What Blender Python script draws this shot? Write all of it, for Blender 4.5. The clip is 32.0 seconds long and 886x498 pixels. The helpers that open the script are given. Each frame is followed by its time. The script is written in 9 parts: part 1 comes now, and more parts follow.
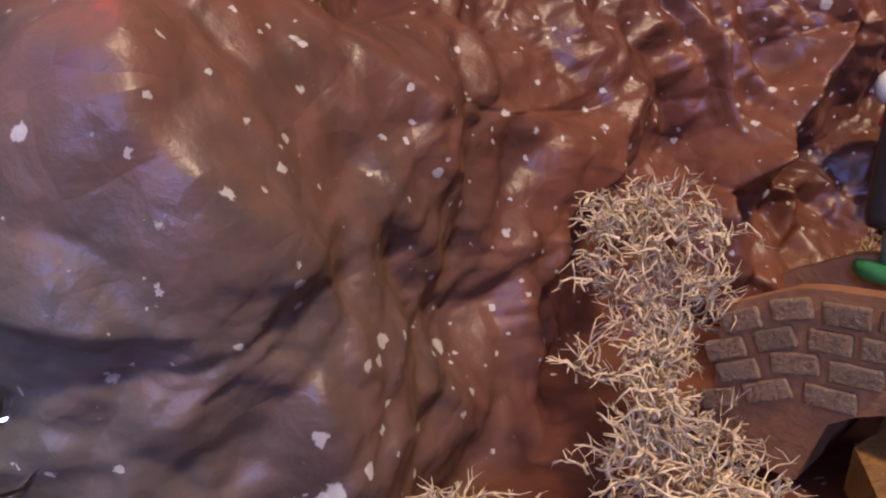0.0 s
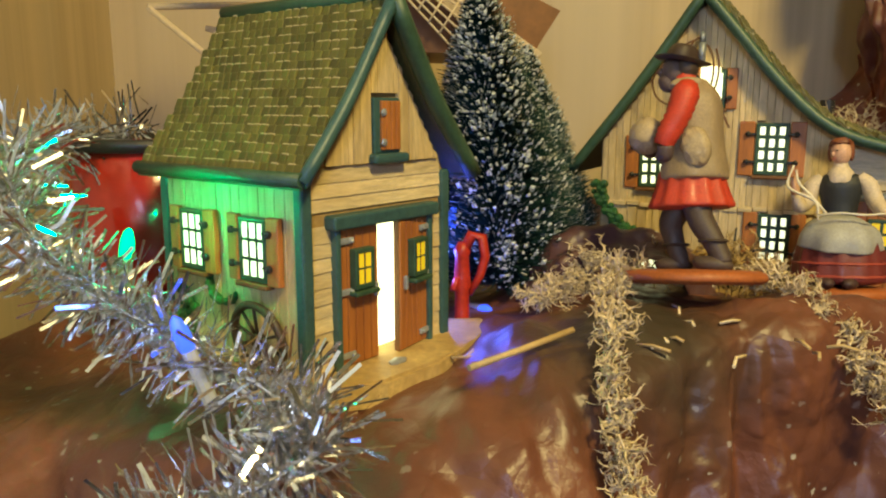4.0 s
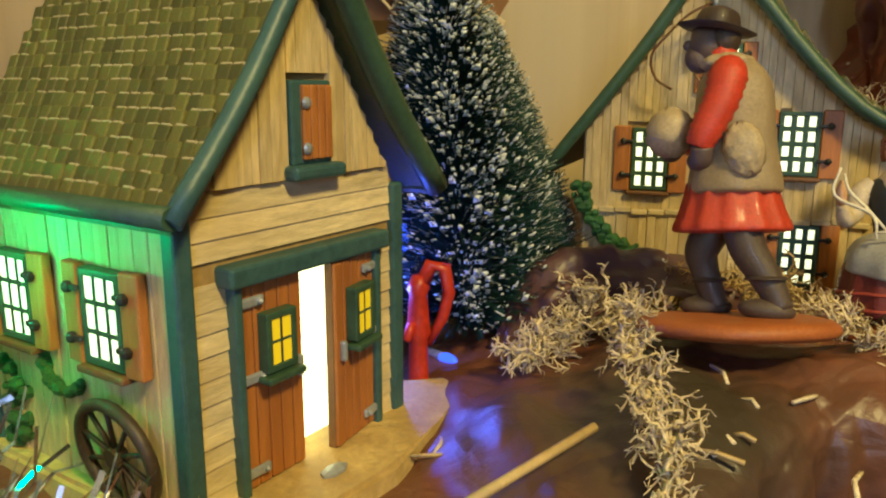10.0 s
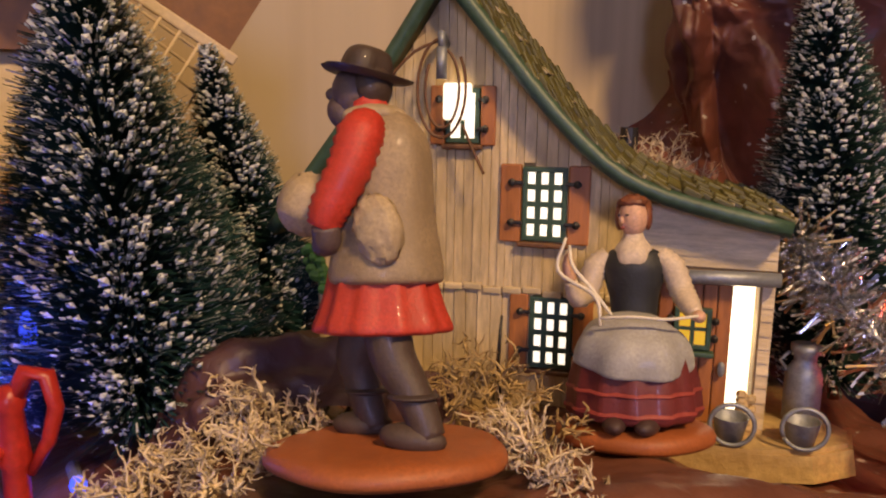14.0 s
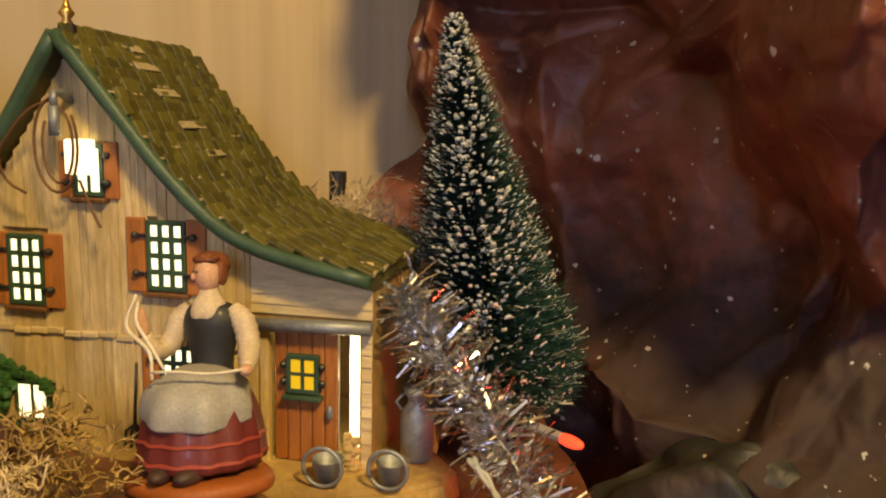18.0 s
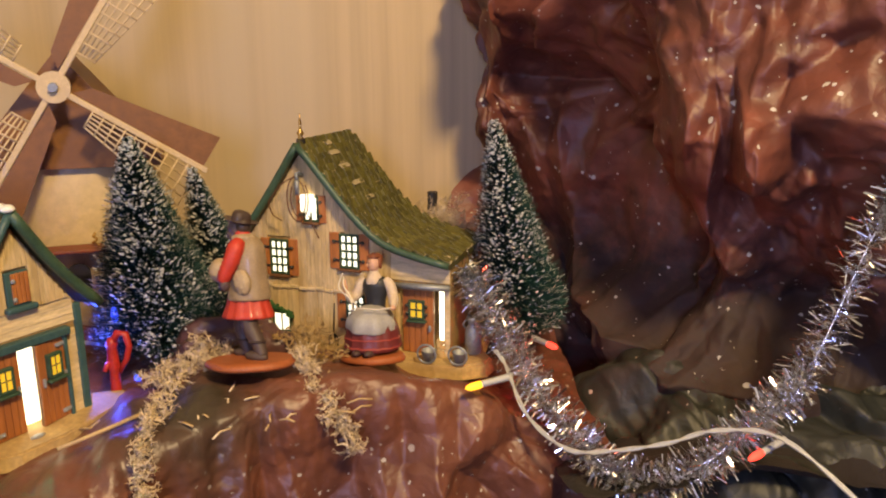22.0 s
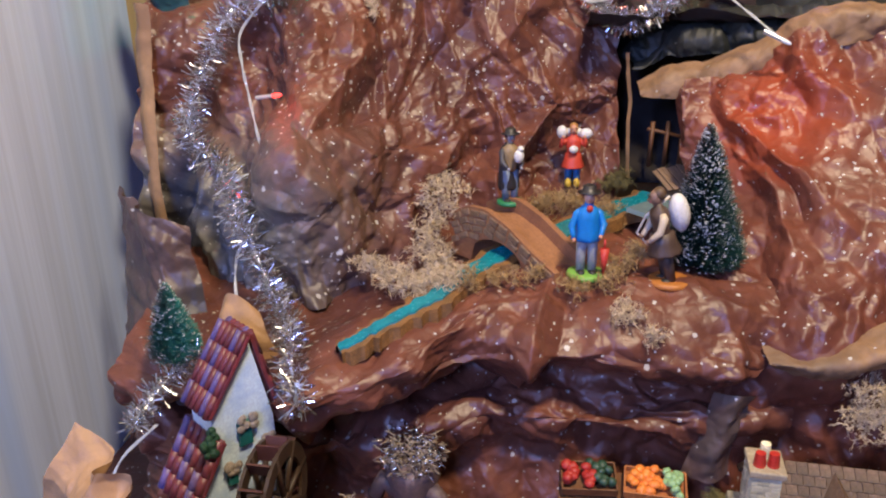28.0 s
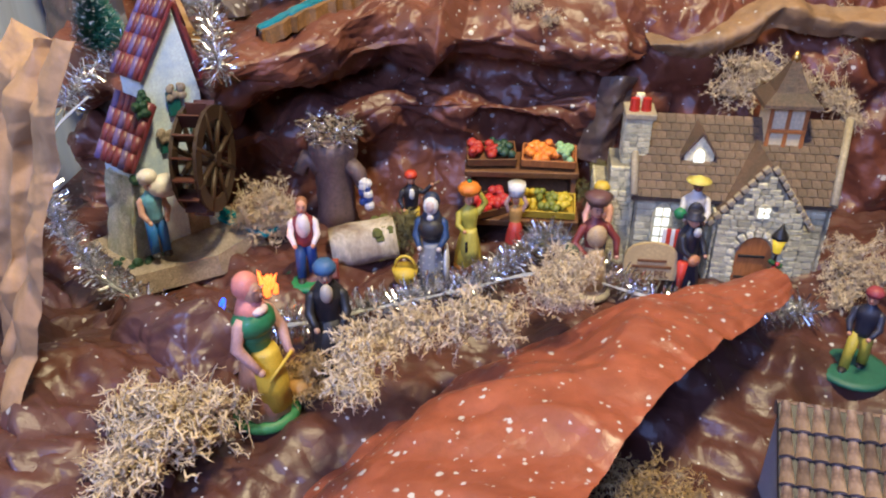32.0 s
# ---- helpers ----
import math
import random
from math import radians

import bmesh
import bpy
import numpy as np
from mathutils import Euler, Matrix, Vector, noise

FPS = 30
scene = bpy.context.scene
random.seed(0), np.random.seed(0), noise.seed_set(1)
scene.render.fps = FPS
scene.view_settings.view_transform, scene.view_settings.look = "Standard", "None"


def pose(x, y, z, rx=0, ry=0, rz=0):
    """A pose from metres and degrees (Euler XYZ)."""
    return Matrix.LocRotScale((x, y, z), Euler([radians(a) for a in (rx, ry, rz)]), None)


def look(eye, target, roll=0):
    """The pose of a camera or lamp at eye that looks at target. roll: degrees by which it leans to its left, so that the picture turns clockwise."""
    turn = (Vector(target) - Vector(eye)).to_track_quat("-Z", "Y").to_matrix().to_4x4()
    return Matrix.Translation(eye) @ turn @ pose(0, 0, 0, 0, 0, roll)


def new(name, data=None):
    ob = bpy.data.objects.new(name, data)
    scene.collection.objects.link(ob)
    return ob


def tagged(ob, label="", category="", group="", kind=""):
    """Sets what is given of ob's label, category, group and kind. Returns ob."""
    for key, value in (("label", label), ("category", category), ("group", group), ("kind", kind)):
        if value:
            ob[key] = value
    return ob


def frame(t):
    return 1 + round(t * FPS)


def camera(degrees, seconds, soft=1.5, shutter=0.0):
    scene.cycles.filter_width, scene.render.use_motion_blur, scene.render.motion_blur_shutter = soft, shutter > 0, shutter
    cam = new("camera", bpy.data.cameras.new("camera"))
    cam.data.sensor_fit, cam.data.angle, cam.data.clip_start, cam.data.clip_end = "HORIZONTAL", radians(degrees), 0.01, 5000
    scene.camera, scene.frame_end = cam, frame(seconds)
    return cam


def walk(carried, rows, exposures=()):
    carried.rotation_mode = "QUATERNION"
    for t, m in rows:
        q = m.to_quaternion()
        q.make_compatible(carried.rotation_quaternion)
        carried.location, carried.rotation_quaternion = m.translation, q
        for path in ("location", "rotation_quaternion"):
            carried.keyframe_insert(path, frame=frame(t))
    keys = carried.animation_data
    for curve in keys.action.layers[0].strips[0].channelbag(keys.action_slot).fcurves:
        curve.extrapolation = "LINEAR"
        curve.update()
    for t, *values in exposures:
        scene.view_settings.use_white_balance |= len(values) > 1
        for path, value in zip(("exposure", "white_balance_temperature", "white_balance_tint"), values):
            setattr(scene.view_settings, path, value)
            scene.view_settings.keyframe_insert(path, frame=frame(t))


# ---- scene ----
cam = camera(60.0, 32.0, soft=2.1)
METRES, EYE, TILT, LEAN, TURN = 1.6, 1.4, -15.0, 0.0, 0.0
ROWS = [
    (0.0, 0.0, 0.0, 0.0, 0.0, 0.0, -0.0),
    (0.5, 0.0012, 0.0034, 0.009, 0.2, 0.17, -0.37),
    (1.0, 0.0027, -0.0004, 0.0336, 0.3, -0.2, -0.53),
    (1.5, 0.0021, 0.0011, 0.0628, 0.35, 0.67, -0.17),
    (2.0, -0.0062, 0.0002, 0.0911, 0.5, 1.31, -0.1),
    (2.5, -0.0092, 0.0012, 0.1174, 1.05, 2.58, -0.1),
    (3.0, -0.0183, 0.0057, 0.1305, 2.87, 3.07, -0.66),
    (3.5, -0.0285, 0.0115, 0.1429, 3.35, 4.01, -1.06),
    (4.0, -0.0309, 0.0207, 0.1467, 3.35, 4.46, -0.92),
    (4.5, -0.0325, 0.0233, 0.159, 2.75, 4.69, -1.13),
    (6.5, -0.0472, 0.0417, 0.1734, 2.85, 4.83, -1.06),
    (7.0, -0.053, 0.0508, 0.1663, 2.7, 4.75, -0.94),
    (7.5, -0.0583, 0.0599, 0.1558, 1.97, 3.79, -1.07),
    (8.0, -0.0606, 0.0637, 0.153, 1.49, 3.3, -0.88),
    (8.5, -0.0496, 0.0694, 0.1543, 0.67, 2.89, -0.64),
    (9.0, -0.0465, 0.0698, 0.156, -0.74, 2.71, -0.43),
    (9.5, -0.0422, 0.071, 0.1572, -1.38, 2.66, -0.14),
    (10.0, -0.0373, 0.0705, 0.1615, -1.71, 2.81, 0.23),
    (10.5, -0.0317, 0.0707, 0.167, -2.24, 3.02, 0.53),
    (11.0, -0.0269, 0.0721, 0.1708, -2.63, 3.43, 0.5),
    (11.5, -0.0207, 0.0759, 0.1732, -3.41, 3.87, 0.58),
    (12.0, -0.0118, 0.082, 0.1777, -4.42, 4.27, 0.84),
    (12.5, -0.0047, 0.0903, 0.1752, -5.36, 4.47, 0.94),
    (13.0, -0.0027, 0.095, 0.1719, -5.96, 4.65, 1.07),
    (13.5, 0.0043, 0.0964, 0.1722, -6.7, 4.76, 1.11),
    (15.5, 0.0225, 0.0942, 0.1814, -8.67, 5.28, 1.18),
    (16.0, 0.0311, 0.0893, 0.1837, -8.78, 5.64, 1.15),
    (16.5, 0.0424, 0.0899, 0.1802, -9.26, 5.77, 1.23),
    (17.0, 0.0566, 0.0842, 0.1811, -9.95, 5.72, 1.42),
    (17.5, 0.0651, 0.0839, 0.1784, -11.52, 5.63, 1.6),
    (18.0, 0.0716, 0.0777, 0.1778, -12.24, 5.75, 1.84),
    (18.5, 0.0746, 0.0736, 0.1748, -13.06, 5.75, 2.21),
    (19.0, 0.0775, 0.0685, 0.171, -13.46, 5.52, 2.28),
    (19.5, 0.0798, 0.0547, 0.1718, -13.78, 5.15, 2.81),
    (20.0, 0.0788, 0.035, 0.1727, -13.68, 4.97, 2.93),
    (20.5, 0.0678, 0.0187, 0.181, -11.37, 4.87, 2.62),
    (21.0, 0.0632, -0.0149, 0.1923, -8.6, 5.18, 2.35),
    (21.5, 0.058, -0.0435, 0.1908, -6.08, 3.03, 1.84),
    (22.0, 0.0593, -0.0792, 0.1879, -5.25, 1.08, 1.55),
    (22.5, 0.0653, -0.1086, 0.177, -3.38, -0.71, 1.65),
    (23.0, 0.0698, -0.1448, 0.1594, -0.91, -3.54, 1.0),
    (23.5, 0.0746, -0.1817, 0.1433, 2.84, -5.18, 0.75),
    (24.0, 0.0817, -0.2038, 0.1305, 4.02, -5.5, 0.49),
    (24.5, 0.0789, -0.2265, 0.1178, 5.0, -5.8, 0.25),
    (25.0, 0.082, -0.2533, 0.1008, 5.71, -5.8, 0.37),
    (25.5, 0.0954, -0.2763, 0.085, 5.97, -6.36, 0.42),
    (27.5, 0.0923, -0.3083, 0.0201, 6.19, -5.99, -0.19),
    (28.0, 0.0898, -0.3195, 0.0105, 6.31, -5.38, -0.53),
    (28.5, 0.0883, -0.3282, -0.0055, 6.44, -5.12, -0.62),
    (29.0, 0.0868, -0.3354, -0.0158, 6.77, -4.84, -0.49),
    (29.5, 0.0914, -0.3429, -0.0249, 6.52, -4.96, -0.45),
    (30.0, 0.0927, -0.3465, -0.0338, 6.14, -5.66, -0.42),
    (30.5, 0.0959, -0.3503, -0.0458, 5.75, -8.59, -0.18),
    (31.0, 0.102, -0.3571, -0.0592, 3.81, -11.16, -0.04),
    (31.5, 0.1033, -0.3672, -0.071, 1.86, -12.68, -0.05),
    (32.0, 0.1019, -0.3723, -0.0821, 0.88, -14.51, -0.18),
]
walk(cam, [(t, pose(0, 0, EYE, TILT, LEAN, TURN) @ pose(METRES * x, METRES * y, METRES * z, 90 + pitch, roll, yaw)) for t, x, y, z, yaw, pitch, roll in ROWS],
     [(0.0, -1.02, 5900, 20), (1.2, -1.02, 6400, 28), (2.0, -1.0, 7000, 20), (3.0, -0.98, 7700, -18), (4.5, -1.02, 8300, -26), (6.5, -1.0, 6800, 24), (8.2, -1.05, 6000, 24), (9.0, -1.0, 8800, -18), (10.2, -1.1, 8300, -28), (11.2, -1.05, 9300, -1), (12.0, -1.15, 5900, 22), (13.5, -1.35, 6600, 22), (15.5, -1.15, 10700, -9), (17.5, -1.12, 10000, -6), (18.5, -1.15, 9800, -9), (21.0, -1.02, 11000, -9), (22.0, -0.95, 7300, 5), (23.0, -1.0, 5300, 24), (23.9, -1.06, 7000, 7), (25.0, -0.82, 5700, -26), (25.5, -0.75, 5700, -16), (28.0, -0.66, 5500, 7), (30.0, -0.47, 5600, 12), (32.0, -0.36, 5700, -4)])

# ---- light ----
world = bpy.data.worlds.new("room_air")
scene.world = world
world.use_nodes = True
world.node_tree.nodes["Background"].inputs[0].default_value = (0.62, 0.66, 0.8, 1)
world.node_tree.nodes["Background"].inputs[1].default_value = 0.008


def area_lamp(name, eye, target, size, power, colour, size_y=None):
    lamp = bpy.data.lights.new(name, "AREA")
    lamp.energy, lamp.color, lamp.size = power, colour, size
    if size_y:
        lamp.shape, lamp.size_y = "RECTANGLE", size_y
    ob = new(name, lamp)
    ob.matrix_world = look(eye, target)
    return ob


area_lamp("ceiling_lamp_light", (0.37, -0.4, 2.44), (0.15, 0.2, 1.35), 0.15, 38.0, (1.0, 0.72, 0.42))
area_lamp("window_light", (-0.12, -1.2, 1.9), (0.0, 0.2, 1.4), 0.2, 19.0, (0.36, 0.44, 1.0), 0.4)


def bulb_light(name, place, power, colour, radius=0.003):
    lamp = bpy.data.lights.new(name, "POINT")
    lamp.energy, lamp.color, lamp.shadow_soft_size = power, colour, radius
    ob = new(name, lamp)
    ob.location = place
    return ob


# ---- materials ----
def nodes_of(name):
    m = bpy.data.materials.new(name)
    m.use_nodes = True
    nt = m.node_tree
    return m, nt, nt.nodes["Principled BSDF"]


def node(nt, kind, **inputs):
    n = nt.nodes.new("ShaderNode" + kind)
    for key, value in inputs.items():
        if key in n.inputs:
            n.inputs[key].default_value = value
    return n


def mix(nt, fac, a, b, blend="MIX"):
    n = nt.nodes.new("ShaderNodeMix")
    n.data_type, n.blend_type = "RGBA", blend
    for slot, v in ((0, fac), (6, a), (7, b)):
        if hasattr(v, "links"):
            nt.links.new(v, n.inputs[slot])
        elif slot == 0:
            n.inputs[0].default_value = v
        else:
            n.inputs[slot].default_value = (*v[:3], 1)
    return n.outputs[2]


def ramp(nt, value, lo, hi):
    n = nt.nodes.new("ShaderNodeMapRange")
    n.inputs["From Min"].default_value, n.inputs["From Max"].default_value = lo, hi
    nt.links.new(value, n.inputs["Value"])
    return n.outputs["Result"]


def maths(nt, op, a, b=0.0):
    n = nt.nodes.new("ShaderNodeMath")
    n.operation = op
    for i, v in enumerate((a, b)):
        if hasattr(v, "links"):
            nt.links.new(v, n.inputs[i])
        else:
            n.inputs[i].default_value = v
    return n.outputs[0]


def noise_at(nt, coords, scale, detail=4.0, rough=0.55, stretch=None, out="Fac"):
    n = node(nt, "TexNoise", Scale=scale, Detail=detail, Roughness=rough)
    if stretch:
        mp = nt.nodes.new("ShaderNodeMapping")
        mp.inputs["Scale"].default_value = stretch
        nt.links.new(coords, mp.inputs["Vector"])
        coords = mp.outputs["Vector"]
    nt.links.new(coords, n.inputs["Vector"])
    return n.outputs[out]


def bump(nt, bsdf, height, strength, distance):
    n = node(nt, "Bump", Strength=strength, Distance=distance)
    nt.links.new(height, n.inputs["Height"])
    nt.links.new(n.outputs["Normal"], bsdf.inputs["Normal"])


def surface(name, colour, rough=0.6, vary=0.25, scale=120.0, second=None, metal=0.0, relief=0.3, depth=0.0006, stretch=None, per_piece=0.0, coat=0.0):
    """A painted or natural surface with two scales of variation and fine relief."""
    m, nt, b = nodes_of(name)
    co = nt.nodes.new("ShaderNodeTexCoord").outputs["Object"]
    big = noise_at(nt, co, scale * 0.3, 3.0, 0.6, stretch)
    fine = noise_at(nt, co, scale * 2.2, 4.0, 0.65, stretch)
    dark = [c * (1 - vary) for c in colour]
    light = [min(1.0, c * (1 + vary)) for c in colour]
    c = mix(nt, ramp(nt, fine, 0.3, 0.7), dark, light)
    c = mix(nt, ramp(nt, big, 0.42, 0.72), c, second if second else [v * (1 - 0.8 * vary) for v in colour])
    if per_piece:
        rnd = nt.nodes.new("ShaderNodeObjectInfo").outputs["Random"]
        c = mix(nt, 1.0, c, mix(nt, rnd, [1 - per_piece] * 3, [1 + per_piece] * 3), "MULTIPLY")
    nt.links.new(c, b.inputs["Base Color"])
    b.inputs["Metallic"].default_value = metal
    nt.links.new(ramp(nt, big, -rough, 2.0 - rough) if False else maths(nt, "ADD", rough - 0.1, maths(nt, "MULTIPLY", fine, 0.2)), b.inputs["Roughness"])
    if coat:
        b.inputs["Coat Weight"].default_value = coat
    if relief:
        bump(nt, b, maths(nt, "ADD", fine, maths(nt, "MULTIPLY", big, 0.6)), relief, depth)
    return m


def glow(name, colour, strength, base=(0.8, 0.8, 0.8)):
    m, nt, b = nodes_of(name)
    b.inputs["Base Color"].default_value = (*base, 1)
    b.inputs["Emission Color"].default_value = (*colour, 1)
    b.inputs["Emission Strength"].default_value = strength
    return m


def paper(name, colour, second, speck=0.5, stain_shade=None, stain_shade_z=None, stain_shade_x=None, warm=None, rough=0.43, crisp=1.0, speck_z=None, dull=0.0):
    """Crumpled wrapping paper, painted, with spattered white flecks, a round tinted patch and sprayed stains; the
    mountain's stain also holds painted shade.
    """
    m, nt, b = nodes_of(name)
    co = nt.nodes.new("ShaderNodeNewGeometry").outputs["Position"]
    big = noise_at(nt, co, 9.0, 4.0, 0.6)
    mid = noise_at(nt, co, 55.0, 5.0, 0.65)
    fine = noise_at(nt, co, 420.0, 3.0, 0.6)
    c = mix(nt, ramp(nt, mid, 0.3, 0.7), [v * 0.72 for v in colour], [v * 1.2 for v in colour])
    c = mix(nt, ramp(nt, big, 0.45, 0.65), c, second)
    sep = nt.nodes.new("ShaderNodeSeparateXYZ")
    nt.links.new(co, sep.inputs[0])
    # one round patch of tint, strongest at place and fading outwards
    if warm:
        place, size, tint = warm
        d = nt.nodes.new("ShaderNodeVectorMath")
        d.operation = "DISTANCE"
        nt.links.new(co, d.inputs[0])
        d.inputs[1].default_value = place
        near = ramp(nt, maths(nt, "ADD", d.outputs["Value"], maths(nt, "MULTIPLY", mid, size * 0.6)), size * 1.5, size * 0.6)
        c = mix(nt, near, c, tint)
    matt = None
    if stain_shade:
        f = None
        for axis, span in ((2, stain_shade_z), (0, stain_shade_x)):
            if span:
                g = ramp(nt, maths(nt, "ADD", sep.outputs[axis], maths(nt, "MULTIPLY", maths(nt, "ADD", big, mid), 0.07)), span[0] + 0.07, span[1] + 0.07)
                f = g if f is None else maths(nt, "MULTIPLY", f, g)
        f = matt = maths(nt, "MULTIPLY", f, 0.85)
        c = mix(nt, f, c, mix(nt, ramp(nt, mid, 0.35, 0.65), stain_shade, [v * 1.7 for v in stain_shade]))
    if speck:
        warp = nt.nodes.new("ShaderNodeVectorMath")
        warp.operation = "ADD"
        nt.links.new(co, warp.inputs[0])
        shake = nt.nodes.new("ShaderNodeVectorMath")
        shake.operation = "SCALE"
        shake.inputs["Scale"].default_value = 0.0035
        nt.links.new(noise_at(nt, co, 330.0, 3.0, 0.7, None, "Color"), shake.inputs[0])
        nt.links.new(shake.outputs[0], warp.inputs[1])
        for scale, size, share in ((50.0, 0.15, 0.5), (88.0, 0.19, 0.6), (170.0, 0.22, 0.5)):
            v = node(nt, "TexVoronoi", Scale=scale, Randomness=1.0)
            nt.links.new(warp.outputs[0], v.inputs["Vector"])
            pick = nt.nodes.new("ShaderNodeSeparateColor")
            nt.links.new(v.outputs["Color"], pick.inputs[0])
            limit = maths(nt, "MULTIPLY", maths(nt, "SUBTRACT", pick.outputs[0], 1.0 - share * speck * 1.6), size / (share * speck * 1.6))
            dot = ramp(nt, maths(nt, "SUBTRACT", limit, v.outputs["Distance"]), 0.0, 0.03)
            if speck_z:
                dot = maths(nt, "MULTIPLY", dot, ramp(nt, sep.outputs[2], *speck_z))
            c = mix(nt, maths(nt, "MULTIPLY", dot, 0.85), c, (0.56, 0.54, 0.5))
    nt.links.new(c, b.inputs["Base Color"])
    gloss = maths(nt, "ADD", rough - 0.12, maths(nt, "MULTIPLY", mid, 0.25))
    if matt and dull:
        gloss = maths(nt, "ADD", gloss, maths(nt, "MULTIPLY", matt, dull))
    nt.links.new(gloss, b.inputs["Roughness"])
    b.inputs["Specular IOR Level"].default_value = 0.55
    bent = nt.nodes.new("ShaderNodeVectorMath")
    bent.operation = "MULTIPLY_ADD"
    nt.links.new(noise_at(nt, co, 26.0, 2.0, 0.5, None, "Color"), bent.inputs[0])
    bent.inputs[1].default_value = (0.02, 0.02, 0.02)
    nt.links.new(co, bent.inputs[2])
    folds = None
    for scale, amount in ((34.0, 0.1), (75.0, 0.06)):
        e = node(nt, "TexVoronoi", Scale=scale, Randomness=1.0)
        e.feature = "DISTANCE_TO_EDGE"
        nt.links.new(bent.outputs[0], e.inputs["Vector"])
        f = maths(nt, "MULTIPLY", e.outputs["Distance"], amount * crisp / scale)
        folds = f if folds is None else maths(nt, "ADD", folds, f)
    height = maths(nt, "ADD", folds, maths(nt, "MULTIPLY", maths(nt, "ADD", mid, maths(nt, "MULTIPLY", fine, 0.3)), 0.0006))
    bump(nt, b, height, 1.0, 1.0)
    return m


RUST = (0.165, 0.059, 0.034)
MAROON = (0.09, 0.034, 0.027)
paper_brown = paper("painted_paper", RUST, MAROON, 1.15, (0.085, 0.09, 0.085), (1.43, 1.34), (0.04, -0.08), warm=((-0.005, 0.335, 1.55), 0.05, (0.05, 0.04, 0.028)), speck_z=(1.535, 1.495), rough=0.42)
paper_ledge = paper("ledge_paper", (0.165, 0.058, 0.034), (0.095, 0.034, 0.024), 0.8)
paper_floor = paper("village_paper", (0.1, 0.038, 0.028), (0.06, 0.027, 0.022), 0.5)
# near black towards the foot: grey spray plus shade put into the colour
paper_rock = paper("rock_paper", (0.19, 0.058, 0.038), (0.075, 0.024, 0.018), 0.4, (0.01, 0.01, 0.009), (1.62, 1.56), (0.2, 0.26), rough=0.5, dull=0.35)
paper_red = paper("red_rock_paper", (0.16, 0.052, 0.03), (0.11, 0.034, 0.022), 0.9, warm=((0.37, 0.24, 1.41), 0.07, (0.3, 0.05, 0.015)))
paper_ridge = paper("ridge_paper", (0.3, 0.085, 0.042), (0.22, 0.062, 0.034), 1.3, crisp=0.6, rough=0.38)
paper_tan = paper("bare_wrapping_paper", (0.4, 0.235, 0.105), (0.3, 0.17, 0.08), 0.0, rough=0.62, crisp=0.3)
paper_grey = paper("grey_sprayed_paper", (0.12, 0.075, 0.066), (0.07, 0.06, 0.052), 0.35)


def wall_paint(name, colour, second, stretch):
    m, nt, b = nodes_of(name)
    co = nt.nodes.new("ShaderNodeNewGeometry").outputs["Position"]
    grain = noise_at(nt, co, 60.0, 5.0, 0.6, stretch)
    broad = noise_at(nt, co, 9.0, 2.0, 0.5, stretch)
    c = mix(nt, ramp(nt, grain, 0.35, 0.7), colour, [v * 0.74 for v in colour])
    c = mix(nt, ramp(nt, broad, 0.5, 0.7), c, second)
    nt.links.new(c, b.inputs["Base Color"])
    b.inputs["Roughness"].default_value = 0.55
    bump(nt, b, grain, 0.25, 0.001)
    return m


wallpaper = wall_paint("cream_wallpaper", (0.56, 0.42, 0.235), (0.52, 0.42, 0.27), (1.0, 1.0, 0.02))
wallpaper_side = wall_paint("pale_wallpaper", (0.7, 0.78, 0.98), (0.46, 0.6, 0.95), (0.5, 1.0, 0.02))
room_plaster = surface("plain_plaster", (0.13, 0.11, 0.09), 0.8, 0.06, 8.0)


# ---- mesh helpers ----
I4 = Matrix.Identity(4)


def thing(name, m=I4, label="", category="", group="", kind=""):
    ob = new(name)
    ob.matrix_basis = m
    ob.empty_display_size = 0.01
    return tagged(ob, label, category, group, kind)


def mesh_of(name, bm, mats, smooth=False):
    me = bpy.data.meshes.new(name)
    bm.normal_update()
    bm.to_mesh(me)
    bm.free()
    for mt in mats if isinstance(mats, (list, tuple)) else [mats]:
        me.materials.append(mt)
    if smooth:
        me.polygons.foreach_set("use_smooth", [True] * len(me.polygons))
    return me


def part(name, bm, mats, parent=None, label="", smooth=False, m=I4):
    ob = new(name, mesh_of(name, bm, mats, smooth))
    if parent:
        ob.parent = parent
    ob.matrix_basis = m
    return tagged(ob, label)


def again(name, me, parent, m=I4):
    ob = new(name, me)
    ob.parent = parent
    ob.matrix_basis = m
    return ob


def put(bm, made, m, mi):
    verts = made["verts"]
    bmesh.ops.transform(bm, matrix=m, verts=verts)
    for v in verts:
        for f in v.link_faces:
            f.material_index = mi
    return bm


def bx(bm, sx, sy, sz, m=I4, bev=0.0, mi=0):
    """A box centred in x and y, standing on z = 0."""
    made = bmesh.ops.create_cube(bm, size=1.0)
    bmesh.ops.transform(bm, matrix=Matrix.Translation((0, 0, sz / 2)) @ Matrix.Diagonal((sx, sy, sz, 1)), verts=made["verts"])
    if bev:
        edges = list({e for v in made["verts"] for e in v.link_edges})
        r = bmesh.ops.bevel(bm, geom=edges, offset=bev, segments=2, affect="EDGES", profile=0.5)
        made = {"verts": list({v for f in r["faces"] for v in f.verts} | {v for v in made["verts"] if v.is_valid})}
    return put(bm, made, m, mi)


def cy(bm, r1, r2, h, m=I4, seg=12, mi=0):
    made = bmesh.ops.create_cone(bm, cap_ends=True, segments=seg, radius1=r1, radius2=max(r2, 1e-5), depth=h)
    bmesh.ops.transform(bm, matrix=Matrix.Translation((0, 0, h / 2)), verts=made["verts"])
    return put(bm, made, m, mi)


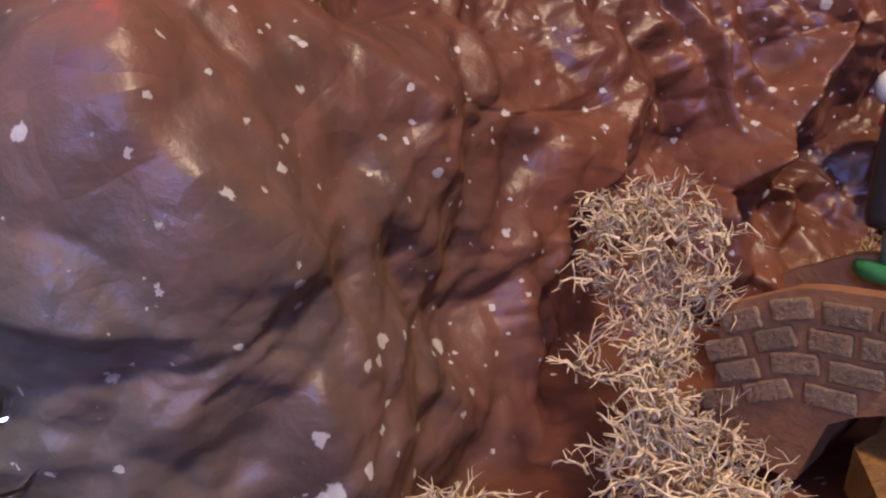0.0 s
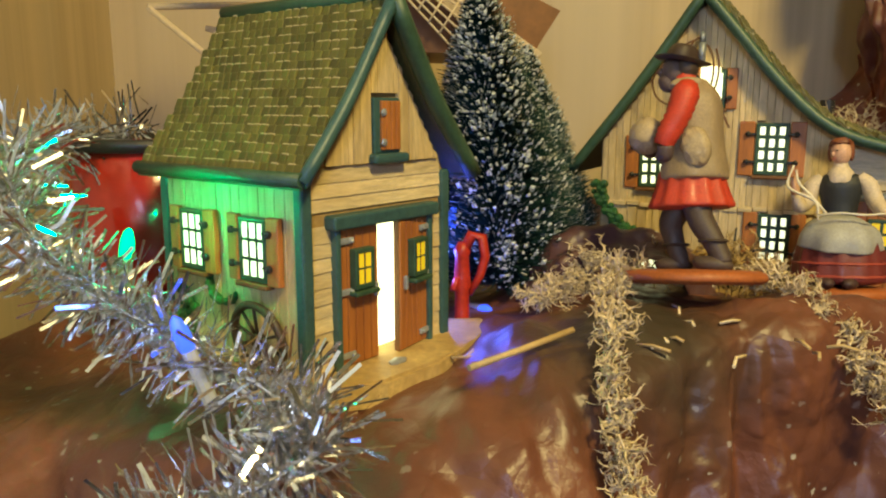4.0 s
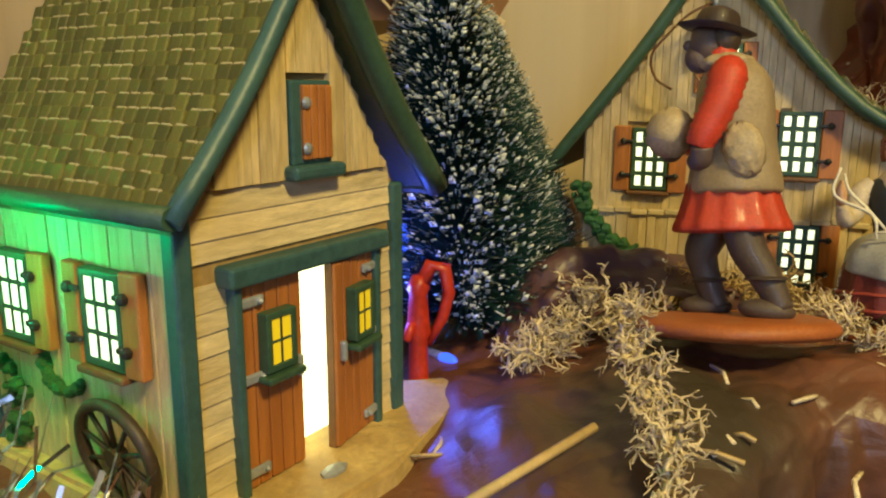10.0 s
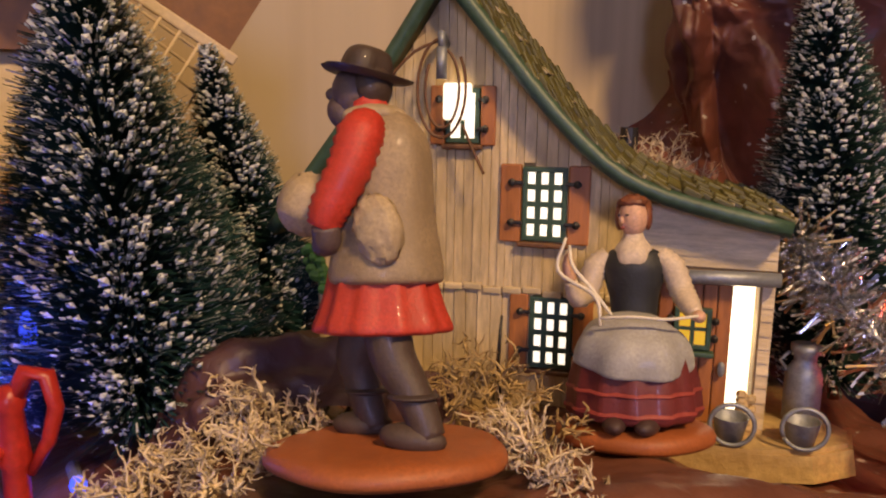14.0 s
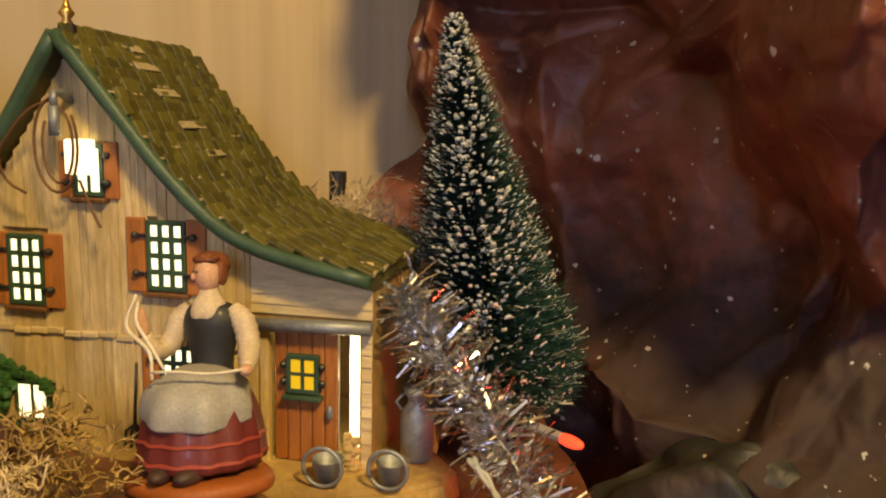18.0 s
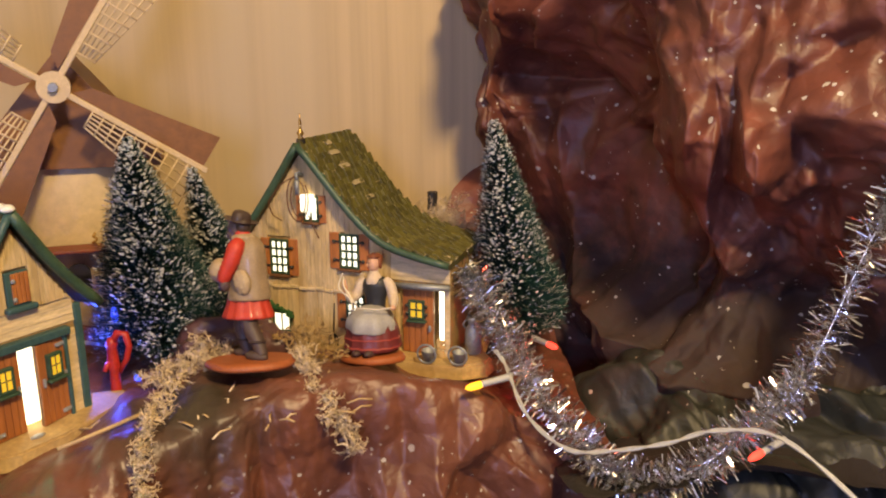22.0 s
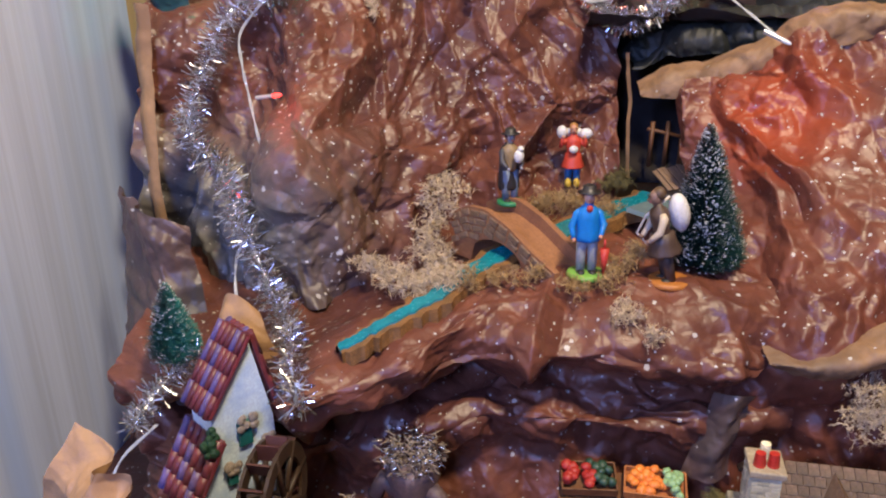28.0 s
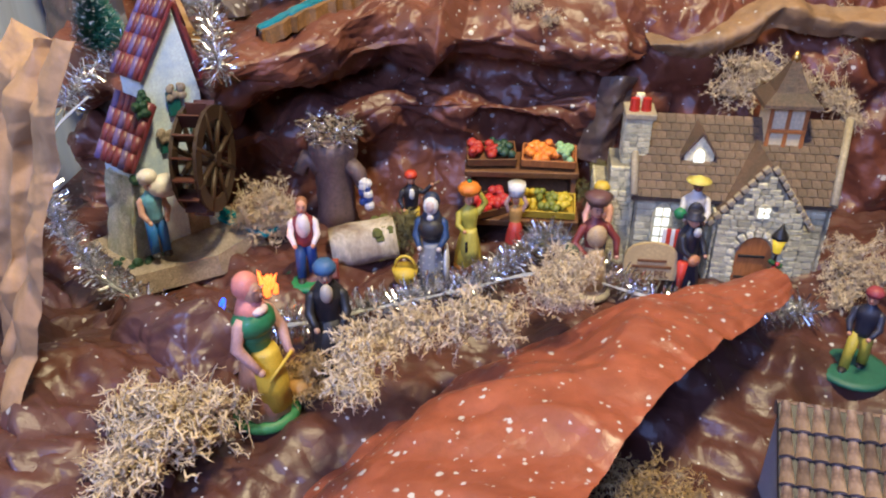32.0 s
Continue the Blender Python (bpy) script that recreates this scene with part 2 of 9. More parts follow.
def ball(bm, r, m=I4, mi=0, u=10, v=7):
    return put(bm, bmesh.ops.create_uvsphere(bm, u_segments=u, v_segments=v, radius=r), m, mi)


def lat(bm, prof, m=I4, seg=14, mi=0, wob=0.0, lobes=0):
    """A turned form from (radius, height) pairs; wob and lobes give it folds."""
    rings = []
    for r, z in prof:
        ring = []
        for k in range(seg):
            a = 2 * math.pi * k / seg
            rr = r * (1 + wob * math.cos(lobes * a)) if lobes else r
            ring.append(bm.verts.new(m @ Vector((rr * math.cos(a), rr * math.sin(a), z))))
        rings.append(ring)
    for a, b in zip(rings, rings[1:]):
        for k in range(seg):
            f = bm.faces.new((a[k], a[(k + 1) % seg], b[(k + 1) % seg], b[k]))
            f.material_index, f.smooth = mi, True
    for ring, flip in ((rings[0], True), (rings[-1], False)):
        f = bm.faces.new(ring[::-1] if flip else ring)
        f.material_index = mi
    return bm


def tu(bm, pts, radius, seg=6, mi=0, m=I4):
    """A tube along points; radius is a number or one for each point."""
    pts = [m @ Vector(p) for p in pts]
    rad = radius if isinstance(radius, (list, tuple)) else [radius] * len(pts)
    rings = []
    for i, p in enumerate(pts):
        d = (pts[min(i + 1, len(pts) - 1)] - pts[max(i - 1, 0)]).normalized()
        s = d.orthogonal().normalized() if i == 0 else (s - d * s.dot(d)).normalized()
        t = d.cross(s)
        rings.append([bm.verts.new(p + rad[i] * (math.cos(2 * math.pi * k / seg) * s + math.sin(2 * math.pi * k / seg) * t)) for k in range(seg)])
    for a, b in zip(rings, rings[1:]):
        for k in range(seg):
            f = bm.faces.new((a[k], a[(k + 1) % seg], b[(k + 1) % seg], b[k]))
            f.material_index, f.smooth = mi, True
    for ring, flip in ((rings[0], True), (rings[-1], False)):
        bm.faces.new(ring[::-1] if flip else ring).material_index = mi
    return bm


def pr(bm, poly, y0, y1, m=I4, mi=0):
    """A prism: a polygon in x and z, counter-clockwise seen from the front (-y), from y0 back to y1."""
    a = [bm.verts.new(m @ Vector((x, y0, z))) for x, z in poly]
    b = [bm.verts.new(m @ Vector((x, y1, z))) for x, z in poly]
    n = len(poly)
    faces = [bm.faces.new(a), bm.faces.new(b[::-1])]
    faces += [bm.faces.new((a[k], b[k], b[(k + 1) % n], a[(k + 1) % n])) for k in range(n)]
    for f in faces:
        f.material_index = mi
    return bm


def spline(points, n):
    """n points along a smooth curve through the given ones."""
    p = np.array(points, float)
    p = np.vstack([2 * p[0] - p[1], p, 2 * p[-1] - p[-2]])
    out = []
    for s in np.linspace(0, len(points) - 1 - 1e-9, n):
        i, t = int(s), s - int(s)
        a, b, c, d = p[i:i + 4]
        out.append(0.5 * (2 * b + (c - a) * t + (2 * a - 5 * b + 4 * c - d) * t * t + (3 * b - a - 3 * c + d) * t ** 3))
    return np.array(out)


def facets(u, v, cell, seed):
    """Heights of a creased sheet: flat facets that meet in sharp folds round scattered points, about -1 to 1."""
    g = np.random.default_rng(seed)
    table = g.uniform(0.02, 0.98, (64, 64, 2))
    a = g.uniform(0, 6.28)
    uu = (u * math.cos(a) - v * math.sin(a)) / cell + 37.3
    vv = (u * math.sin(a) + v * math.cos(a)) / cell + 37.7
    i, j = np.floor(uu).astype(int), np.floor(vv).astype(int)
    first, second = np.full(uu.shape, 9.0), np.full(uu.shape, 9.0)
    for p in range(-2, 3):
        for q in range(-2, 3):
            c = table[(i + p) % 64, (j + q) % 64]
            d = (i + p + c[..., 0] - uu) ** 2 + (j + q + c[..., 1] - vv) ** 2
            second = np.minimum(second, np.maximum(first, d))
            first = np.minimum(first, d)
    return np.minimum(second - first, 1.6) * 1.2 - 0.8


def lattice(u, v, cell, seed):
    """Random heights on a three-cornered lattice, joined by flat facets: about -1 to 1."""
    g = np.random.default_rng(seed)
    table = g.uniform(-1, 1, (64, 64))
    a = g.uniform(0, 6.28)
    uu = (u * math.cos(a) - v * math.sin(a)) / cell + 40.3
    vv = (u * math.sin(a) + v * math.cos(a)) / cell + 40.7
    s, t = uu + 0.577 * vv, 1.1547 * vv
    i, j = np.floor(s).astype(int), np.floor(t).astype(int)
    f, k = s - i, t - j
    at = lambda p, q: table[(i + p) % 64, (j + q) % 64]
    low = at(0, 0) * (1 - f - k) + at(1, 0) * f + at(0, 1) * k
    high = at(1, 1) * (f + k - 1) + at(0, 1) * (1 - f) + at(1, 0) * (1 - k)
    return np.where(f + k < 1, low, high)


def creases(u, v, cell, seed):
    """Heights of creased paper: uneven flat facets that meet in sharp straight folds."""
    bend = cell * 1.9
    return lattice(u + 0.5 * cell * lattice(u, v, bend, seed + 101), v + 0.5 * cell * lattice(u, v, bend, seed + 102), cell, seed)


def sheet(name, grid, step, mats, crush=1.0, seed=1, label="", category="", kind="structure", coarse=0.05, ragged=0.0, drape=1.0):
    """A crumpled paper sheet spanned by rows of control points and creased into sharp folds and flat facets; drape under 1 draws the folds out downwards."""
    grid = np.array(grid, float)
    length_v = np.linalg.norm(np.diff(grid, axis=0), axis=2).sum(0).max()
    length_u = np.linalg.norm(np.diff(grid, axis=1), axis=2).sum(1).max()
    nv, nu = max(8, int(length_v / step)), max(8, int(length_u / step))
    cols = np.stack([spline(grid[:, k], nv) for k in range(grid.shape[1])], 1)
    p = np.stack([spline(cols[k], nu) for k in range(nv)], 0)
    run = lambda axis: np.concatenate([[0.0], np.cumsum(np.linalg.norm(np.diff(p, axis=axis), axis=2).mean(1 - axis))])
    u, v = np.meshgrid(run(1), run(0))
    length_u = u.max()
    du, dv = np.gradient(p, axis=1), np.gradient(p, axis=0)
    n = np.cross(du, dv)
    n /= np.linalg.norm(n, axis=2, keepdims=True) + 1e-12
    calm = np.clip(0.6 + 0.8 * lattice(u, v, coarse * 1.6, seed + 8), 0.2, 1.25)
    vd = v * drape
    h = coarse * (0.28 * creases(u, vd, coarse, seed) + 0.13 * creases(u, vd, coarse * 0.52, seed + 4) - 0.05 * facets(u, vd, coarse * 0.55, seed + 1))
    h += coarse * calm * (0.07 * creases(u, vd, coarse * 0.27, seed + 10) + 0.035 * facets(u, vd, coarse * 0.32, seed + 2) - 0.011 * facets(u, vd, coarse * 0.16, seed + 3))
    side = np.stack([creases(u, v, coarse * 0.8, seed + 5), creases(u, v, coarse * 0.9, seed + 6), creases(u, v, coarse * 0.7, seed + 7)], 2) * coarse * 0.06
    weight = np.interp(np.linspace(0, 1, nv), np.linspace(0, 1, len(crush)), crush)[:, None, None] if isinstance(crush, (list, tuple)) else crush
    p = p + (n * h[..., None] + side) * weight
    me = bpy.data.meshes.new(name)
    idx = np.arange(nu * nv).reshape(nv, nu)
    quads = np.stack([idx[:-1, :-1], idx[:-1, 1:], idx[1:, 1:], idx[1:, :-1]], -1).reshape(-1, 4)
    if ragged:
        edge = np.minimum(u, length_u - u).ravel()[quads[:, 0]]
        quads = quads[edge > ragged * (0.5 + 0.5 * facets(v.ravel()[quads[:, 0]], v.ravel()[quads[:, 0]], 0.02, seed))]
    me.from_pydata(p.reshape(-1, 3).tolist(), [], quads.tolist())
    me.materials.append(mats)
    me.polygons.foreach_set("use_smooth", [True] * len(me.polygons))
    me.update()
    ob = new(name, me)
    return tagged(ob, label, category, "", kind)

# ---- the room ----
def slab(name, lo, hi, mat, label, category):
    bm = bmesh.new()
    bx(bm, hi[0] - lo[0], hi[1] - lo[1], hi[2] - lo[2], pose((lo[0] + hi[0]) / 2, (lo[1] + hi[1]) / 2, lo[2]))
    return tagged(part(name, bm, mat), label, category, "", "structure")


slab("wall_back", (-0.43, 0.68, 0), (2.6, 0.78, 2.5), wallpaper, "cream wallpaper with fine vertical grain behind the village", "wall")
slab("wall_left", (-0.43, -3.2, 0), (-0.335, 0.42, 2.5), wallpaper_side, "pale blue-grey wallpaper with vertical streaks", "wall")
slab("wall_left_corner", (-0.43, 0.42, 0), (-0.338, 0.68, 2.5), wallpaper, "cream wallpaper turning the corner behind the barn", "wall")
slab("wall_right", (2.6, -3.2, 0), (2.7, 0.78, 2.5), room_plaster, "plain plaster wall closing the room", "wall")
slab("wall_front", (-0.43, -3.3, 0), (2.7, -3.2, 2.5), room_plaster, "plain plaster wall closing the room", "wall")
slab("ceiling", (-0.43, -3.3, 2.5), (2.7, 0.78, 2.6), room_plaster, "plain plaster ceiling", "ceiling")
slab("floor", (-0.43, -3.3, -0.1), (2.7, 0.78, 0), surface("floor_boards", (0.25, 0.15, 0.08), 0.5, 0.2, 10.0), "plain wooden floor", "floor")
slab("plinth", (-0.33, -0.52, 0.0), (1.3, 0.67, 1.02), paper_floor, "paper-covered stand under the village", "stand")

# ---- paper landscape ----
CX = (-0.25, -0.125, -0.075, 0.0, 0.06, 0.13, 0.19, 0.24)


def profile(ys, zs, xs=CX):
    return [(x, y, z) for x, y, z in zip(xs, ys, zs)]


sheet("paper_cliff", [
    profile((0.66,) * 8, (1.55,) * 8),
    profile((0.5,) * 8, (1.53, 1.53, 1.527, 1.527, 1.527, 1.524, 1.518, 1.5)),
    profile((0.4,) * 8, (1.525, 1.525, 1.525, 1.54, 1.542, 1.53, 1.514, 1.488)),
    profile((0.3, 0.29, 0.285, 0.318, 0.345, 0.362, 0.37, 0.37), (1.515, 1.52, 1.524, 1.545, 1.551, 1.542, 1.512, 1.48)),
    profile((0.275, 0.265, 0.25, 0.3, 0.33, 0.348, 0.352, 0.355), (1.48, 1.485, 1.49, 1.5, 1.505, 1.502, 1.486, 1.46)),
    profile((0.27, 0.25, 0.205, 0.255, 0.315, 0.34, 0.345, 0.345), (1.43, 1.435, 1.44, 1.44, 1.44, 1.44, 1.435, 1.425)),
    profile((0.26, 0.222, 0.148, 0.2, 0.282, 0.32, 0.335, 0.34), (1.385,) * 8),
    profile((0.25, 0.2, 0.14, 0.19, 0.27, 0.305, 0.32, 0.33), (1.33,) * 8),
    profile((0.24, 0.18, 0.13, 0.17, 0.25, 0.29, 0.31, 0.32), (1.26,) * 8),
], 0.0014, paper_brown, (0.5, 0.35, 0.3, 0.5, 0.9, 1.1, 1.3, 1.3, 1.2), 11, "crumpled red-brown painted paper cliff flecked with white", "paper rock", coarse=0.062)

LX = (-0.2, -0.1, -0.02, 0.06, 0.11, 0.16, 0.22, 0.3, 0.36)
sheet("paper_ledge", [
    profile((0.36,) * 9, (1.285, 1.285, 1.288, 1.293, 1.298, 1.3, 1.302, 1.298, 1.3), LX),
    profile((0.2,) * 9, (1.275, 1.268, 1.27, 1.283, 1.29, 1.297, 1.299, 1.293, 1.3), LX),
    profile((0.08, 0.05, 0.0, 0.045, 0.09, 0.11, 0.11, 0.12, 0.12), (1.25, 1.252, 1.26, 1.282, 1.3, 1.301, 1.301, 1.293, 1.295), LX),
    profile((0.05, 0.01, -0.02, 0.02, 0.055, 0.06, 0.06, 0.075, 0.085), (1.232, 1.226, 1.24, 1.265, 1.28, 1.282, 1.282, 1.268, 1.258), LX),
    profile((0.06, 0.03, 0.01, 0.028, 0.045, 0.045, 0.045, 0.06, 0.075), (1.212, 1.202, 1.218, 1.235, 1.248, 1.252, 1.25, 1.242, 1.235), LX),
    profile((0.13, 0.11, 0.1, 0.11, 0.1, 0.09, 0.085, 0.095, 0.1), (1.195, 1.188, 1.205, 1.218, 1.225, 1.226, 1.222, 1.22, 1.215), LX),
    profile((0.06, 0.035, 0.03, 0.04, 0.05, 0.05, 0.055, 0.07, 0.085), (1.168, 1.165, 1.178, 1.194, 1.202, 1.2, 1.195, 1.19, 1.19), LX),
    profile((0.075, 0.055, 0.05, 0.06, 0.07, 0.07, 0.075, 0.085, 0.095), (1.13, 1.13, 1.138, 1.148, 1.155, 1.155, 1.15, 1.15, 1.15), LX),
    profile((0.05, 0.03, 0.03, 0.035, 0.04, 0.045, 0.05, 0.065, 0.08), (1.07,) * 9, LX),
], 0.0019, paper_ledge, (0.3, 0.35, 0.45, 0.8, 1.0, 1.0, 1.0, 1.0, 1.0), 23, "crumpled brown paper ledge folded over the village", "paper rock", coarse=0.06)

FX = (-0.2, -0.12, -0.05, 0.05, 0.15, 0.25, 0.35, 0.48, 0.66)
sheet("paper_village_floor", [
    profile((0.09,) * 9, (1.1,) * 9, FX),
    profile((0.0,) * 9, (1.1, 1.1, 1.1, 1.1, 1.1, 1.1, 1.1, 1.1, 1.1), FX),
    profile((-0.1,) * 9, (1.1, 1.1, 1.098, 1.1, 1.1, 1.102, 1.1, 1.1, 1.1), FX),
    profile((-0.17,) * 9, (1.13, 1.12, 1.1, 1.098, 1.105, 1.11, 1.1, 1.09, 1.08), FX),
    profile((-0.26,) * 9, (1.13, 1.135, 1.128, 1.105, 1.1, 1.07, 1.06, 1.06, 1.05), FX),
    profile((-0.4,) * 9, (1.12, 1.13, 1.12, 1.1, 1.08, 1.04, 1.03, 1.03, 1.03), FX),
    profile((-0.54,) * 9, (1.1, 1.1, 1.1, 1.08, 1.05, 1.03, 1.02, 1.02, 1.02), FX),
], 0.0028, paper_floor, 0.85, 31, "dark brown crumpled paper floor of the village", "paper ground")

sheet("paper_ridge", [
    [(0.0, -0.43, 1.1), (0.06, -0.34, 1.105), (0.14, -0.235, 1.11), (0.25, -0.16, 1.12), (0.36, -0.135, 1.11), (0.385, -0.13, 1.112)],
    [(0.035, -0.45, 1.118), (0.085, -0.355, 1.125), (0.162, -0.255, 1.135), (0.262, -0.18, 1.142), (0.363, -0.147, 1.13), (0.388, -0.135, 1.13)],
    [(0.07, -0.47, 1.135), (0.125, -0.38, 1.145), (0.197, -0.28, 1.152), (0.286, -0.205, 1.155), (0.367, -0.16, 1.143), (0.392, -0.144, 1.142)],
    [(0.105, -0.495, 1.15), (0.168, -0.4, 1.16), (0.232, -0.307, 1.163), (0.306, -0.23, 1.162), (0.372, -0.174, 1.149), (0.396, -0.153, 1.146)],
    [(0.13, -0.515, 1.152), (0.192, -0.415, 1.163), (0.253, -0.323, 1.165), (0.32, -0.246, 1.16), (0.378, -0.186, 1.146), (0.4, -0.16, 1.142)],
], 0.002, paper_ridge, 0.5, 41, "bright rust paper ridge with white paint spots", "paper rock", coarse=0.08)

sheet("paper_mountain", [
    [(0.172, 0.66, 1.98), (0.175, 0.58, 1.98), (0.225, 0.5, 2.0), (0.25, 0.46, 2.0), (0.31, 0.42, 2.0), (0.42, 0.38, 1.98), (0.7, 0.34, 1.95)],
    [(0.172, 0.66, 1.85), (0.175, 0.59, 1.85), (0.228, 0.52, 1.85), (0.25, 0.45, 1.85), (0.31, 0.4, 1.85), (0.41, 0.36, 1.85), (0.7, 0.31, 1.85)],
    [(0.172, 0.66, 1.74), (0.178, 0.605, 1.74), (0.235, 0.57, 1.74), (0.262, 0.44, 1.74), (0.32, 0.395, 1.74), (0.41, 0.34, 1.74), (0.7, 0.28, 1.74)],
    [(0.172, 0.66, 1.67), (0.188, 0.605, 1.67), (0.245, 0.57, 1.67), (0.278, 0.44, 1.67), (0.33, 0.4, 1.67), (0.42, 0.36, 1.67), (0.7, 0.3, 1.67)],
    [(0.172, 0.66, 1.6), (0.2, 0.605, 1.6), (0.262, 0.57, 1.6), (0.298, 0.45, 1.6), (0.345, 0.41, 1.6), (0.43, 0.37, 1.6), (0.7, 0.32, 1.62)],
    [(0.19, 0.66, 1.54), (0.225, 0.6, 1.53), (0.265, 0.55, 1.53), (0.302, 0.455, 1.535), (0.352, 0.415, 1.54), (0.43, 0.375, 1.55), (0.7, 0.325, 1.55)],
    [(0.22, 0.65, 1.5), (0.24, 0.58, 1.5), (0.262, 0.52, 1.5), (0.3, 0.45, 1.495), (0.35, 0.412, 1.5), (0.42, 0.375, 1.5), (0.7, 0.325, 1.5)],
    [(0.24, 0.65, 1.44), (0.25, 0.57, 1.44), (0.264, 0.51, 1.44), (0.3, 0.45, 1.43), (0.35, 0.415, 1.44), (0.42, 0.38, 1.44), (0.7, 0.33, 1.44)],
], 0.0023, paper_rock, 2.0, 53, "tall dark maroon crumpled paper mountain, sprayed grey and painted with shade below", "paper rock", coarse=0.085, drape=0.72)

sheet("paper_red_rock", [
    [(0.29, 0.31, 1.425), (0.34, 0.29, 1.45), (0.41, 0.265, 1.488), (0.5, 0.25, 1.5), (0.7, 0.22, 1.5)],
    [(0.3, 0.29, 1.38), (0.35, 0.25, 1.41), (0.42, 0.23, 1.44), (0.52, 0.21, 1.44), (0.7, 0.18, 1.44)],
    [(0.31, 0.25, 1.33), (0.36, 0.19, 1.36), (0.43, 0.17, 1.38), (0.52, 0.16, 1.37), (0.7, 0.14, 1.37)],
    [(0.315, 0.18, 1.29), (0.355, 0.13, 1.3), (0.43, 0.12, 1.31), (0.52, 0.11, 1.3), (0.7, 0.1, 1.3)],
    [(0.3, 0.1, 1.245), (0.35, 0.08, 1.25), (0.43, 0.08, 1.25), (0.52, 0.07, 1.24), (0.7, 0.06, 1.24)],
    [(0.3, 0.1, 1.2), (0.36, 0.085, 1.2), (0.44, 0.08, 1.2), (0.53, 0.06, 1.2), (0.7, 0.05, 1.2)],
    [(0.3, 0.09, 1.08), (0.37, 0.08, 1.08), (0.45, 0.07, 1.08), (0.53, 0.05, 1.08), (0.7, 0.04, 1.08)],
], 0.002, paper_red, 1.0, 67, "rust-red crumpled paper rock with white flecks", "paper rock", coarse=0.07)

# darker copy of the bare wrapping paper, with shade in its colour
paper_lip_tan = paper("shaded_wrapping_paper", (0.27, 0.16, 0.08), (0.17, 0.11, 0.065), 0.1, rough=0.62)
sheet("paper_lip", [
    [(0.255, 0.335, 1.43), (0.3, 0.32, 1.452), (0.36, 0.295, 1.478), (0.42, 0.265, 1.508), (0.52, 0.24, 1.52), (0.7, 0.2, 1.53)],
    [(0.255, 0.315, 1.425), (0.3, 0.3, 1.445), (0.36, 0.278, 1.47), (0.42, 0.248, 1.498), (0.52, 0.225, 1.51), (0.7, 0.19, 1.52)],
    [(0.258, 0.312, 1.42), (0.3, 0.296, 1.42), (0.36, 0.275, 1.44), (0.42, 0.25, 1.475), (0.52, 0.228, 1.49), (0.7, 0.19, 1.5)],
], 0.0022, paper_lip_tan, 0.6, 71, "bare tan edge of folded wrapping paper", "paper edge")

sheet("paper_low_lip", [
    [(0.333, 0.085, 1.258), (0.37, 0.08, 1.262), (0.405, 0.075, 1.272), (0.441, 0.075, 1.297), (0.484, 0.075, 1.284), (0.6, 0.06, 1.29)],
    [(0.334, 0.06, 1.255), (0.37, 0.052, 1.257), (0.404, 0.05, 1.267), (0.44, 0.05, 1.288), (0.484, 0.052, 1.277), (0.6, 0.03, 1.28)],
    [(0.336, 0.066, 1.246), (0.37, 0.06, 1.24), (0.404, 0.058, 1.25), (0.44, 0.058, 1.268), (0.484, 0.06, 1.262), (0.6, 0.04, 1.265)],
], 0.002, paper_lip_tan, 0.5, 73, "bare tan edge of wrapping paper folded over the red rock", "paper edge", coarse=0.04)
sheet("paper_upright_fold", [
    [(0.296, 0.07, 1.222), (0.311, 0.058, 1.226), (0.328, 0.07, 1.222)],
    [(0.288, 0.07, 1.19), (0.304, 0.055, 1.19), (0.32, 0.07, 1.19)],
    [(0.276, 0.07, 1.145), (0.294, 0.055, 1.145), (0.312, 0.07, 1.145)],
], 0.0018, paper_grey, 0.4, 79, "olive-brown upright fold of wrapping paper", "paper edge", coarse=0.03)

sheet("paper_scrap", [
    [(-0.106, 0.045, 1.275), (-0.089, 0.041, 1.310), (-0.067, 0.045, 1.293)],
    [(-0.098, 0.035, 1.268), (-0.089, 0.027, 1.285), (-0.058, 0.035, 1.278)],
    [(-0.096, 0.035, 1.256), (-0.080, 0.027, 1.256), (-0.048, 0.035, 1.260)],
], 0.0015, paper_tan, 0.3, 87, "small bare tan scrap of wrapping paper behind the mill", "paper edge", coarse=0.03)

sheet("paper_side_strip", [
    [(-0.25, 0.27, 1.52), (-0.252, 0.265, 1.46), (-0.252, 0.255, 1.4), (-0.25, 0.245, 1.34), (-0.24, 0.24, 1.27)],
    [(-0.238, 0.255, 1.52), (-0.24, 0.25, 1.46), (-0.239, 0.24, 1.4), (-0.238, 0.23, 1.34), (-0.228, 0.22, 1.27)],
    [(-0.224, 0.252, 1.518), (-0.226, 0.246, 1.46), (-0.226, 0.236, 1.4), (-0.226, 0.226, 1.34), (-0.216, 0.215, 1.27)],
], 0.0022, paper_tan, 0.25, 77, "bare tan folded strip of wrapping paper", "paper edge")

sheet("paper_grey_rock", [
    [(-0.25, 0.2, 1.35), (-0.215, 0.15, 1.352), (-0.19, 0.125, 1.345), (-0.165, 0.14, 1.33)],
    [(-0.25, 0.19, 1.31), (-0.215, 0.14, 1.31), (-0.185, 0.115, 1.307), (-0.155, 0.13, 1.3)],
    [(-0.245, 0.17, 1.25), (-0.21, 0.12, 1.25), (-0.175, 0.1, 1.25), (-0.14, 0.11, 1.25)],
    [(-0.24, 0.14, 1.18), (-0.21, 0.1, 1.18), (-0.17, 0.08, 1.18), (-0.13, 0.09, 1.18)],
], 0.0026, paper_grey, 0.6, 83, "grey-sprayed crumpled paper boulder", "paper rock")

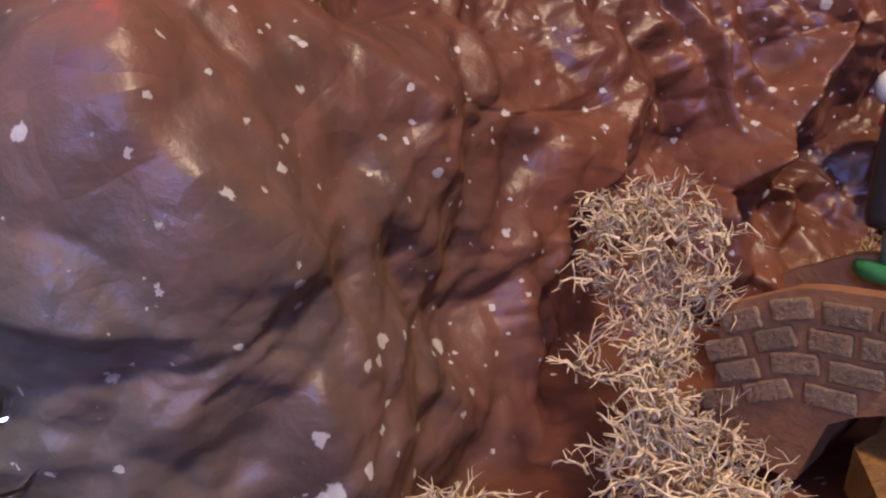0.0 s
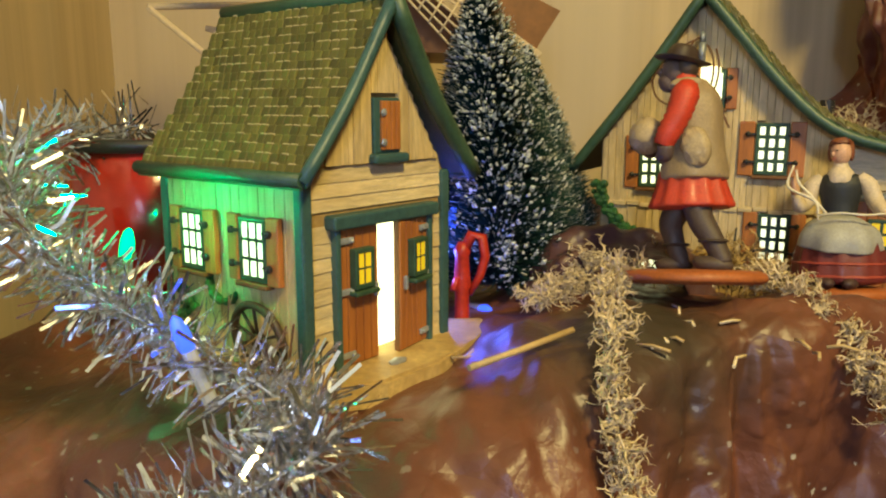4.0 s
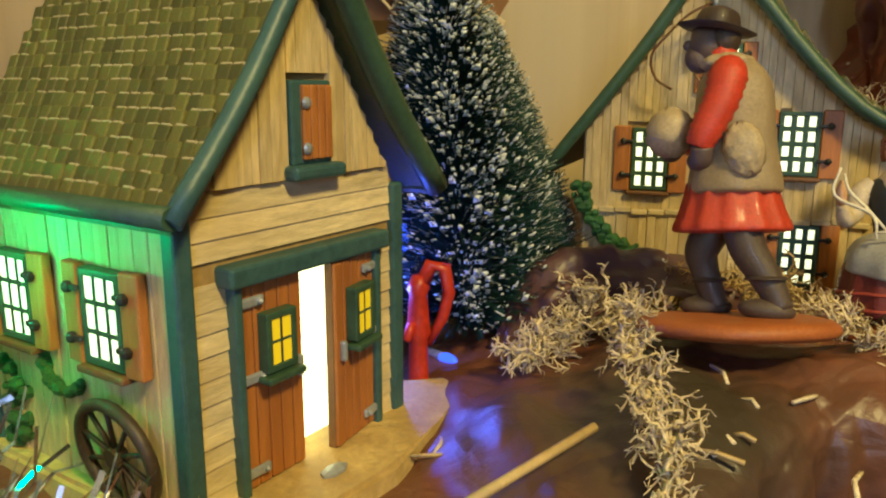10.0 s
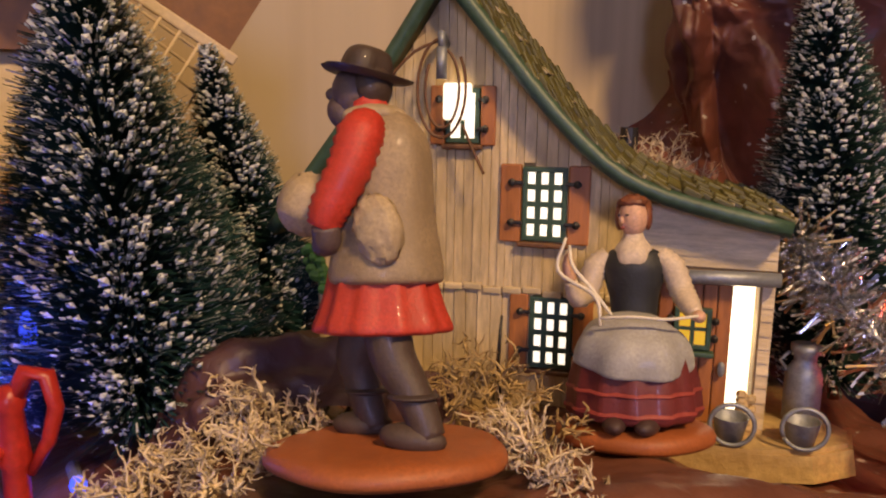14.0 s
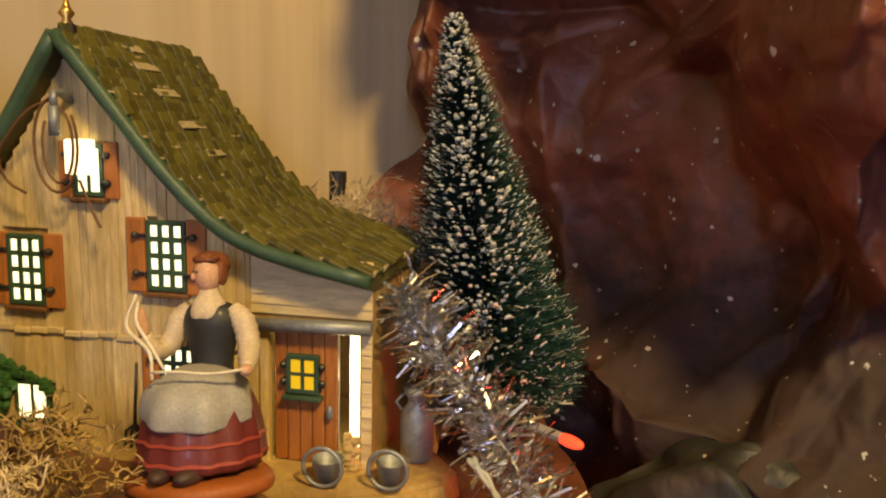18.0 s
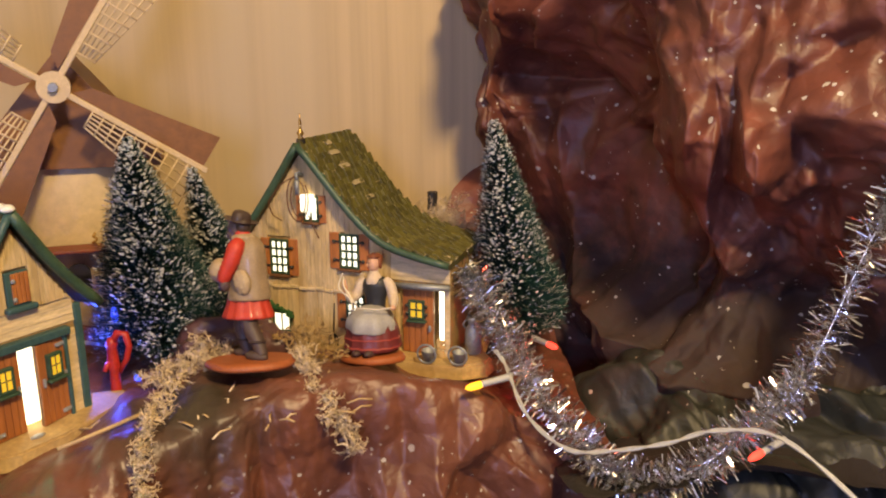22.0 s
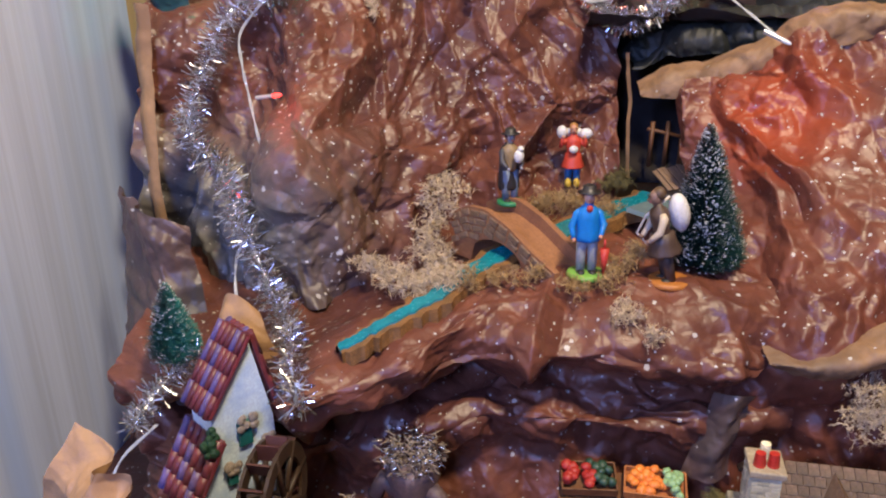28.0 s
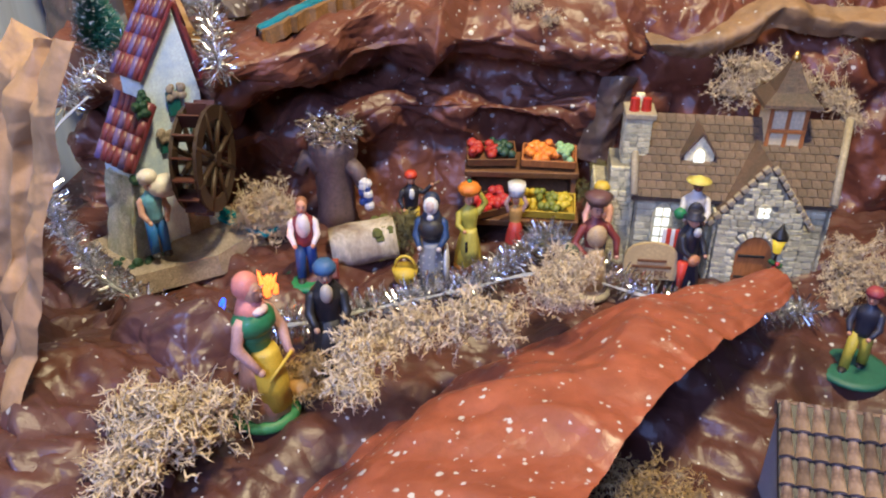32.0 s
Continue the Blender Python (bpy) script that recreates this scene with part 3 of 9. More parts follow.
sheet("paper_left_fold", [
    [(-0.092, -0.17, 1.327), (-0.072, -0.172, 1.318), (-0.06, -0.205, 1.326), (-0.044, -0.2, 1.322), (-0.03, -0.236, 1.333), (-0.016, -0.24, 1.333)],
    [(-0.108, -0.18, 1.29), (-0.086, -0.185, 1.284), (-0.077, -0.215, 1.283), (-0.062, -0.212, 1.28), (-0.052, -0.245, 1.276), (-0.038, -0.25, 1.2755)],
    [(-0.121, -0.2, 1.205), (-0.101, -0.205, 1.206), (-0.094, -0.232, 1.21), (-0.08, -0.23, 1.212), (-0.07, -0.258, 1.2155), (-0.056, -0.262, 1.2155)],
    [(-0.125, -0.212, 1.13), (-0.112, -0.22, 1.13), (-0.106, -0.247, 1.13), (-0.096, -0.25, 1.13), (-0.089, -0.283, 1.133), (-0.076, -0.29, 1.133)],
    [(-0.128, -0.225, 1.03), (-0.116, -0.235, 1.03), (-0.11, -0.26, 1.03), (-0.1, -0.265, 1.03), (-0.092, -0.3, 1.03), (-0.08, -0.305, 1.03)],
], 0.0015, paper_tan, 0.55, 91, "bare tan wrapping paper standing in upright folds", "paper edge", coarse=0.045)

paper_plum = paper("plum_rock_paper", (0.1, 0.045, 0.042), (0.07, 0.032, 0.034), 0.6)
sheet("paper_left_rocks", [
    [(-0.2, 0.02, 1.1), (-0.13, -0.1, 1.09), (-0.06, -0.13, 1.09), (0.0, -0.16, 1.09), (0.02, -0.2, 1.09)],
    [(-0.2, -0.06, 1.15), (-0.13, -0.14, 1.118), (-0.075, -0.15, 1.132), (-0.017, -0.19, 1.126), (0.01, -0.225, 1.105)],
    [(-0.2, -0.12, 1.16), (-0.13, -0.19, 1.1), (-0.09, -0.19, 1.1), (-0.04, -0.22, 1.113), (0.0, -0.245, 1.095)],
    [(-0.19, -0.2, 1.12), (-0.12, -0.24, 1.112), (-0.088, -0.25, 1.126), (-0.03, -0.28, 1.136), (0.012, -0.29, 1.11)],
    [(-0.18, -0.3, 1.09), (-0.12, -0.32, 1.1), (-0.07, -0.33, 1.105), (-0.014, -0.34, 1.12), (0.02, -0.35, 1.11)],
    [(-0.18, -0.45, 1.03), (-0.12, -0.46, 1.03), (-0.06, -0.47, 1.03), (0.0, -0.48, 1.03), (0.04, -0.49, 1.03)],
], 0.0024, paper_plum, 1.5, 93, "dark purple-brown crumpled paper rocks with white specks", "paper rock", coarse=0.06)

# the cave's deep shade is put into this sheet's near-black colour
cave_shade = paper("cave_shade_paper", (0.02, 0.014, 0.012), (0.012, 0.01, 0.01), 0.0, rough=0.85)
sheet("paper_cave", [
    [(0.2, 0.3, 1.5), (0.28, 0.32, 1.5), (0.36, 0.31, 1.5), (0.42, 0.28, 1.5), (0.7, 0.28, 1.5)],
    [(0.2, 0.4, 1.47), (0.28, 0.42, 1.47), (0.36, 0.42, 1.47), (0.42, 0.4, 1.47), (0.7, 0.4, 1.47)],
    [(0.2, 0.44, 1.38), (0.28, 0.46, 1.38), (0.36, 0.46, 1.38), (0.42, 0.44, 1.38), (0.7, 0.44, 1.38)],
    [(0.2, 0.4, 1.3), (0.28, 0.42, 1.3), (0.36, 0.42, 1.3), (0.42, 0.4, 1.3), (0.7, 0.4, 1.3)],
], 0.005, cave_shade, 0.5, 97, "paper sheet coloured near black as the shade inside the cave", "paper rock")
# olive spray colour, darkened further to carry the shade of the cleft
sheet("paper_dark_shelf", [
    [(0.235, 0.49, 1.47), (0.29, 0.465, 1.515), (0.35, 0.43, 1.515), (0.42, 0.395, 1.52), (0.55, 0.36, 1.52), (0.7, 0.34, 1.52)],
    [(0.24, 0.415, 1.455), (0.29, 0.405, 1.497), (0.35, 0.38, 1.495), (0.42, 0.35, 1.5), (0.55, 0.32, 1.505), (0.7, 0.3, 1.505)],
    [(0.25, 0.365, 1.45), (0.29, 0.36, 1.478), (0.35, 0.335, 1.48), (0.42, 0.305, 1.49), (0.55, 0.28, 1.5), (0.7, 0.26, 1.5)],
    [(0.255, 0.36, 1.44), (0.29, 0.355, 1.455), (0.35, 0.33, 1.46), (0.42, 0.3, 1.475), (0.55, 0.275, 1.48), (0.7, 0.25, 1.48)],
], 0.0022, paper("olive_spray_shade_paper", (0.026, 0.028, 0.023), (0.014, 0.017, 0.014), 0.3, rough=0.55), 1.2, 113, "olive-grey crumpled paper, coloured darker for the shaded cleft at the mountain foot", "paper rock", coarse=0.05)
sheet("paper_edge_strip", [
    [(0.243, 0.345, 1.46), (0.246, 0.342, 1.42), (0.248, 0.338, 1.37), (0.248, 0.332, 1.33)],
    [(0.246, 0.34, 1.46), (0.249, 0.337, 1.42), (0.251, 0.333, 1.37), (0.251, 0.327, 1.33)],
], 0.002, paper_tan, 0.15, 99, "bare tan cut edge of the cliff paper", "paper edge")

sheet("paper_hump", [
    [(-0.03, 0.43, 1.53), (-0.012, 0.435, 1.548), (0.008, 0.438, 1.556), (0.028, 0.435, 1.55), (0.045, 0.43, 1.535)],
    [(-0.032, 0.415, 1.535), (-0.014, 0.415, 1.56), (0.006, 0.418, 1.56), (0.026, 0.416, 1.56), (0.046, 0.412, 1.545)],
    [(-0.034, 0.4, 1.53), (-0.016, 0.398, 1.545), (0.004, 0.4, 1.55), (0.024, 0.4, 1.548), (0.048, 0.398, 1.535)],
], 0.0017, paper_plum, 1.3, 103, "plum-brown folded paper hump at the foot of the fir", "paper rock", coarse=0.035)
teal_paper = paper("teal_paper", (0.02, 0.075, 0.085), (0.012, 0.05, 0.06), 0.0, rough=0.5)
sheet("teal_paper_fold", [
    [(-0.262, 0.31, 1.597), (-0.235, 0.3, 1.6), (-0.21, 0.31, 1.592)],
    [(-0.258, 0.298, 1.56), (-0.234, 0.285, 1.555), (-0.206, 0.3, 1.55)],
    [(-0.245, 0.3, 1.515), (-0.23, 0.29, 1.508), (-0.205, 0.302, 1.505)],
], 0.0017, teal_paper, 0.4, 107, "dark teal folded paper at the plateau corner", "paper edge", coarse=0.04)

# ---- materials of the village ----
board_tan = surface("carved_boards", (0.6, 0.46, 0.25), 0.5, 0.28, 260.0, (0.46, 0.32, 0.14), stretch=(1, 1, 0.18), relief=0.5, depth=0.0007, per_piece=0.12)
board_flat = surface("carved_clapboards", (0.64, 0.51, 0.3), 0.5, 0.26, 260.0, (0.5, 0.36, 0.17), stretch=(0.2, 1, 1), relief=0.5, depth=0.0007, per_piece=0.12)
ochre_wall = surface("ochre_wall", (0.36, 0.23, 0.09), 0.6, 0.25, 200.0)
trim_teal = surface("teal_trim", (0.035, 0.085, 0.09), 0.45, 0.3, 220.0, (0.05, 0.11, 0.1))
trim_green = surface("green_trim", (0.035, 0.075, 0.045), 0.45, 0.3, 200.0, (0.05, 0.1, 0.06))
shingle_green = surface("mossy_shingle", (0.105, 0.095, 0.022), 0.5, 0.3, 300.0, (0.07, 0.062, 0.018), per_piece=0.35)
roof_green = surface("mossy_roof", (0.075, 0.07, 0.018), 0.55, 0.3, 300.0, (0.05, 0.05, 0.015))
roof_wear_highlight = surface("worn_and_highlight_roof", (0.4, 0.33, 0.2), 0.6, 0.3, 300.0)
wood_orange = surface("orange_wood", (0.42, 0.155, 0.045), 0.5, 0.25, 240.0, (0.3, 0.1, 0.03), stretch=(1, 1, 0.15), relief=0.45)
wood_brown = surface("brown_wood", (0.16, 0.07, 0.025), 0.55, 0.3, 200.0, (0.1, 0.04, 0.015))
wood_pale = surface("pale_wood", (0.62, 0.48, 0.3), 0.6, 0.12, 200.0)
wood_wheel = surface("dark_wheel_wood", (0.05, 0.03, 0.018), 0.5, 0.3, 250.0)
iron_grey = surface("painted_iron", (0.38, 0.4, 0.43), 0.4, 0.2, 300.0, metal=0.4)
iron_black = surface("black_iron", (0.02, 0.018, 0.018), 0.45, 0.3, 300.0)
zinc = surface("zinc", (0.3, 0.32, 0.34), 0.5, 0.25, 200.0, metal=0.5)
gold = surface("gilt", (0.6, 0.38, 0.12), 0.3, 0.1, 200.0, metal=0.9)
sand_base = surface("sandy_base", (0.5, 0.35, 0.15), 0.6, 0.25, 150.0, (0.36, 0.23, 0.09), relief=0.6, depth=0.001)
red_paint = surface("red_paint", (0.45, 0.03, 0.02), 0.35, 0.25, 200.0)
leaf_green = surface("painted_leaves", (0.03, 0.11, 0.03), 0.5, 0.4, 400.0, (0.02, 0.06, 0.02), relief=0.6)
snow_white = surface("white_flock", (0.78, 0.8, 0.8), 0.8, 0.08, 300.0)
lit_pane = glow("lit_window_pane", (1.0, 0.93, 0.76), 3.4)
lit_gap = glow("lamp_light_panel", (1.0, 0.9, 0.66), 7.0)
yellow_pane = glow("yellow_painted_pane", (0.9, 0.55, 0.03), 0.8, (0.7, 0.5, 0.05))


def boards(parent, lo, hi, width, top, mat, seed, depth=0.0014, low=0.0, name="board", skip=()):
    """Upright boards side by side along x on the plane y = 0, each cut at the height top(x)."""
    g = random.Random(seed)
    x = lo
    while x < hi - 0.0006:
        w = min(width * g.uniform(0.75, 1.25), hi - x)
        spans = [(low, top(x + w / 2))]
        for a, b, z0, z1 in skip:
            if a < x + w / 2 < b:
                spans = [(low, z0), (z1, top(x + w / 2))]
        for z0, z1 in spans:
            if z1 - z0 > 0.002:
                bm = bmesh.new()
                d = depth * g.uniform(0.7, 1.2)
                pr(bm, [(x + 0.00006, z0), (x + w - 0.00006, z0), (x + w - 0.00012, min(z1, top(x + w))), (x + 0.00012, min(z1, top(x)))], -d, 0.0003)
                part(name, bm, mat, parent)
        x += w


def claps(parent, lo, hi, z0, z1, height, mat, seed, depth=0.0007, name="clapboard"):
    """Lapped boards lying one above another between lo and hi."""
    g = random.Random(seed)
    z = z0
    while z < z1 - 0.0008:
        h = min(height * g.uniform(0.85, 1.15), z1 - z)
        bm = bmesh.new()
        d = depth * g.uniform(0.85, 1.2)
        a = [bm.verts.new(p) for p in ((lo, -d, z), (hi, -d, z), (hi, -d * 0.35, z + h), (lo, -d * 0.35, z + h), (lo, 0.0003, z), (hi, 0.0003, z), (hi, 0.0003, z + h), (lo, 0.0003, z + h))]
        for f in ((0, 1, 2, 3), (5, 4, 7, 6), (4, 0, 3, 7), (1, 5, 6, 2), (3, 2, 6, 7), (4, 5, 1, 0)):
            bm.faces.new([a[k] for k in f])
        part(name, bm, mat, parent)
        z += h


def shingled(parent, line, y0, y1, rows, cols, mat, seed, flip=1):
    """Shingles in courses over a roof whose fall is the polyline line in x and z, from the ridge down."""
    g = random.Random(seed)
    fine = spline([(x, 0, z) for x, z in line], 240)
    run = np.concatenate([[0.0], np.cumsum(np.linalg.norm(np.diff(fine, axis=0), axis=1))])
    pts = np.stack([np.interp(np.linspace(0, run[-1], rows + 1), run, fine[:, k]) for k in range(3)], 1)
    w = (y1 - y0) / cols
    ln = float(np.linalg.norm(pts[1] - pts[0])) * 1.35
    kinds = []
    for k in range(4):
        bm = bmesh.new()
        bx(bm, ln, w * (0.93 - 0.05 * (k % 3)), 0.0013 + 0.0005 * (k % 3), I4, 0.0004)
        # pale lip on some shingles: an edge highlight put into the colour
        if k in (1, 3):
            bx(bm, 0.001, w * 0.75, 0.0019, pose(ln / 2 - 0.0002, 0.05 * w, 0.0001), 0.0002, 1)
        kinds.append(mesh_of("shingle", bm, [mat, roof_wear_highlight]))
    for r in range(rows):
        a, b = pts[r], pts[r + 1]
        ang = math.degrees(math.atan2(b[2] - a[2], b[0] - a[0]))
        mid = (a + b) / 2
        for c in range(cols + (r % 2)):
            y = y0 + (c + 0.5 - 0.5 * (r % 2)) * w
            if y0 - w * 0.1 < y < y1 + w * 0.1:
                tip = pose(mid[0] + g.uniform(-1, 1) * 0.0003, y, mid[2] + 0.0003, 0, -ang, 0)
                if flip < 0:
                    tip = pose(mid[0] + g.uniform(-1, 1) * 0.0003, y, mid[2] + 0.0003, 0, 180 - ang, 0) @ pose(0, 0, 0, 180, 0, 0)
                again("shingle", kinds[g.randrange(4)], parent, tip @ pose(0, 0, 0, g.uniform(-3, 3), 12, g.uniform(-4, 4)))


def window(parent, m, w, h, cols, rows, frame_mat, pane_mat, shutters=True, sill=True, bars=0.0013, shutter_w=0.0):
    """A small lit window with frame, bars, panes, shutters and hinges; local x to the right, y inwards."""
    bm = bmesh.new()
    t = 0.0016
    bx(bm, w + t, 0.003, t, m @ pose(0, 0, -t / 2), 0.0003)
    bx(bm, w + t, 0.003, t, m @ pose(0, 0, h - t / 2), 0.0003)
    bx(bm, t, 0.003, h, m @ pose(-w / 2, 0, 0), 0.0003)
    bx(bm, t, 0.003, h, m @ pose(w / 2, 0, 0), 0.0003)
    for c in range(1, cols):
        bx(bm, bars, 0.0022, h, m @ pose(-w / 2 + w * c / cols, 0, 0))
    for r in range(1, rows):
        bx(bm, w, 0.0022, bars, m @ pose(0, 0.0001, h * r / rows - bars / 2))
    win = part("window", bm, frame_mat, parent, "lit lattice window with dark frame")
    one = bmesh.new()
    bx(one, w / cols - bars * 0.9, 0.0006, h / rows - bars * 0.9, I4)
    me = mesh_of("pane", one, pane_mat)
    for c in range(cols):
        for r in range(rows):
            again("pane", me, win, m @ pose(-w / 2 + w * (c + 0.5) / cols, -0.0008, h * r / rows + bars * 0.45))
    if sill:
        bm = bmesh.new()
        bx(bm, w + 0.004, 0.004, 0.0016, m @ pose(0, -0.001, -0.0028), 0.0005)
        part("sill", bm, frame_mat if not shutters else wood_brown, win)
    if shutters:
        sw = shutter_w or w * 0.5
        for side in (-1, 1):
            bm = bmesh.new()
            bx(bm, sw, 0.0024, h + 0.003, m @ pose(side * (w / 2 + sw / 2 + 0.0012), -0.0004, -0.0015, 0, 0, side * 4), 0.0005)
            sh = part("shutter", bm, wood_orange, parent, "orange wooden shutter")
            for z in (0.2, 0.78):
                bm = bmesh.new()
                bx(bm, sw * 0.75, 0.0012, 0.0012, m @ pose(side * (w / 2 + sw * 0.42), -0.0022, h * z), 0.0003)
                ball(bm, 0.0013, m @ pose(side * (w / 2 + sw * 0.6), -0.0024, h * z + 0.0006), 0, 6, 5)
                part("hinge", bm, iron_black, sh, "black iron strap hinge")
    return win


def plank_door(parent, m, w, h, win=None, hinge_mat=iron_grey, seed=0):
    """A boarded door with strap hinges and a handle; local x from the hinge side, y inwards."""
    bm = bmesh.new()
    bx(bm, w, 0.002, h, m @ pose(w / 2, 0.0005, 0))
    door = part("door", bm, wood_brown, parent, "orange boarded wooden door")
    n = 5
    for k in range(n):
        bm = bmesh.new()
        bx(bm, w / n - 0.0003, 0.0012, h - 0.0006, m @ pose(w * (k + 0.5) / n, -0.0007, 0.0003), 0.0003)
        part("plank", bm, wood_orange, door)
    return door


# ---- barn ----
BW, BD, BH, BP = 0.0665, 0.07, 0.0615, 0.1135
barn = thing("barn", pose(-0.1048, 0.316, 1.5345, 0, 0, 55.2), "miniature ceramic barn with mossy shingle roof and lit open doors", "miniature house")
gable = lambda x: BH + (BP - BH) * (1 - abs(x - BW / 2) / (BW / 2))


def barn_body():
    bm = bmesh.new()
    pr(bm, [(0, 0), (0.0117, 0), (0.0117, 0.047), (0, 0.047)], 0.0, 0.004)
    pr(bm, [(0.0565, 0), (BW, 0), (BW, 0.047), (0.0565, 0.047)], 0.0, 0.004)
    pr(bm, [(0, 0.047), (BW, 0.047), (BW, BH), (BW / 2, BP), (0, BH)], 0.0, 0.004)
    bx(bm, 0.004, BD - 0.004, BH, pose(0.002, BD / 2 + 0.002, 0))
    bx(bm, 0.004, BD - 0.004, BH, pose(BW - 0.002, BD / 2 + 0.002, 0))
    pr(bm, [(0.004, 0), (BW - 0.004, 0), (BW - 0.004, BH), (BW / 2, BP), (0.004, BH)], BD - 0.004, BD)
    wall = part("wall", bm, ochre_wall, barn, "tan carved board wall")
    claps(wall, 0.0022, 0.0108, 0.0, 0.048, 0.0047, board_flat, 1)
    claps(wall, 0.0575, BW - 0.002, 0.0, 0.048, 0.0047, board_flat, 2)
    claps(wall, 0.0022, BW - 0.002, 0.052, 0.0655, 0.0046, board_flat, 3)
    boards(wall, 0.002, BW - 0.002, 0.0026, lambda x: gable(x) - 0.001, board_tan, 4, low=0.0658, skip=((0.029, 0.0425, 0.0665, 0.088),))
    g = random.Random(5)
    y = 0.002
    while y < BD - 0.003:
        w = g.uniform(0.0034, 0.005)
        bm = bmesh.new()
        bx(bm, 0.0016 * g.uniform(0.7, 1.2), w - 0.00012, 0.0635, pose(-0.0005, y + w / 2, 0), 0.0003)
        part("board", bm, board_tan, wall)
        y += w
    for x, y in ((0.0, 0.0), (BW, 0.0), (0.0, BD)):
        bm = bmesh.new()
        bx(bm, 0.0042, 0.0042, BH, pose(x, y, 0), 0.0008)
        part("corner_post", bm, trim_teal, barn, "teal corner post")
    # roof slopes, edges and snow
    left = [(BW / 2, BP + 0.0045), (BW * 0.2, BH + (BP - BH) * 0.4 + 0.005), (-0.0065, BH + 0.0015)]
    right = [(BW / 2, BP + 0.0045), (BW * 0.8, BH + (BP - BH) * 0.42 + 0.004), (BW + 0.0095, BH - 0.001)]
    for nm, line, edge in (("roof", left, 0.0035), ("roof", right, 0.005)):
        bm = bmesh.new()
        pts = [(float(p[0]), float(p[2])) for p in spline([(x, 0, z) for x, z in line], 9)]
        poly = pts + [(x, z - 0.003) for x, z in pts[::-1]]
        if line is left:
            poly = poly[::-1]
        pr(bm, poly[::-1], -0.0075, BD + 0.008)
        roof = part(nm, bm, roof_green, barn, "green-brown shingled roof slope")
        bm = bmesh.new()
        tu(bm, [(x, -0.0075, z - 0.001) for x, z in pts], edge * 0.62, 8)
        part("bargeboard", bm, trim_teal if line is left else trim_green, roof, "rounded dark green roof edge")
        bm = bmesh.new()
        tu(bm, [(pts[-1][0], -0.008, pts[-1][1]), (pts[-1][0], BD + 0.008, pts[-1][1])], 0.0022, 8)
        part("eave", bm, trim_green, roof)
        if line is left:
            shingled(roof, [(x, z + 0.0005) for x, z in line], -0.006, BD + 0.007, 19, 22, shingle_green, 7, -1)
    bm = bmesh.new()
    tu(bm, [(BW / 2, -0.008, BP + 0.0045), (BW / 2, BD + 0.008, BP + 0.0045)], 0.0026, 8)
    part("ridge", bm, trim_green, barn)
    bm = bmesh.new()
    for k in range(6):
        ball(bm, 0.0032, pose(BW / 2 + 0.001 * (k % 3 - 1), -0.008 + 0.0022 * k, BP + 0.0055) @ Matrix.Diagonal((1.2, 1, 0.55, 1)), 0, 7, 5)
    tagged(part("snow_patch", bm, snow_white, barn, "", True), "white snow on the ridge end", "", "", "stuff")
    # doors
    bm = bmesh.new()
    bx(bm, 0.051, 0.0055, 0.0045, pose(0.034, -0.002, 0.0462), 0.0008)
    part("lintel", bm, trim_teal, barn, "teal door lintel")
    for x in (0.0117, 0.0568):
        bm = bmesh.new()
        bx(bm, 0.0022, 0.004, 0.047, pose(x, -0.001, 0), 0.0005)
        part("jamb", bm, trim_teal, barn)
    for m, hand in ((pose(0.013, -0.0002, 0.0005), 1), (pose(0.0562, -0.0002, 0.0005, 0, 0, 9), -1)):
        w = 0.0177
        mm = m if hand > 0 else m @ pose(-w, 0, 0)
        door = plank_door(barn, mm, w, 0.0455)
        window(door, mm @ pose(w * 0.5, -0.0028, 0.0265), 0.0072, 0.0115, 2, 2, trim_green, yellow_pane, False, True, 0.0008)
        for z in (0.003, 0.024, 0.0405):
            bm = bmesh.new()
            bx(bm, 0.0065, 0.0012, 0.0022, mm @ pose(0.0028 if hand > 0 else w - 0.0028, -0.0018, z), 0.0005)
            ball(bm, 0.0008, mm @ pose(0.0045 if hand > 0 else w - 0.0045, -0.0026, z + 0.0011), 0, 6, 4)
            part("hinge", bm, iron_grey, door, "grey painted strap hinge")
        bm = bmesh.new()
        bx(bm, 0.0016, 0.0016, 0.005, mm @ pose(w - 0.0018 if hand > 0 else 0.0022, -0.002, 0.0215), 0.0005)
        part("handle", bm, iron_grey, door)
    bm = bmesh.new()
    bx(bm, 0.03, 0.001, 0.0465, pose(0.035, 0.0075, 0))
    part("lamp_panel", bm, lit_gap, barn, "bright lamp shining through the doors")
    # gable hatch
    bm = bmesh.new()
    bx(bm, 0.0125, 0.0028, 0.018, pose(0.0357, -0.0006, 0.0685), 0.0006)
    hatch = part("hatch_frame", bm, trim_teal, barn)
    bm = bmesh.new()
    for k in range(4):
        bx(bm, 0.0021, 0.0016, 0.0158, pose(0.0332 + 0.0023 * k, -0.0022, 0.0697), 0.0004)
    part("shutter", bm, wood_orange, hatch, "orange plank shutter")
    for z in (0.0722, 0.0818):
        bm = bmesh.new()
        ball(bm, 0.0013, pose(0.0328, -0.0032, z) @ Matrix.Diagonal((1, 0.6, 1, 1)), 0, 8, 6)
        part("hinge", bm, iron_grey, hatch)
    bm = bmesh.new()
    bx(bm, 0.0165, 0.005, 0.0032, pose(0.0357, -0.0022, 0.0655), 0.001)
    part("sill", bm, trim_teal, hatch)
    # side windows, wheel and wreath
    turn = pose(0, 0, 0, 0, 0, -90)
    for y, w in ((0.0193, 0.0115), (0.0513, 0.0115)):
        window(barn, pose(-0.0028, y, 0.0305) @ turn, w, 0.0185, 3, 3, trim_green, lit_pane, True, True, 0.0014, 0.0055)
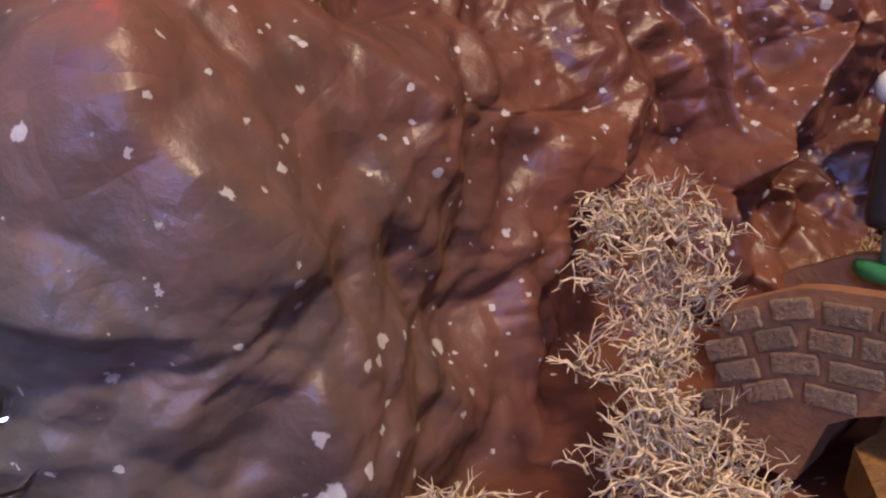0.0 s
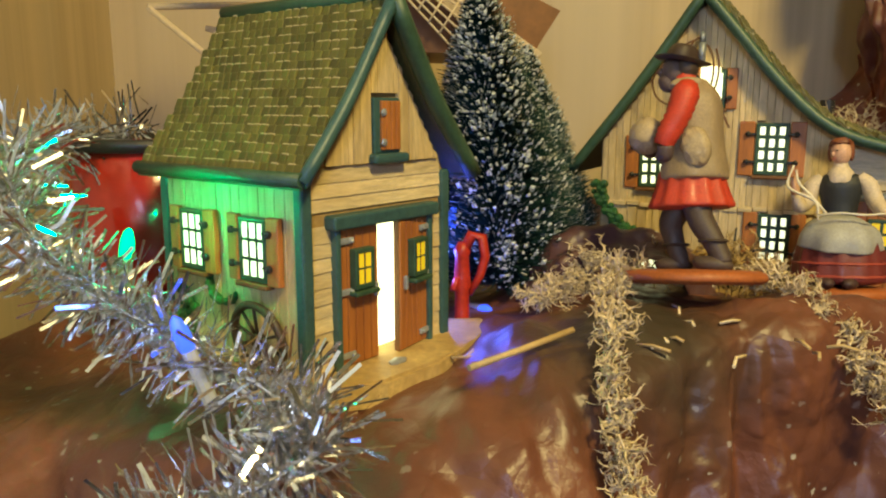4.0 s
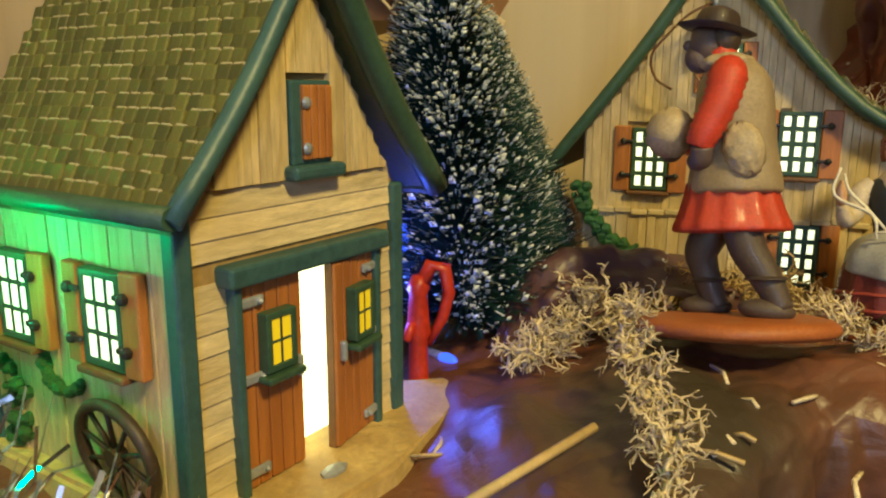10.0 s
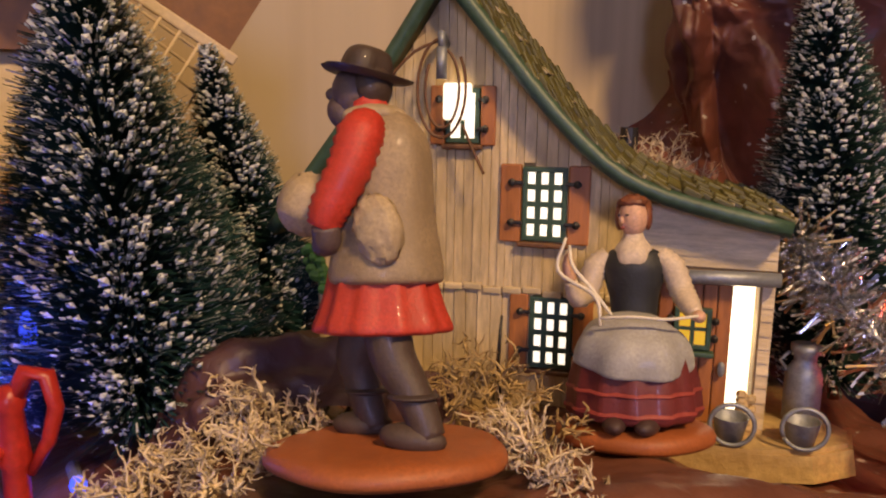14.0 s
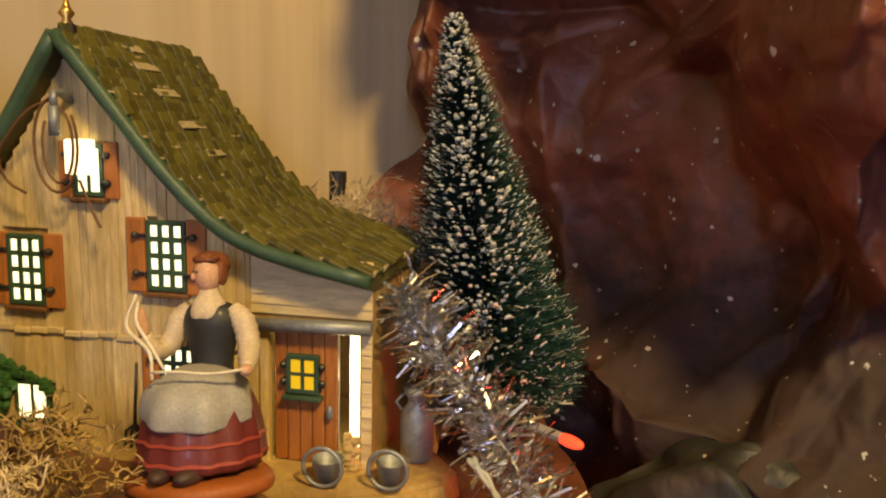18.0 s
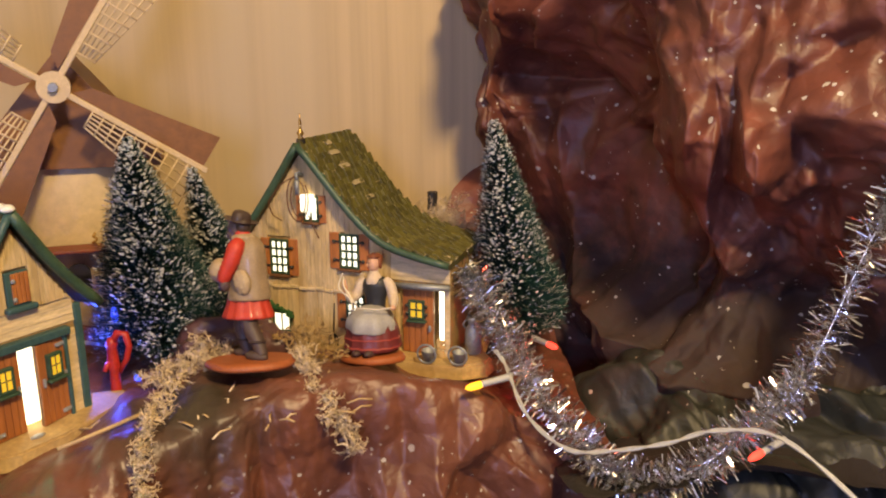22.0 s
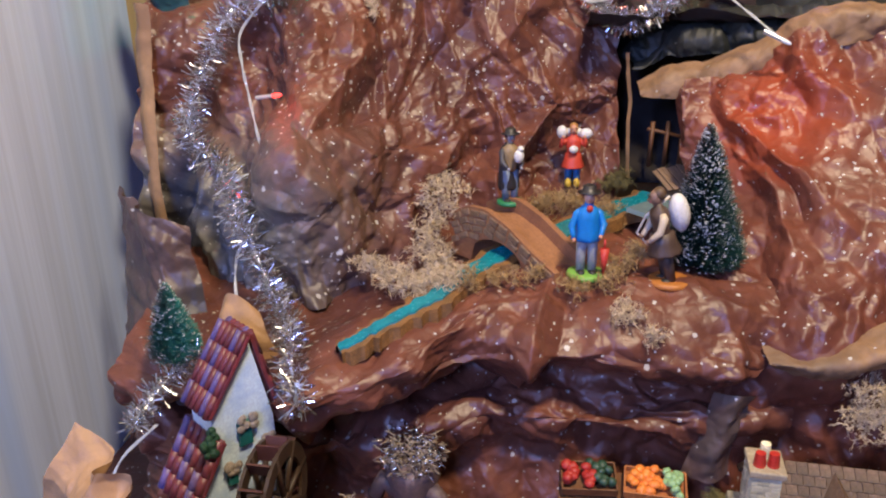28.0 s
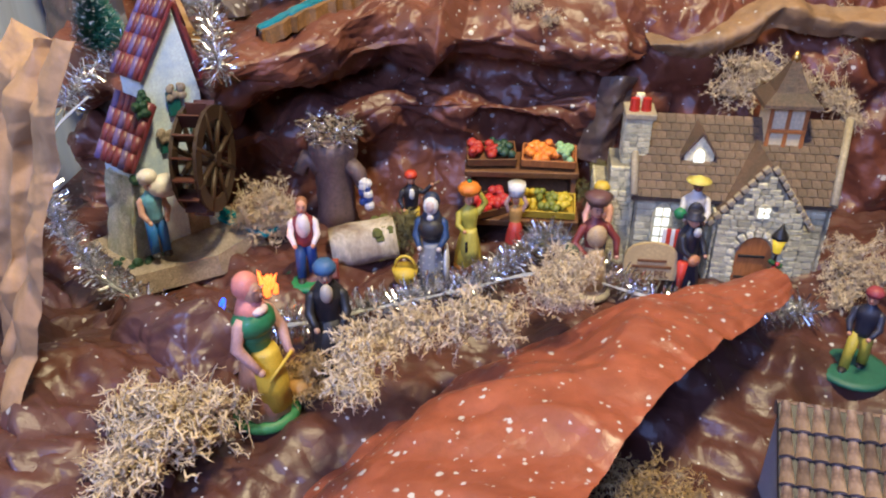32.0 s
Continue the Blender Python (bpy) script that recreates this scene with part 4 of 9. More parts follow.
    bm = bmesh.new()
    wm = pose(-0.0045, 0.0176, 0.011, 0, -8, 0) @ pose(0, 0, 0, 0, 90, 0)
    ring = [(0.0118 * math.cos(a), 0.0118 * math.sin(a), 0) for a in np.linspace(0, 2 * math.pi, 29)]
    tu(bm, ring, 0.0014, 6, 0, wm)
    wheel = part("cart_wheel", bm, wood_wheel, barn, "dark wooden cart wheel leaning on the wall", True)
    bm = bmesh.new()
    cy(bm, 0.0024, 0.0022, 0.003, wm @ pose(0, 0, -0.0015), 10)
    part("hub", bm, wood_wheel, wheel)
    for k in range(10):
        a = 2 * math.pi * k / 10
        bm = bmesh.new()
        tu(bm, [(0.002 * math.cos(a), 0.002 * math.sin(a), 0), (0.0112 * math.cos(a), 0.0112 * math.sin(a), 0)], 0.0006, 5, 0, wm)
        part("spoke", bm, wood_wheel, wheel)
    bm = bmesh.new()
    g = random.Random(9)
    for k in range(70):
        a = g.uniform(-2.6, 0.6)
        ball(bm, g.uniform(0.0009, 0.0016), pose(-0.0025 + g.uniform(-1, 1) * 0.0008, 0.0375 + 0.0075 * math.cos(a), 0.0275 + 0.0075 * math.sin(a)), 0, 5, 4)
    part("ivy", bm, leaf_green, barn, "painted green ivy wreath")
    bm = bmesh.new()
    for k in range(40):
        ball(bm, g.uniform(0.001, 0.002), pose(-0.002 + g.uniform(-1, 1) * 0.001, 0.06 + g.uniform(-1, 1) * 0.005, g.uniform(0.001, 0.022)), 0, 5, 4)
    part("ivy", bm, leaf_green, barn)
    bm = bmesh.new()
    rim = [(-0.006, -0.006), (0.015, -0.02), (0.04, -0.021), (0.066, -0.016), (0.088, -0.011), (0.093, 0.0), (0.082, 0.012), (0.07, 0.02), (0.07, BD + 0.003), (-0.006, BD + 0.003)]
    a = [bm.verts.new((x, y, -0.008)) for x, y in rim]
    b = [bm.verts.new((x * 0.985 + 0.0005, y * 0.96, 0.0004)) for x, y in rim]
    bm.faces.new(a[::-1]), bm.faces.new(b)
    for k in range(len(rim)):
        bm.faces.new((a[k], a[(k + 1) % len(rim)], b[(k + 1) % len(rim)], b[k]))
    bmesh.ops.bevel(bm, geom=[e for e in bm.edges if all(v in b for v in e.verts)], offset=0.0012, segments=2, affect="EDGES")
    part("base", bm, sand_base, barn, "sandy moulded base")
    bm = bmesh.new()
    ball(bm, 0.0028, pose(0.03, -0.0105, 0.0008) @ Matrix.Diagonal((1.5, 0.8, 0.4, 1)), 0, 7, 5)
    part("stone", bm, iron_grey, barn, "flat grey stone")


barn_body()
bulb_light("barn_bulb", barn.matrix_basis @ Vector((0.036, 0.014, 0.036)), 0.035, (1.0, 0.8, 0.5), 0.004)

# ---- big house ----
HW, HD = 0.1497, 0.066
house = thing("farmhouse", pose(0.0076, 0.49, 1.5315, 0, 0, -23.6), "miniature ceramic farmhouse with lit lattice windows and mossy roof", "miniature house")
HR = [(0.047, 0.1395), (0.06, 0.1245), (0.08, 0.1005), (0.098, 0.083), (0.112, 0.0752), (0.13, 0.0702), (0.1515, 0.0658)]
HL = [(0.047, 0.1395), (0.02, 0.1), (-0.013, 0.057)]


def roof_at(x):
    line = HL[::-1] + HR[1:]
    return float(np.interp(x, [p[0] for p in line], [p[1] for p in line])) - 0.004


def house_body():
    bm = bmesh.new()
    pr(bm, [(0, 0), (0.1145, 0)] + [(x, roof_at(x)) for x in np.linspace(0.1145, 0, 14)], 0, HD)
    pr(bm, [(0.1145, 0.0465), (0.1455, 0.0465), (0.1455, roof_at(0.1455)), (0.13, roof_at(0.13)), (0.1145, roof_at(0.1145))], 0, HD)
    pr(bm, [(0.1455, 0), (HW, 0), (HW, roof_at(HW)), (0.1455, roof_at(0.1455))], 0, HD)
    bx(bm, 0.031, 0.003, 0.0465, pose(0.13, HD - 0.002, 0))
    wall = part("wall", bm, ochre_wall, house, "ochre carved board wall")
    gaps = ((0.0715, 0.0878, 0.0545, 0.0805), (0.0755, 0.0905, 0.0125, 0.039), (0.0165, 0.0365, 0.046, 0.0745), (0.0448, 0.06, 0.085, 0.1045))
    boards(wall, 0.001, 0.1085, 0.0034, lambda x: roof_at(x) - 0.0005, board_tan, 14, low=0.0395, skip=gaps)
    boards(wall, 0.001, 0.1125, 0.0038, lambda x: 0.0388, board_tan, 15, 0.0017, skip=((0.0755, 0.0905, 0.0125, 0.038), (0.018, 0.034, 0.005, 0.02)))
    claps(wall, 0.1085, HW, 0.0505, 0.0695, 0.0033, board_flat, 16)
    claps(wall, 0.1462, HW, 0, 0.047, 0.0042, board_flat, 17)
    for k in range(16):
        bm = bmesh.new()
        bx(bm, 0.0062, 0.0014, 0.0022, pose(0.004 + k * 0.0066, -0.0022, 0.0374 + 0.0004 * (k % 3)), 0.0004)
        part("course_board", bm, board_flat, wall)
    for line, cols, flip in ((HR, 26, 1), (HL, 20, -1)):
        pts = [(float(p[0]), float(p[2])) for p in spline([(x, 0, z) for x, z in line], 15)]
        bm = bmesh.new()
        poly = pts + [(x, z - 0.004) for x, z in pts[::-1]]
        pr(bm, poly[::-1] if flip > 0 else poly, -0.0085, HD + 0.008)
        roof = part("roof", bm, roof_green, house, "mossy green shingled roof slope")
        bm = bmesh.new()
        tu(bm, [(x, -0.0085, z - 0.0015) for x, z in pts], 0.0026, 8)
        part("bargeboard", bm, trim_green, roof, "rounded green roof edge")
        if flip > 0:
            shingled(roof, [(x, z + 0.0004) for x, z in line], -0.007, HD + 0.007, 30, 15, shingle_green, 21, 1)
            bm = bmesh.new()
            g = random.Random(3)
            for k in range(14):
                t = 0.1 + 0.022 * k
                p = pts[min(13, int(t * 15))]
                bx(bm, 0.004, 0.012 * g.uniform(0.4, 1), 0.0008, pose(p[0], 0.026 + g.uniform(-1, 1) * 0.004, p[1] + 0.0028, 0, 45 - 30 * t, 0), 0.0002)
            tagged(part("worn_patch", bm, roof_wear_highlight, roof), "worn pale patch on the roof", "", "", "stuff")
    bm = bmesh.new()
    cy(bm, 0.0032, 0.0028, 0.003, pose(0.047, -0.002, 0.1385), 10)
    part("finial_foot", bm, iron_black, house)
    bm = bmesh.new()
    lat(bm, [(0.0016, 0), (0.002, 0.001), (0.0012, 0.0022), (0.0026, 0.004), (0.0014, 0.0056), (0.0007, 0.008), (0.0012, 0.011), (0.0005, 0.014), (0.0003, 0.017)], pose(0.047, -0.002, 0.141), 10)
    part("finial", bm, gold, house, "turned gilt finial")
    # windows
    window(house, pose(0.0796, -0.0012, 0.0565), 0.0125, 0.022, 3, 4, trim_green, lit_pane, True, True, 0.0021, 0.0068)
    window(house, pose(0.083, -0.0012, 0.0145), 0.0122, 0.0222, 3, 4, trim_green, lit_pane, True, True, 0.0021, 0.0062)
    window(house, pose(0.0266, -0.0012, 0.0485), 0.0125, 0.0228, 3, 4, trim_green, lit_pane, True, True, 0.0021, 0.0066)
    window(house, pose(0.0524, -0.0012, 0.087), 0.0095, 0.0158, 2, 1, trim_green, lit_pane, True, True, 0.0016, 0.0048)
    window(house, pose(0.026, -0.0012, 0.006), 0.0125, 0.0135, 2, 1, trim_green, lit_pane, False, True, 0.0014)
    # door side
    door = plank_door(house, pose(0.1165, 0.0008, 0.0005), 0.0215, 0.0455)
    window(door, pose(0.1268, -0.0012, 0.0255), 0.0095, 0.0115, 2, 2, trim_green, yellow_pane, False, True, 0.0014)
    for z in (0.0285, 0.034):
        for s in (-1, 1):
            bm = bmesh.new()
            ball(bm, 0.0013, pose(0.1268 + s * 0.0066, -0.0022, z), 0, 6, 5)
            part("hinge", bm, iron_black, door)
    bm = bmesh.new()
    ball(bm, 0.0016, pose(0.136, -0.002, 0.019) @ Matrix.Diagonal((0.8, 0.7, 1.6, 1)), 0, 8, 6)
    part("handle", bm, zinc, door, "grey metal door handle")
    bm = bmesh.new()
    bx(bm, 0.008, 0.001, 0.047, pose(0.1425, 0.012, 0))
    part("lamp_panel", bm, lit_gap, house, "bright lamp shining past the door")
    bm = bmesh.new()
    tu(bm, [(0.111, -0.004, 0.0475), (0.1505, -0.004, 0.0485)], 0.0022, 10)
    part("door_canopy", bm, zinc, house, "grey gutter above the door")
    bm = bmesh.new()
    bx(bm, 0.0032, 0.003, 0.047, pose(0.1135, -0.001, 0), 0.0005)
    part("jamb", bm, board_tan, house)
    # lamp bracket and lantern
    bm = bmesh.new()
    tu(bm, [(0.0465, -0.001, 0.117), (0.0465, -0.006, 0.1195), (0.0475, -0.011, 0.1195), (0.0478, -0.0115, 0.1155)], 0.0013, 6)
    tu(bm, [(0.0478, -0.0115, 0.1155), (0.0478, -0.0115, 0.106)], 0.0017, 8)
    lamp = part("lantern_bracket", bm, zinc, house, "bent metal lantern bracket")
    bm = bmesh.new()
    bx(bm, 0.0085, 0.005, 0.0115, pose(0.0512, -0.0045, 0.0935), 0.0008)
    part("lantern", bm, glow("lantern_glass", (1.0, 0.92, 0.7), 4.0), lamp, "glowing white lantern glass")
    for k, (r, dz) in enumerate(((0.011, 0.0), (0.013, 0.003))):
        bm = bmesh.new()
        tu(bm, [(0.0478 + r * 0.5 * math.sin(a) * (1 if k != 1 else -1.2), -0.0105 - 0.001 * k, 0.115 + dz - (0.012 + 0.003 * k) * (1 - math.cos(a))) for a in np.linspace(0, 5.4, 22)], 0.0005, 5)
        part("lamp_wire", bm, wood_brown, lamp, "loose brown lamp wire", True)
    for pts in ([(0.0478, -0.01, 0.118), (0.039, -0.012, 0.114), (0.031, -0.012, 0.106), (0.026, -0.011, 0.099), (0.028, -0.01, 0.091), (0.034, -0.009, 0.087)], [(0.054, -0.009, 0.092), (0.058, -0.01, 0.084), (0.0615, -0.01, 0.077)]):
        bm = bmesh.new()
        tu(bm, [tuple(p) for p in spline(pts, 16)], 0.0005, 5)
        part("lamp_wire", bm, wood_brown, lamp, "", True)
    # base and ivy
    bm = bmesh.new()
    rim = [(-0.008, -0.006), (0.03, -0.012), (0.08, -0.014), (0.12, -0.019), (0.145, -0.018), (0.163, -0.014), (0.176, -0.004), (0.178, 0.008), (0.166, 0.02), (0.16, HD + 0.006), (-0.008, HD + 0.006)]
    a = [bm.verts.new((x, y, -0.009)) for x, y in rim]
    b = [bm.verts.new((x * 0.99, y * 0.95, 0.0004)) for x, y in rim]
    bm.faces.new(a[::-1]), bm.faces.new(b)
    for k in range(len(rim)):
        bm.faces.new((a[k], a[(k + 1) % len(rim)], b[(k + 1) % len(rim)], b[k]))
    bmesh.ops.bevel(bm, geom=[e for e in bm.edges if all(v in b for v in e.verts)], offset=0.0014, segments=2, affect="EDGES")
    part("base", bm, sand_base, house, "sandy moulded base")
    bm = bmesh.new()
    g = random.Random(19)
    for k in range(120):
        t = g.random()
        ball(bm, g.uniform(0.0012, 0.0024), pose(0.008 + 0.008 * math.sin(t * 5) + g.uniform(-1, 1) * 0.003, -0.003 - 0.002 * g.random(), 0.004 + 0.045 * t), 0, 5, 4)
    for k in range(60):
        t = g.random()
        ball(bm, g.uniform(0.001, 0.002), pose(0.006 + 0.03 * t, -0.003, 0.03 - 0.012 * t + g.uniform(-1, 1) * 0.002), 0, 5, 4)
    part("ivy", bm, leaf_green, house, "painted green climbing ivy")
    bm = bmesh.new()
    for k in range(30):
        ball(bm, g.uniform(0.001, 0.0022), pose(0.144 + g.uniform(-1, 1) * 0.002, -0.003, g.uniform(0, 0.012)), 0, 5, 4)
    tagged(part("straw_sheaf", bm, sand_base, house), "dry straw sheaf", "", "", "stuff")
    bm = bmesh.new()
    for k in range(4):
        tu(bm, [(0.063 + 0.0022 * k, -0.004, 0.0), (0.063 + 0.0022 * k, -0.0035, 0.006), (0.0662, -0.003, 0.0085)], 0.0005, 5)
    tu(bm, [(0.0662, -0.003, 0.0085), (0.0667, -0.0015, 0.03)], 0.0006, 5)
    part("pitchfork", bm, iron_black, house, "small iron pitchfork on the wall")


house_body()
bulb_light("house_bulb", house.matrix_basis @ Vector((0.138, 0.008, 0.03)), 0.012, (1.0, 0.82, 0.55), 0.003)

# milk can, pails, pump
can = bmesh.new()
lat(can, [(0.0062, 0), (0.0066, 0.001), (0.0066, 0.017), (0.0058, 0.02), (0.004, 0.0225), (0.004, 0.025), (0.0052, 0.0265), (0.0054, 0.029), (0.003, 0.0295)], I4, 16)
milk_can = thing("milk_can", house.matrix_basis @ pose(0.162, 0.012, 0.0005) @ Matrix.Scale(0.86, 4), "grey zinc milk can beside the farmhouse door", "milk can")
part("body", can, zinc, milk_can)
bm = bmesh.new()
tu(bm, [(-0.006, 0, 0.019), (-0.0085, 0, 0.0225), (-0.0055, 0, 0.026)], 0.0007, 6)
part("handle", bm, zinc, milk_can)


def pail(m):
    t = thing("pail", m, "shiny little metal pail with a wire handle", "pail", "pails by the farmhouse door")
    bm = bmesh.new()
    lat(bm, [(0.0036, 0), (0.0052, 0.0075), (0.0054, 0.0078), (0.0048, 0.0075), (0.003, 0.001)], I4, 14)
    part("bucket", bm, zinc, t)
    bm = bmesh.new()
    tu(bm, [(0.0062 * math.cos(a), -0.0052, 0.0068 + 0.0062 * math.sin(a)) for a in np.linspace(-2.6, 3.6, 24)], 0.0007, 6)
    part("handle", bm, zinc, t, "bright wire handle")


pail(house.matrix_basis @ pose(0.139, -0.012, 0.0006))
pail(house.matrix_basis @ pose(0.159, -0.009, 0.0006))

pump = thing("water_pump", pose(-0.0602, 0.4, 1.524, 0, 0, 10), "small glossy red cast water pump beside the barn", "water pump")
bm = bmesh.new()
lat(bm, [(0.005, 0), (0.0045, 0.003), (0.0032, 0.005), (0.003, 0.02), (0.004, 0.022), (0.0034, 0.026), (0.0028, 0.034), (0.0036, 0.036), (0.002, 0.04)], I4, 10)
part("column", bm, red_paint, pump, "", True)
bm = bmesh.new()
tu(bm, [(0.0, 0, 0.035), (0.004, 0, 0.043), (0.008, 0, 0.042), (0.0095, 0, 0.034), (0.0075, 0, 0.026), (0.003, 0, 0.018)], [0.0022, 0.0024, 0.0022, 0.002, 0.0018, 0.0012], 8)
part("lever", bm, red_paint, pump)
bm = bmesh.new()
tu(bm, [(0, 0, 0.024), (-0.003, -0.003, 0.025), (-0.0045, -0.005, 0.021)], 0.0015, 8)
part("spout", bm, red_paint, pump)
bm = bmesh.new()
cy(bm, 0.0065, 0.005, 0.004, pose(0, 0, -0.003), 10)
part("foot", bm, leaf_green, pump)

# ---- windmill ----
mill = thing("windmill", pose(-0.125, 0.545, 1.53, 0, 0, 14), "wooden toy windmill with cream lattice sails behind the barn", "windmill")
card = surface("printed_card", (0.7, 0.55, 0.33), 0.6, 0.12, 60.0)
brown_card = surface("brown_card", (0.21, 0.09, 0.03), 0.55, 0.2, 60.0)
bm = bmesh.new()
lat(bm, [(0.062, 0.0), (0.045, 0.125), (0.044, 0.13)], pose(0, 0.03, 0, 0, 0, 22.5), 8)
tower = part("tower", bm, card, mill, "cream eight-sided tower")
bm = bmesh.new()
bx(bm, 0.016, 0.003, 0.012, pose(0.0, -0.0285, 0.03), 0.0006)
cy(bm, 0.008, 0.008, 0.003, pose(0, -0.027, 0.042, 90, 0, 0), 14)
part("arched_window", bm, iron_black, tower, "small dark arched window")
bm = bmesh.new()
pr(bm, [(-0.065, 0.118), (0.065, 0.118), (0.062, 0.125), (0.0, 0.2), (-0.062, 0.125)], -0.02, 0.09)
part("cap", bm, brown_card, mill, "brown gabled cap")
bm = bmesh.new()
bx(bm, 0.062, 0.02, 0.0025, pose(0.0, -0.033, 0.0605), 0.0008)
part("gallery", bm, surface("red_brown_board", (0.2, 0.05, 0.03), 0.5, 0.2, 80.0), mill, "thin brown gallery board")
bm = bmesh.new()
for pts in (((-0.06, 0.05, 0.15), (-0.12, 0.03, 0.145)), ((-0.12, 0.03, 0.145), (-0.05, 0.05, 0.085)), ((-0.09, 0.045, 0.135), (-0.06, 0.05, 0.13))):
    tu(bm, pts, 0.0024, 4)
part("tail_pole", bm, wood_pale, mill, "pale wooden tail pole")
HUB = (0.0, -0.045, 0.176)
bm = bmesh.new()
cy(bm, 0.0105, 0.0105, 0.006, pose(*HUB, 90, 0, 0) @ pose(0, 0, -0.003), 20)
hub = part("hub", bm, wood_pale, mill, "round cream sail hub")
bm = bmesh.new()
cy(bm, 0.0035, 0.003, 0.005, pose(*HUB, 90, 0, 0) @ pose(0, 0, 0.002), 10)
part("axle_nut", bm, zinc, hub)
bm = bmesh.new()
cy(bm, 0.004, 0.004, 0.06, pose(*HUB, -90, 0, 0), 10)
part("axle", bm, wood_brown, hub)
for k in range(4):
    m = pose(*HUB) @ pose(0, 0, 0, 0, 33 + 90 * k, 0)
    bm = bmesh.new()
    bx(bm, 0.0042, 0.0035, 0.108, m @ pose(0, 0, 0.004), 0.0008)
    arm = part("sail_arm", bm, wood_pale, mill)
    bm = bmesh.new()
    for i in range(5):
        a, b = 0.0035 + i * 0.0026, 0.0045 + i * 0.0068
        tu(bm, [(a, -0.001, 0.028), (b, -0.001, 0.106)], 0.0008, 4, 0, m)
    for j in range(11):
        z = 0.028 + 0.0078 * j
        tu(bm, [(0.002, -0.0014, z), (0.0145 + (0.0317 - 0.0139) * j / 10, -0.0014, z)], 0.0008, 4, 0, m)
    part("lattice", bm, wood_pale, arm, "cream lattice sail")
    bm = bmesh.new()
    pr(bm, [(-0.003, 0.012), (-0.002, 0.108), (-0.026, 0.108), (-0.012, 0.02)][::-1], -0.0008, 0.0008, m)
    part("sail_board", bm, brown_card, arm, "brown sail board")


cup = thing("small_cup", mill.matrix_basis @ pose(0.0215, -0.035, 0.063), "tiny cream cup on the windmill gallery", "cup")
bm = bmesh.new()
lat(bm, [(0.0026, 0), (0.0029, 0.001), (0.003, 0.0105), (0.0027, 0.011), (0.0024, 0.009)], I4, 14)
part("body", bm, card, cup, "", True)
ornament = thing("gilt_ornament", mill.matrix_basis @ pose(0.0135, -0.034, 0.063), "tiny coiled gilt ornament on the windmill gallery", "ornament")
bm = bmesh.new()
tu(bm, [((0.0022 - 0.00009 * k) * math.cos(0.7 * k), (0.0022 - 0.00009 * k) * math.sin(0.7 * k), 0.0007 + 0.0005 * k) for k in range(20)], 0.0008, 6)
part("coil", bm, gold, ornament, "", True)

# ---- trees ----
bristle = surface("dark_green_bristle", (0.012, 0.06, 0.056), 0.6, 0.4, 300.0, (0.01, 0.04, 0.03), relief=0)
bristle_light = surface("teal_green_bristle", (0.04, 0.2, 0.18), 0.6, 0.4, 300.0, (0.02, 0.08, 0.06), relief=0)
flock = surface("snow_flock", (0.74, 0.76, 0.7), 0.85, 0.1, 400.0, relief=0)


